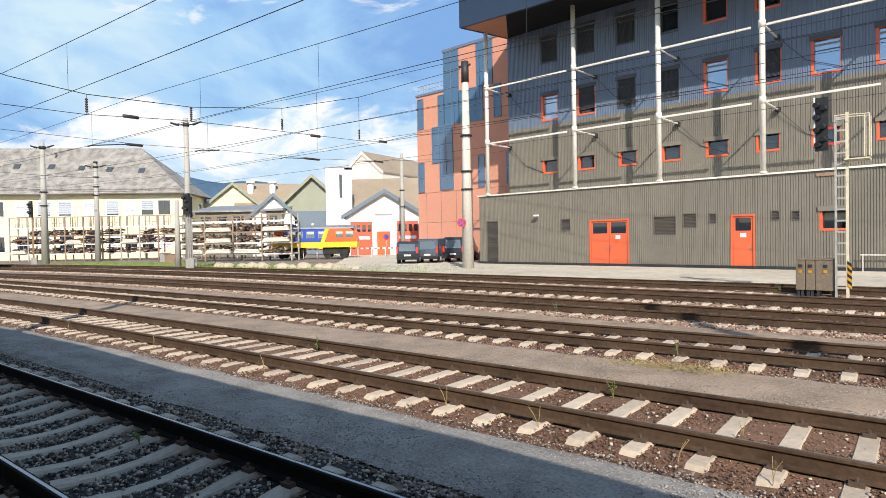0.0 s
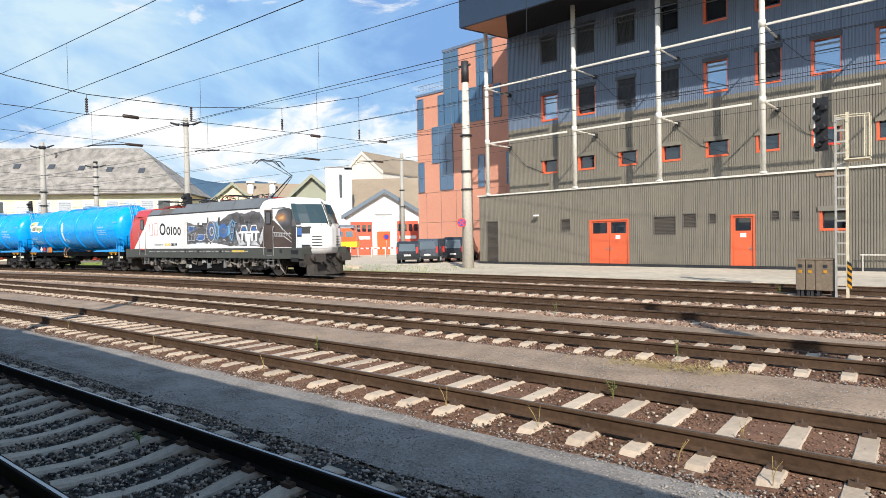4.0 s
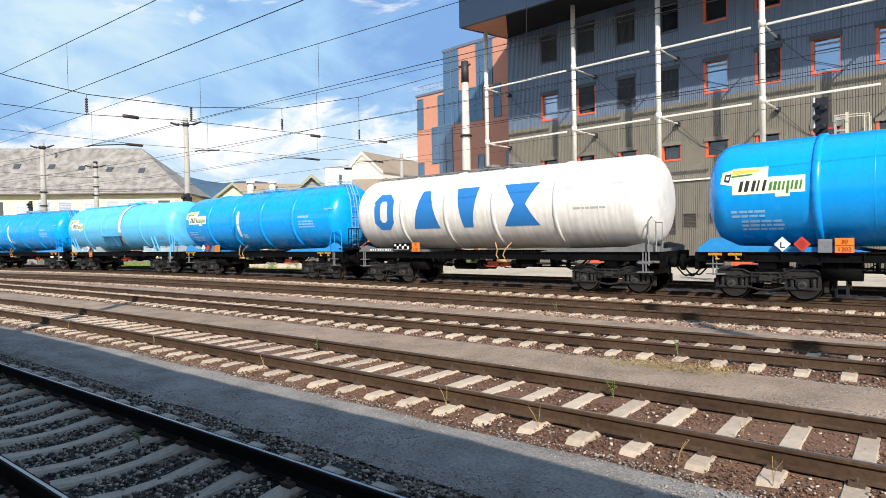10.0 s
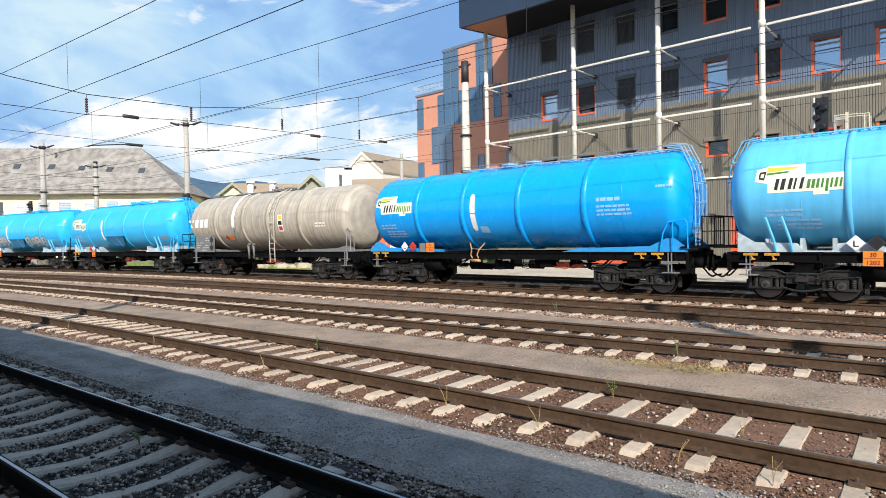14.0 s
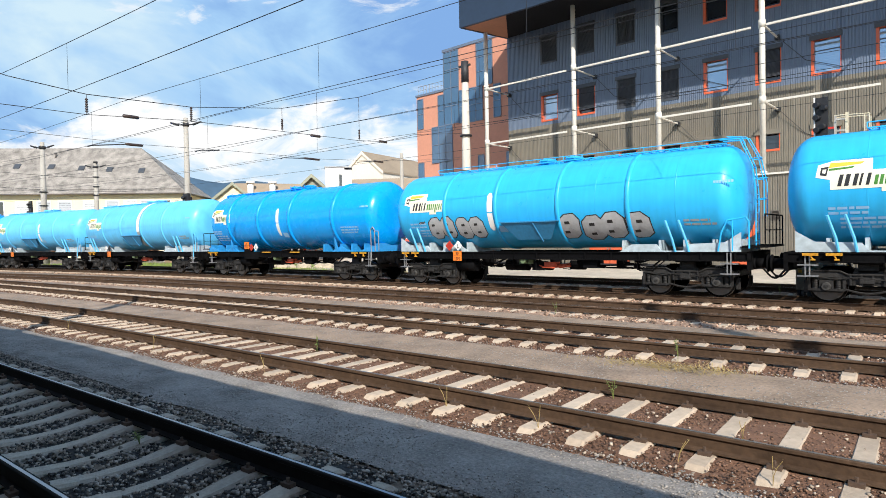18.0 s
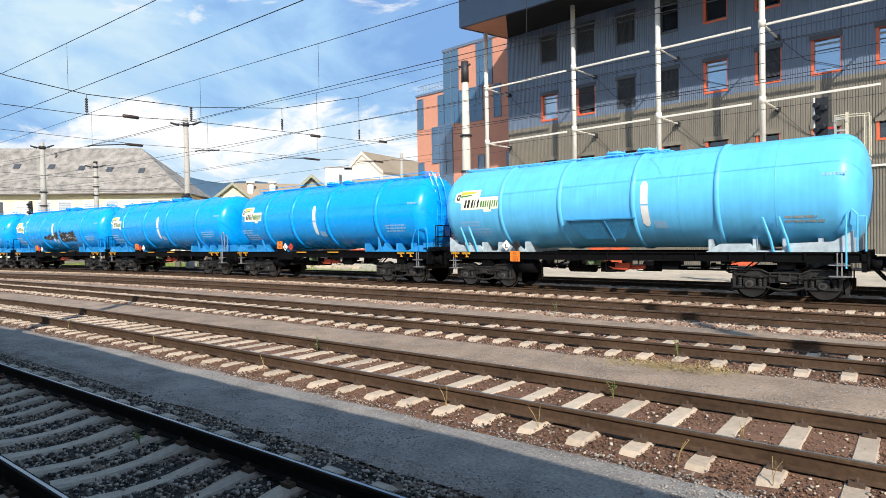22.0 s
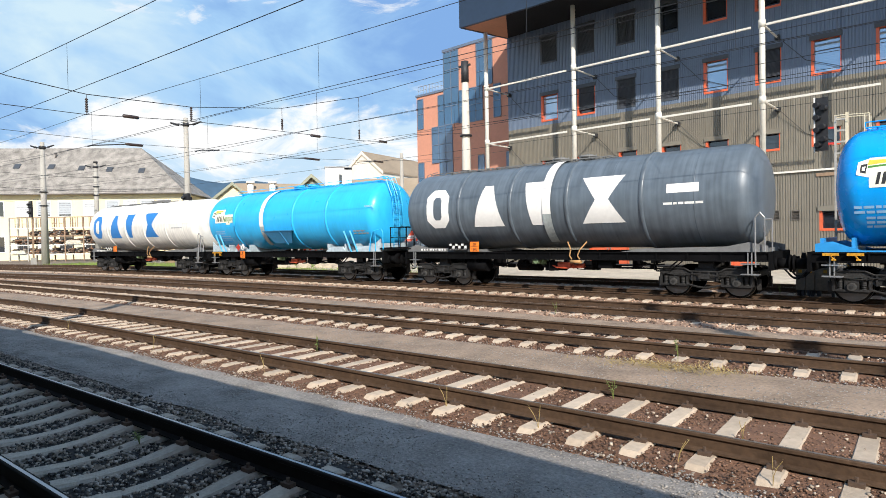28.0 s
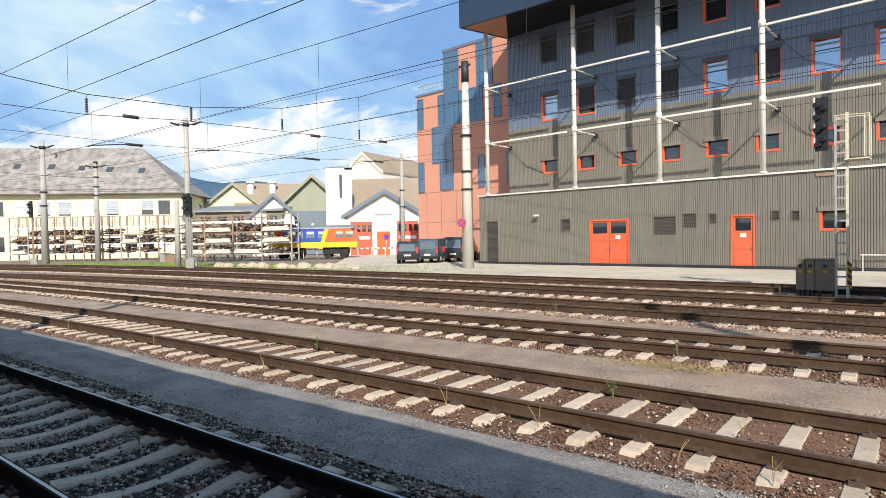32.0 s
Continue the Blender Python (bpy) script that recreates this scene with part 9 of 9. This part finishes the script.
stones("ballast_stones_near", "dark grey angular ballast stones round the nearest track", "stone_grey", bed_points("A", -26, 7.0, 1.75, 62000, -0.25, -0.205, 1, 0.125), 0.006, 0.016, 1)
stones("ballast_stones_b", "rust-brown ballast stones between pale sleepers", "stone_brown", bed_points("B", -34, 4, 1.55, 46000, -0.215, -0.186, 2, 0.098), 0.004, 0.0105, 2)
stones("ballast_stones_c", "rust-brown ballast stones between sleepers", "stone_brown", bed_points("C", -45, 5, 1.60, 15000, -0.222, -0.195, 3, 0.125), 0.008, 0.018, 3)
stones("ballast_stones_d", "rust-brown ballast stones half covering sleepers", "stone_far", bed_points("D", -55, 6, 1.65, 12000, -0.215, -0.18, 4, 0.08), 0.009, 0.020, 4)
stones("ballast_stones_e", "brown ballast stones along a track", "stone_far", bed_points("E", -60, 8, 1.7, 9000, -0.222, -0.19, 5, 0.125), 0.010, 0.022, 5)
for key, count, seed in (("B", 2600, 21), ("C", 1500, 22), ("D", 900, 23)):
    stones("pale_stone_chips", "scattered pale stone chips in a brown ballast bed", "stone_pale_chip", bed_points(key, -34, 5, 1.6, count, -0.20, -0.178, seed, 0.07), 0.005, 0.014, seed)
rng = random.Random(77)
grit = []
for i in range(34000):
    s = 5 - 36 * rng.random() ** 1.6
    if rng.random() < 0.6:
        a, b = on_line("A", s, 1.45), on_line("B", s, -1.35)
        z = -0.185
    else:
        a, b = on_line("B", s, 1.45), on_line("C", s, -1.45)
        z = -0.19
    p = a.lerp(b, rng.random())
    p.z = z + rng.uniform(-0.008, 0.006)
    grit.append(p)
stones("path_grit_stones", "small grey grit strewn over the service paths", "stone_grit", grit, 0.003, 0.009, 9, 0.6)


def weed(p, h, leafy, seed, col):
    t = thing("weed", "thin dry weed growing beside a rail" if not leafy else "leafy green weed growing beside a sleeper", "weed", Matrix.Translation(p), group="weeds between the tracks")
    rng = random.Random(seed)
    for k in range(3 if leafy else 2):
        bm = bmesh.new()
        dx, dy = rng.uniform(-0.12, 0.12), rng.uniform(-0.05, 0.05)
        pts = [(dx * f * f, dy * f, h * f * rng.uniform(0.9, 1.0)) for f in (0, 0.35, 0.7, 1.0)]
        pipe(bm, pts, 0.0035, 4)
        part("stem", bm, col, t)
        for j in range(9 if leafy else 4):
            f = rng.uniform(0.35, 1.0)
            bm = bmesh.new()
            c = Vector((dx * f * f, dy * f, h * f))
            a, l = rng.uniform(0, 6.28), rng.uniform(0.03, 0.075) if leafy else rng.uniform(0.012, 0.03)
            d = Vector((math.cos(a), math.sin(a), rng.uniform(-0.2, 0.6))) * l
            sd = Vector((-math.sin(a), math.cos(a), 0)) * l * 0.22
            bm.faces.new([bm.verts.new(q) for q in (c, c + d * 0.5 + sd, c + d, c + d * 0.5 - sd)])
            part("leaf", bm, col, t)


for key, s, n, h, leafy, col in (("B", -3.35, 0.55, 0.26, 1, "weed_green"), ("C", -3.6, -1.25, 0.38, 1, "weed_green"), ("B", -9.2, 0.5, 0.32, 1, "weed_green"), ("B", -4.9, -1.0, 0.27, 0, "weed_dry"), ("B", -3.55, -1.05, 0.26, 0, "weed_dry"), ("B", -8.6, -1.1, 0.30, 0, "weed_dry"), ("B", -12.4, -1.05, 0.30, 0, "weed_dry"), ("B", -16.5, -1.1, 0.34, 0, "weed_dry"), ("B", -2.0, -1.15, 0.24, 0, "weed_dry"), ("B", -1.2, -1.2, 0.26, 0, "weed_dry"), ("B", -1.65, -0.2, 0.22, 0, "weed_dry"), ("D", -8.3, -1.3, 0.35, 1, "weed_green"), ("E", -4.2, 1.6, 0.5, 1, "weed_green"), ("E", -1.1, 1.7, 0.6, 1, "weed_green"), ("A", -6.6, 0.45, 0.12, 1, "weed_green")):
    weed(on_line(key, s, n, -0.2), h, leafy, int(s * 10), col)
# a flattened patch of dry grass beside the third track
vs, fs = [], []
rng = random.Random(5)
for i in range(1100):
    p = on_line("C", rng.gauss(-3.55, 0.6), -1.78 + rng.gauss(0, 0.20), -0.19)
    a, l = rng.uniform(0, 6.28), rng.uniform(0.06, 0.16)
    k = len(vs)
    w = 0.006
    vs += [(p.x - math.sin(a) * w, p.y + math.cos(a) * w, p.z), (p.x + math.sin(a) * w, p.y - math.cos(a) * w, p.z), (p.x + math.cos(a) * l, p.y + math.sin(a) * l, p.z + rng.uniform(0.01, 0.06))]
    fs.append((k, k + 1, k + 2))
me = bpy.data.meshes.new("dry_grass")
me.from_pydata(vs, [], fs)
me.materials.append(M["weed_dry"])
tagged(new("dry_grass", me), "flattened patch of dry straw-coloured grass", "grass", kind="stuff")
# litter
bm = bmesh.new()
box(bm, -0.11, 0.11, -0.012, 0.012, 0, 0.012)
ob = tagged(new("litter_stick", mesh_of("litter_stick", bm, "paint_white")), "thin white stick lying between two sleepers", "litter")
ob.matrix_basis = Matrix.Translation(on_line("A", -2.35, 0.0, -0.16)) @ Matrix.Rotation(0.35, 4, "Z")


def run(t):
    """Metres that the train has gone, from its place at 18 s."""
    q = t - 18.0
    early = max(0.0, 5.5 - t)
    return 11.8818 * q + 0.018782 * q * q - 0.0011037 * q ** 3 - 0.11 * early ** 2


def motions():
    for v, c, half in VEH:
        rows = []
        for i in range(65):
            t = i * 0.5
            s = c + run(t)
            a, b = on_line("E", s - half), on_line("E", s + half)
            m = (a + b) / 2
            rows.append((t, Matrix.Translation(m) @ Matrix.Rotation(math.atan2(b.y - a.y, b.x - a.x), 4, "Z")))
        walk(v, rows)
    # wheels turn with the way gone
    for ws, r in SPIN:
        at = ws.location.copy()
        rows = []
        for i in range(961):
            t = i / 30.0
            rows.append((t, Matrix.Translation(at) @ Matrix.Rotation(run(t) / r, 4, "Y")))
        walk(ws, rows)


motions()
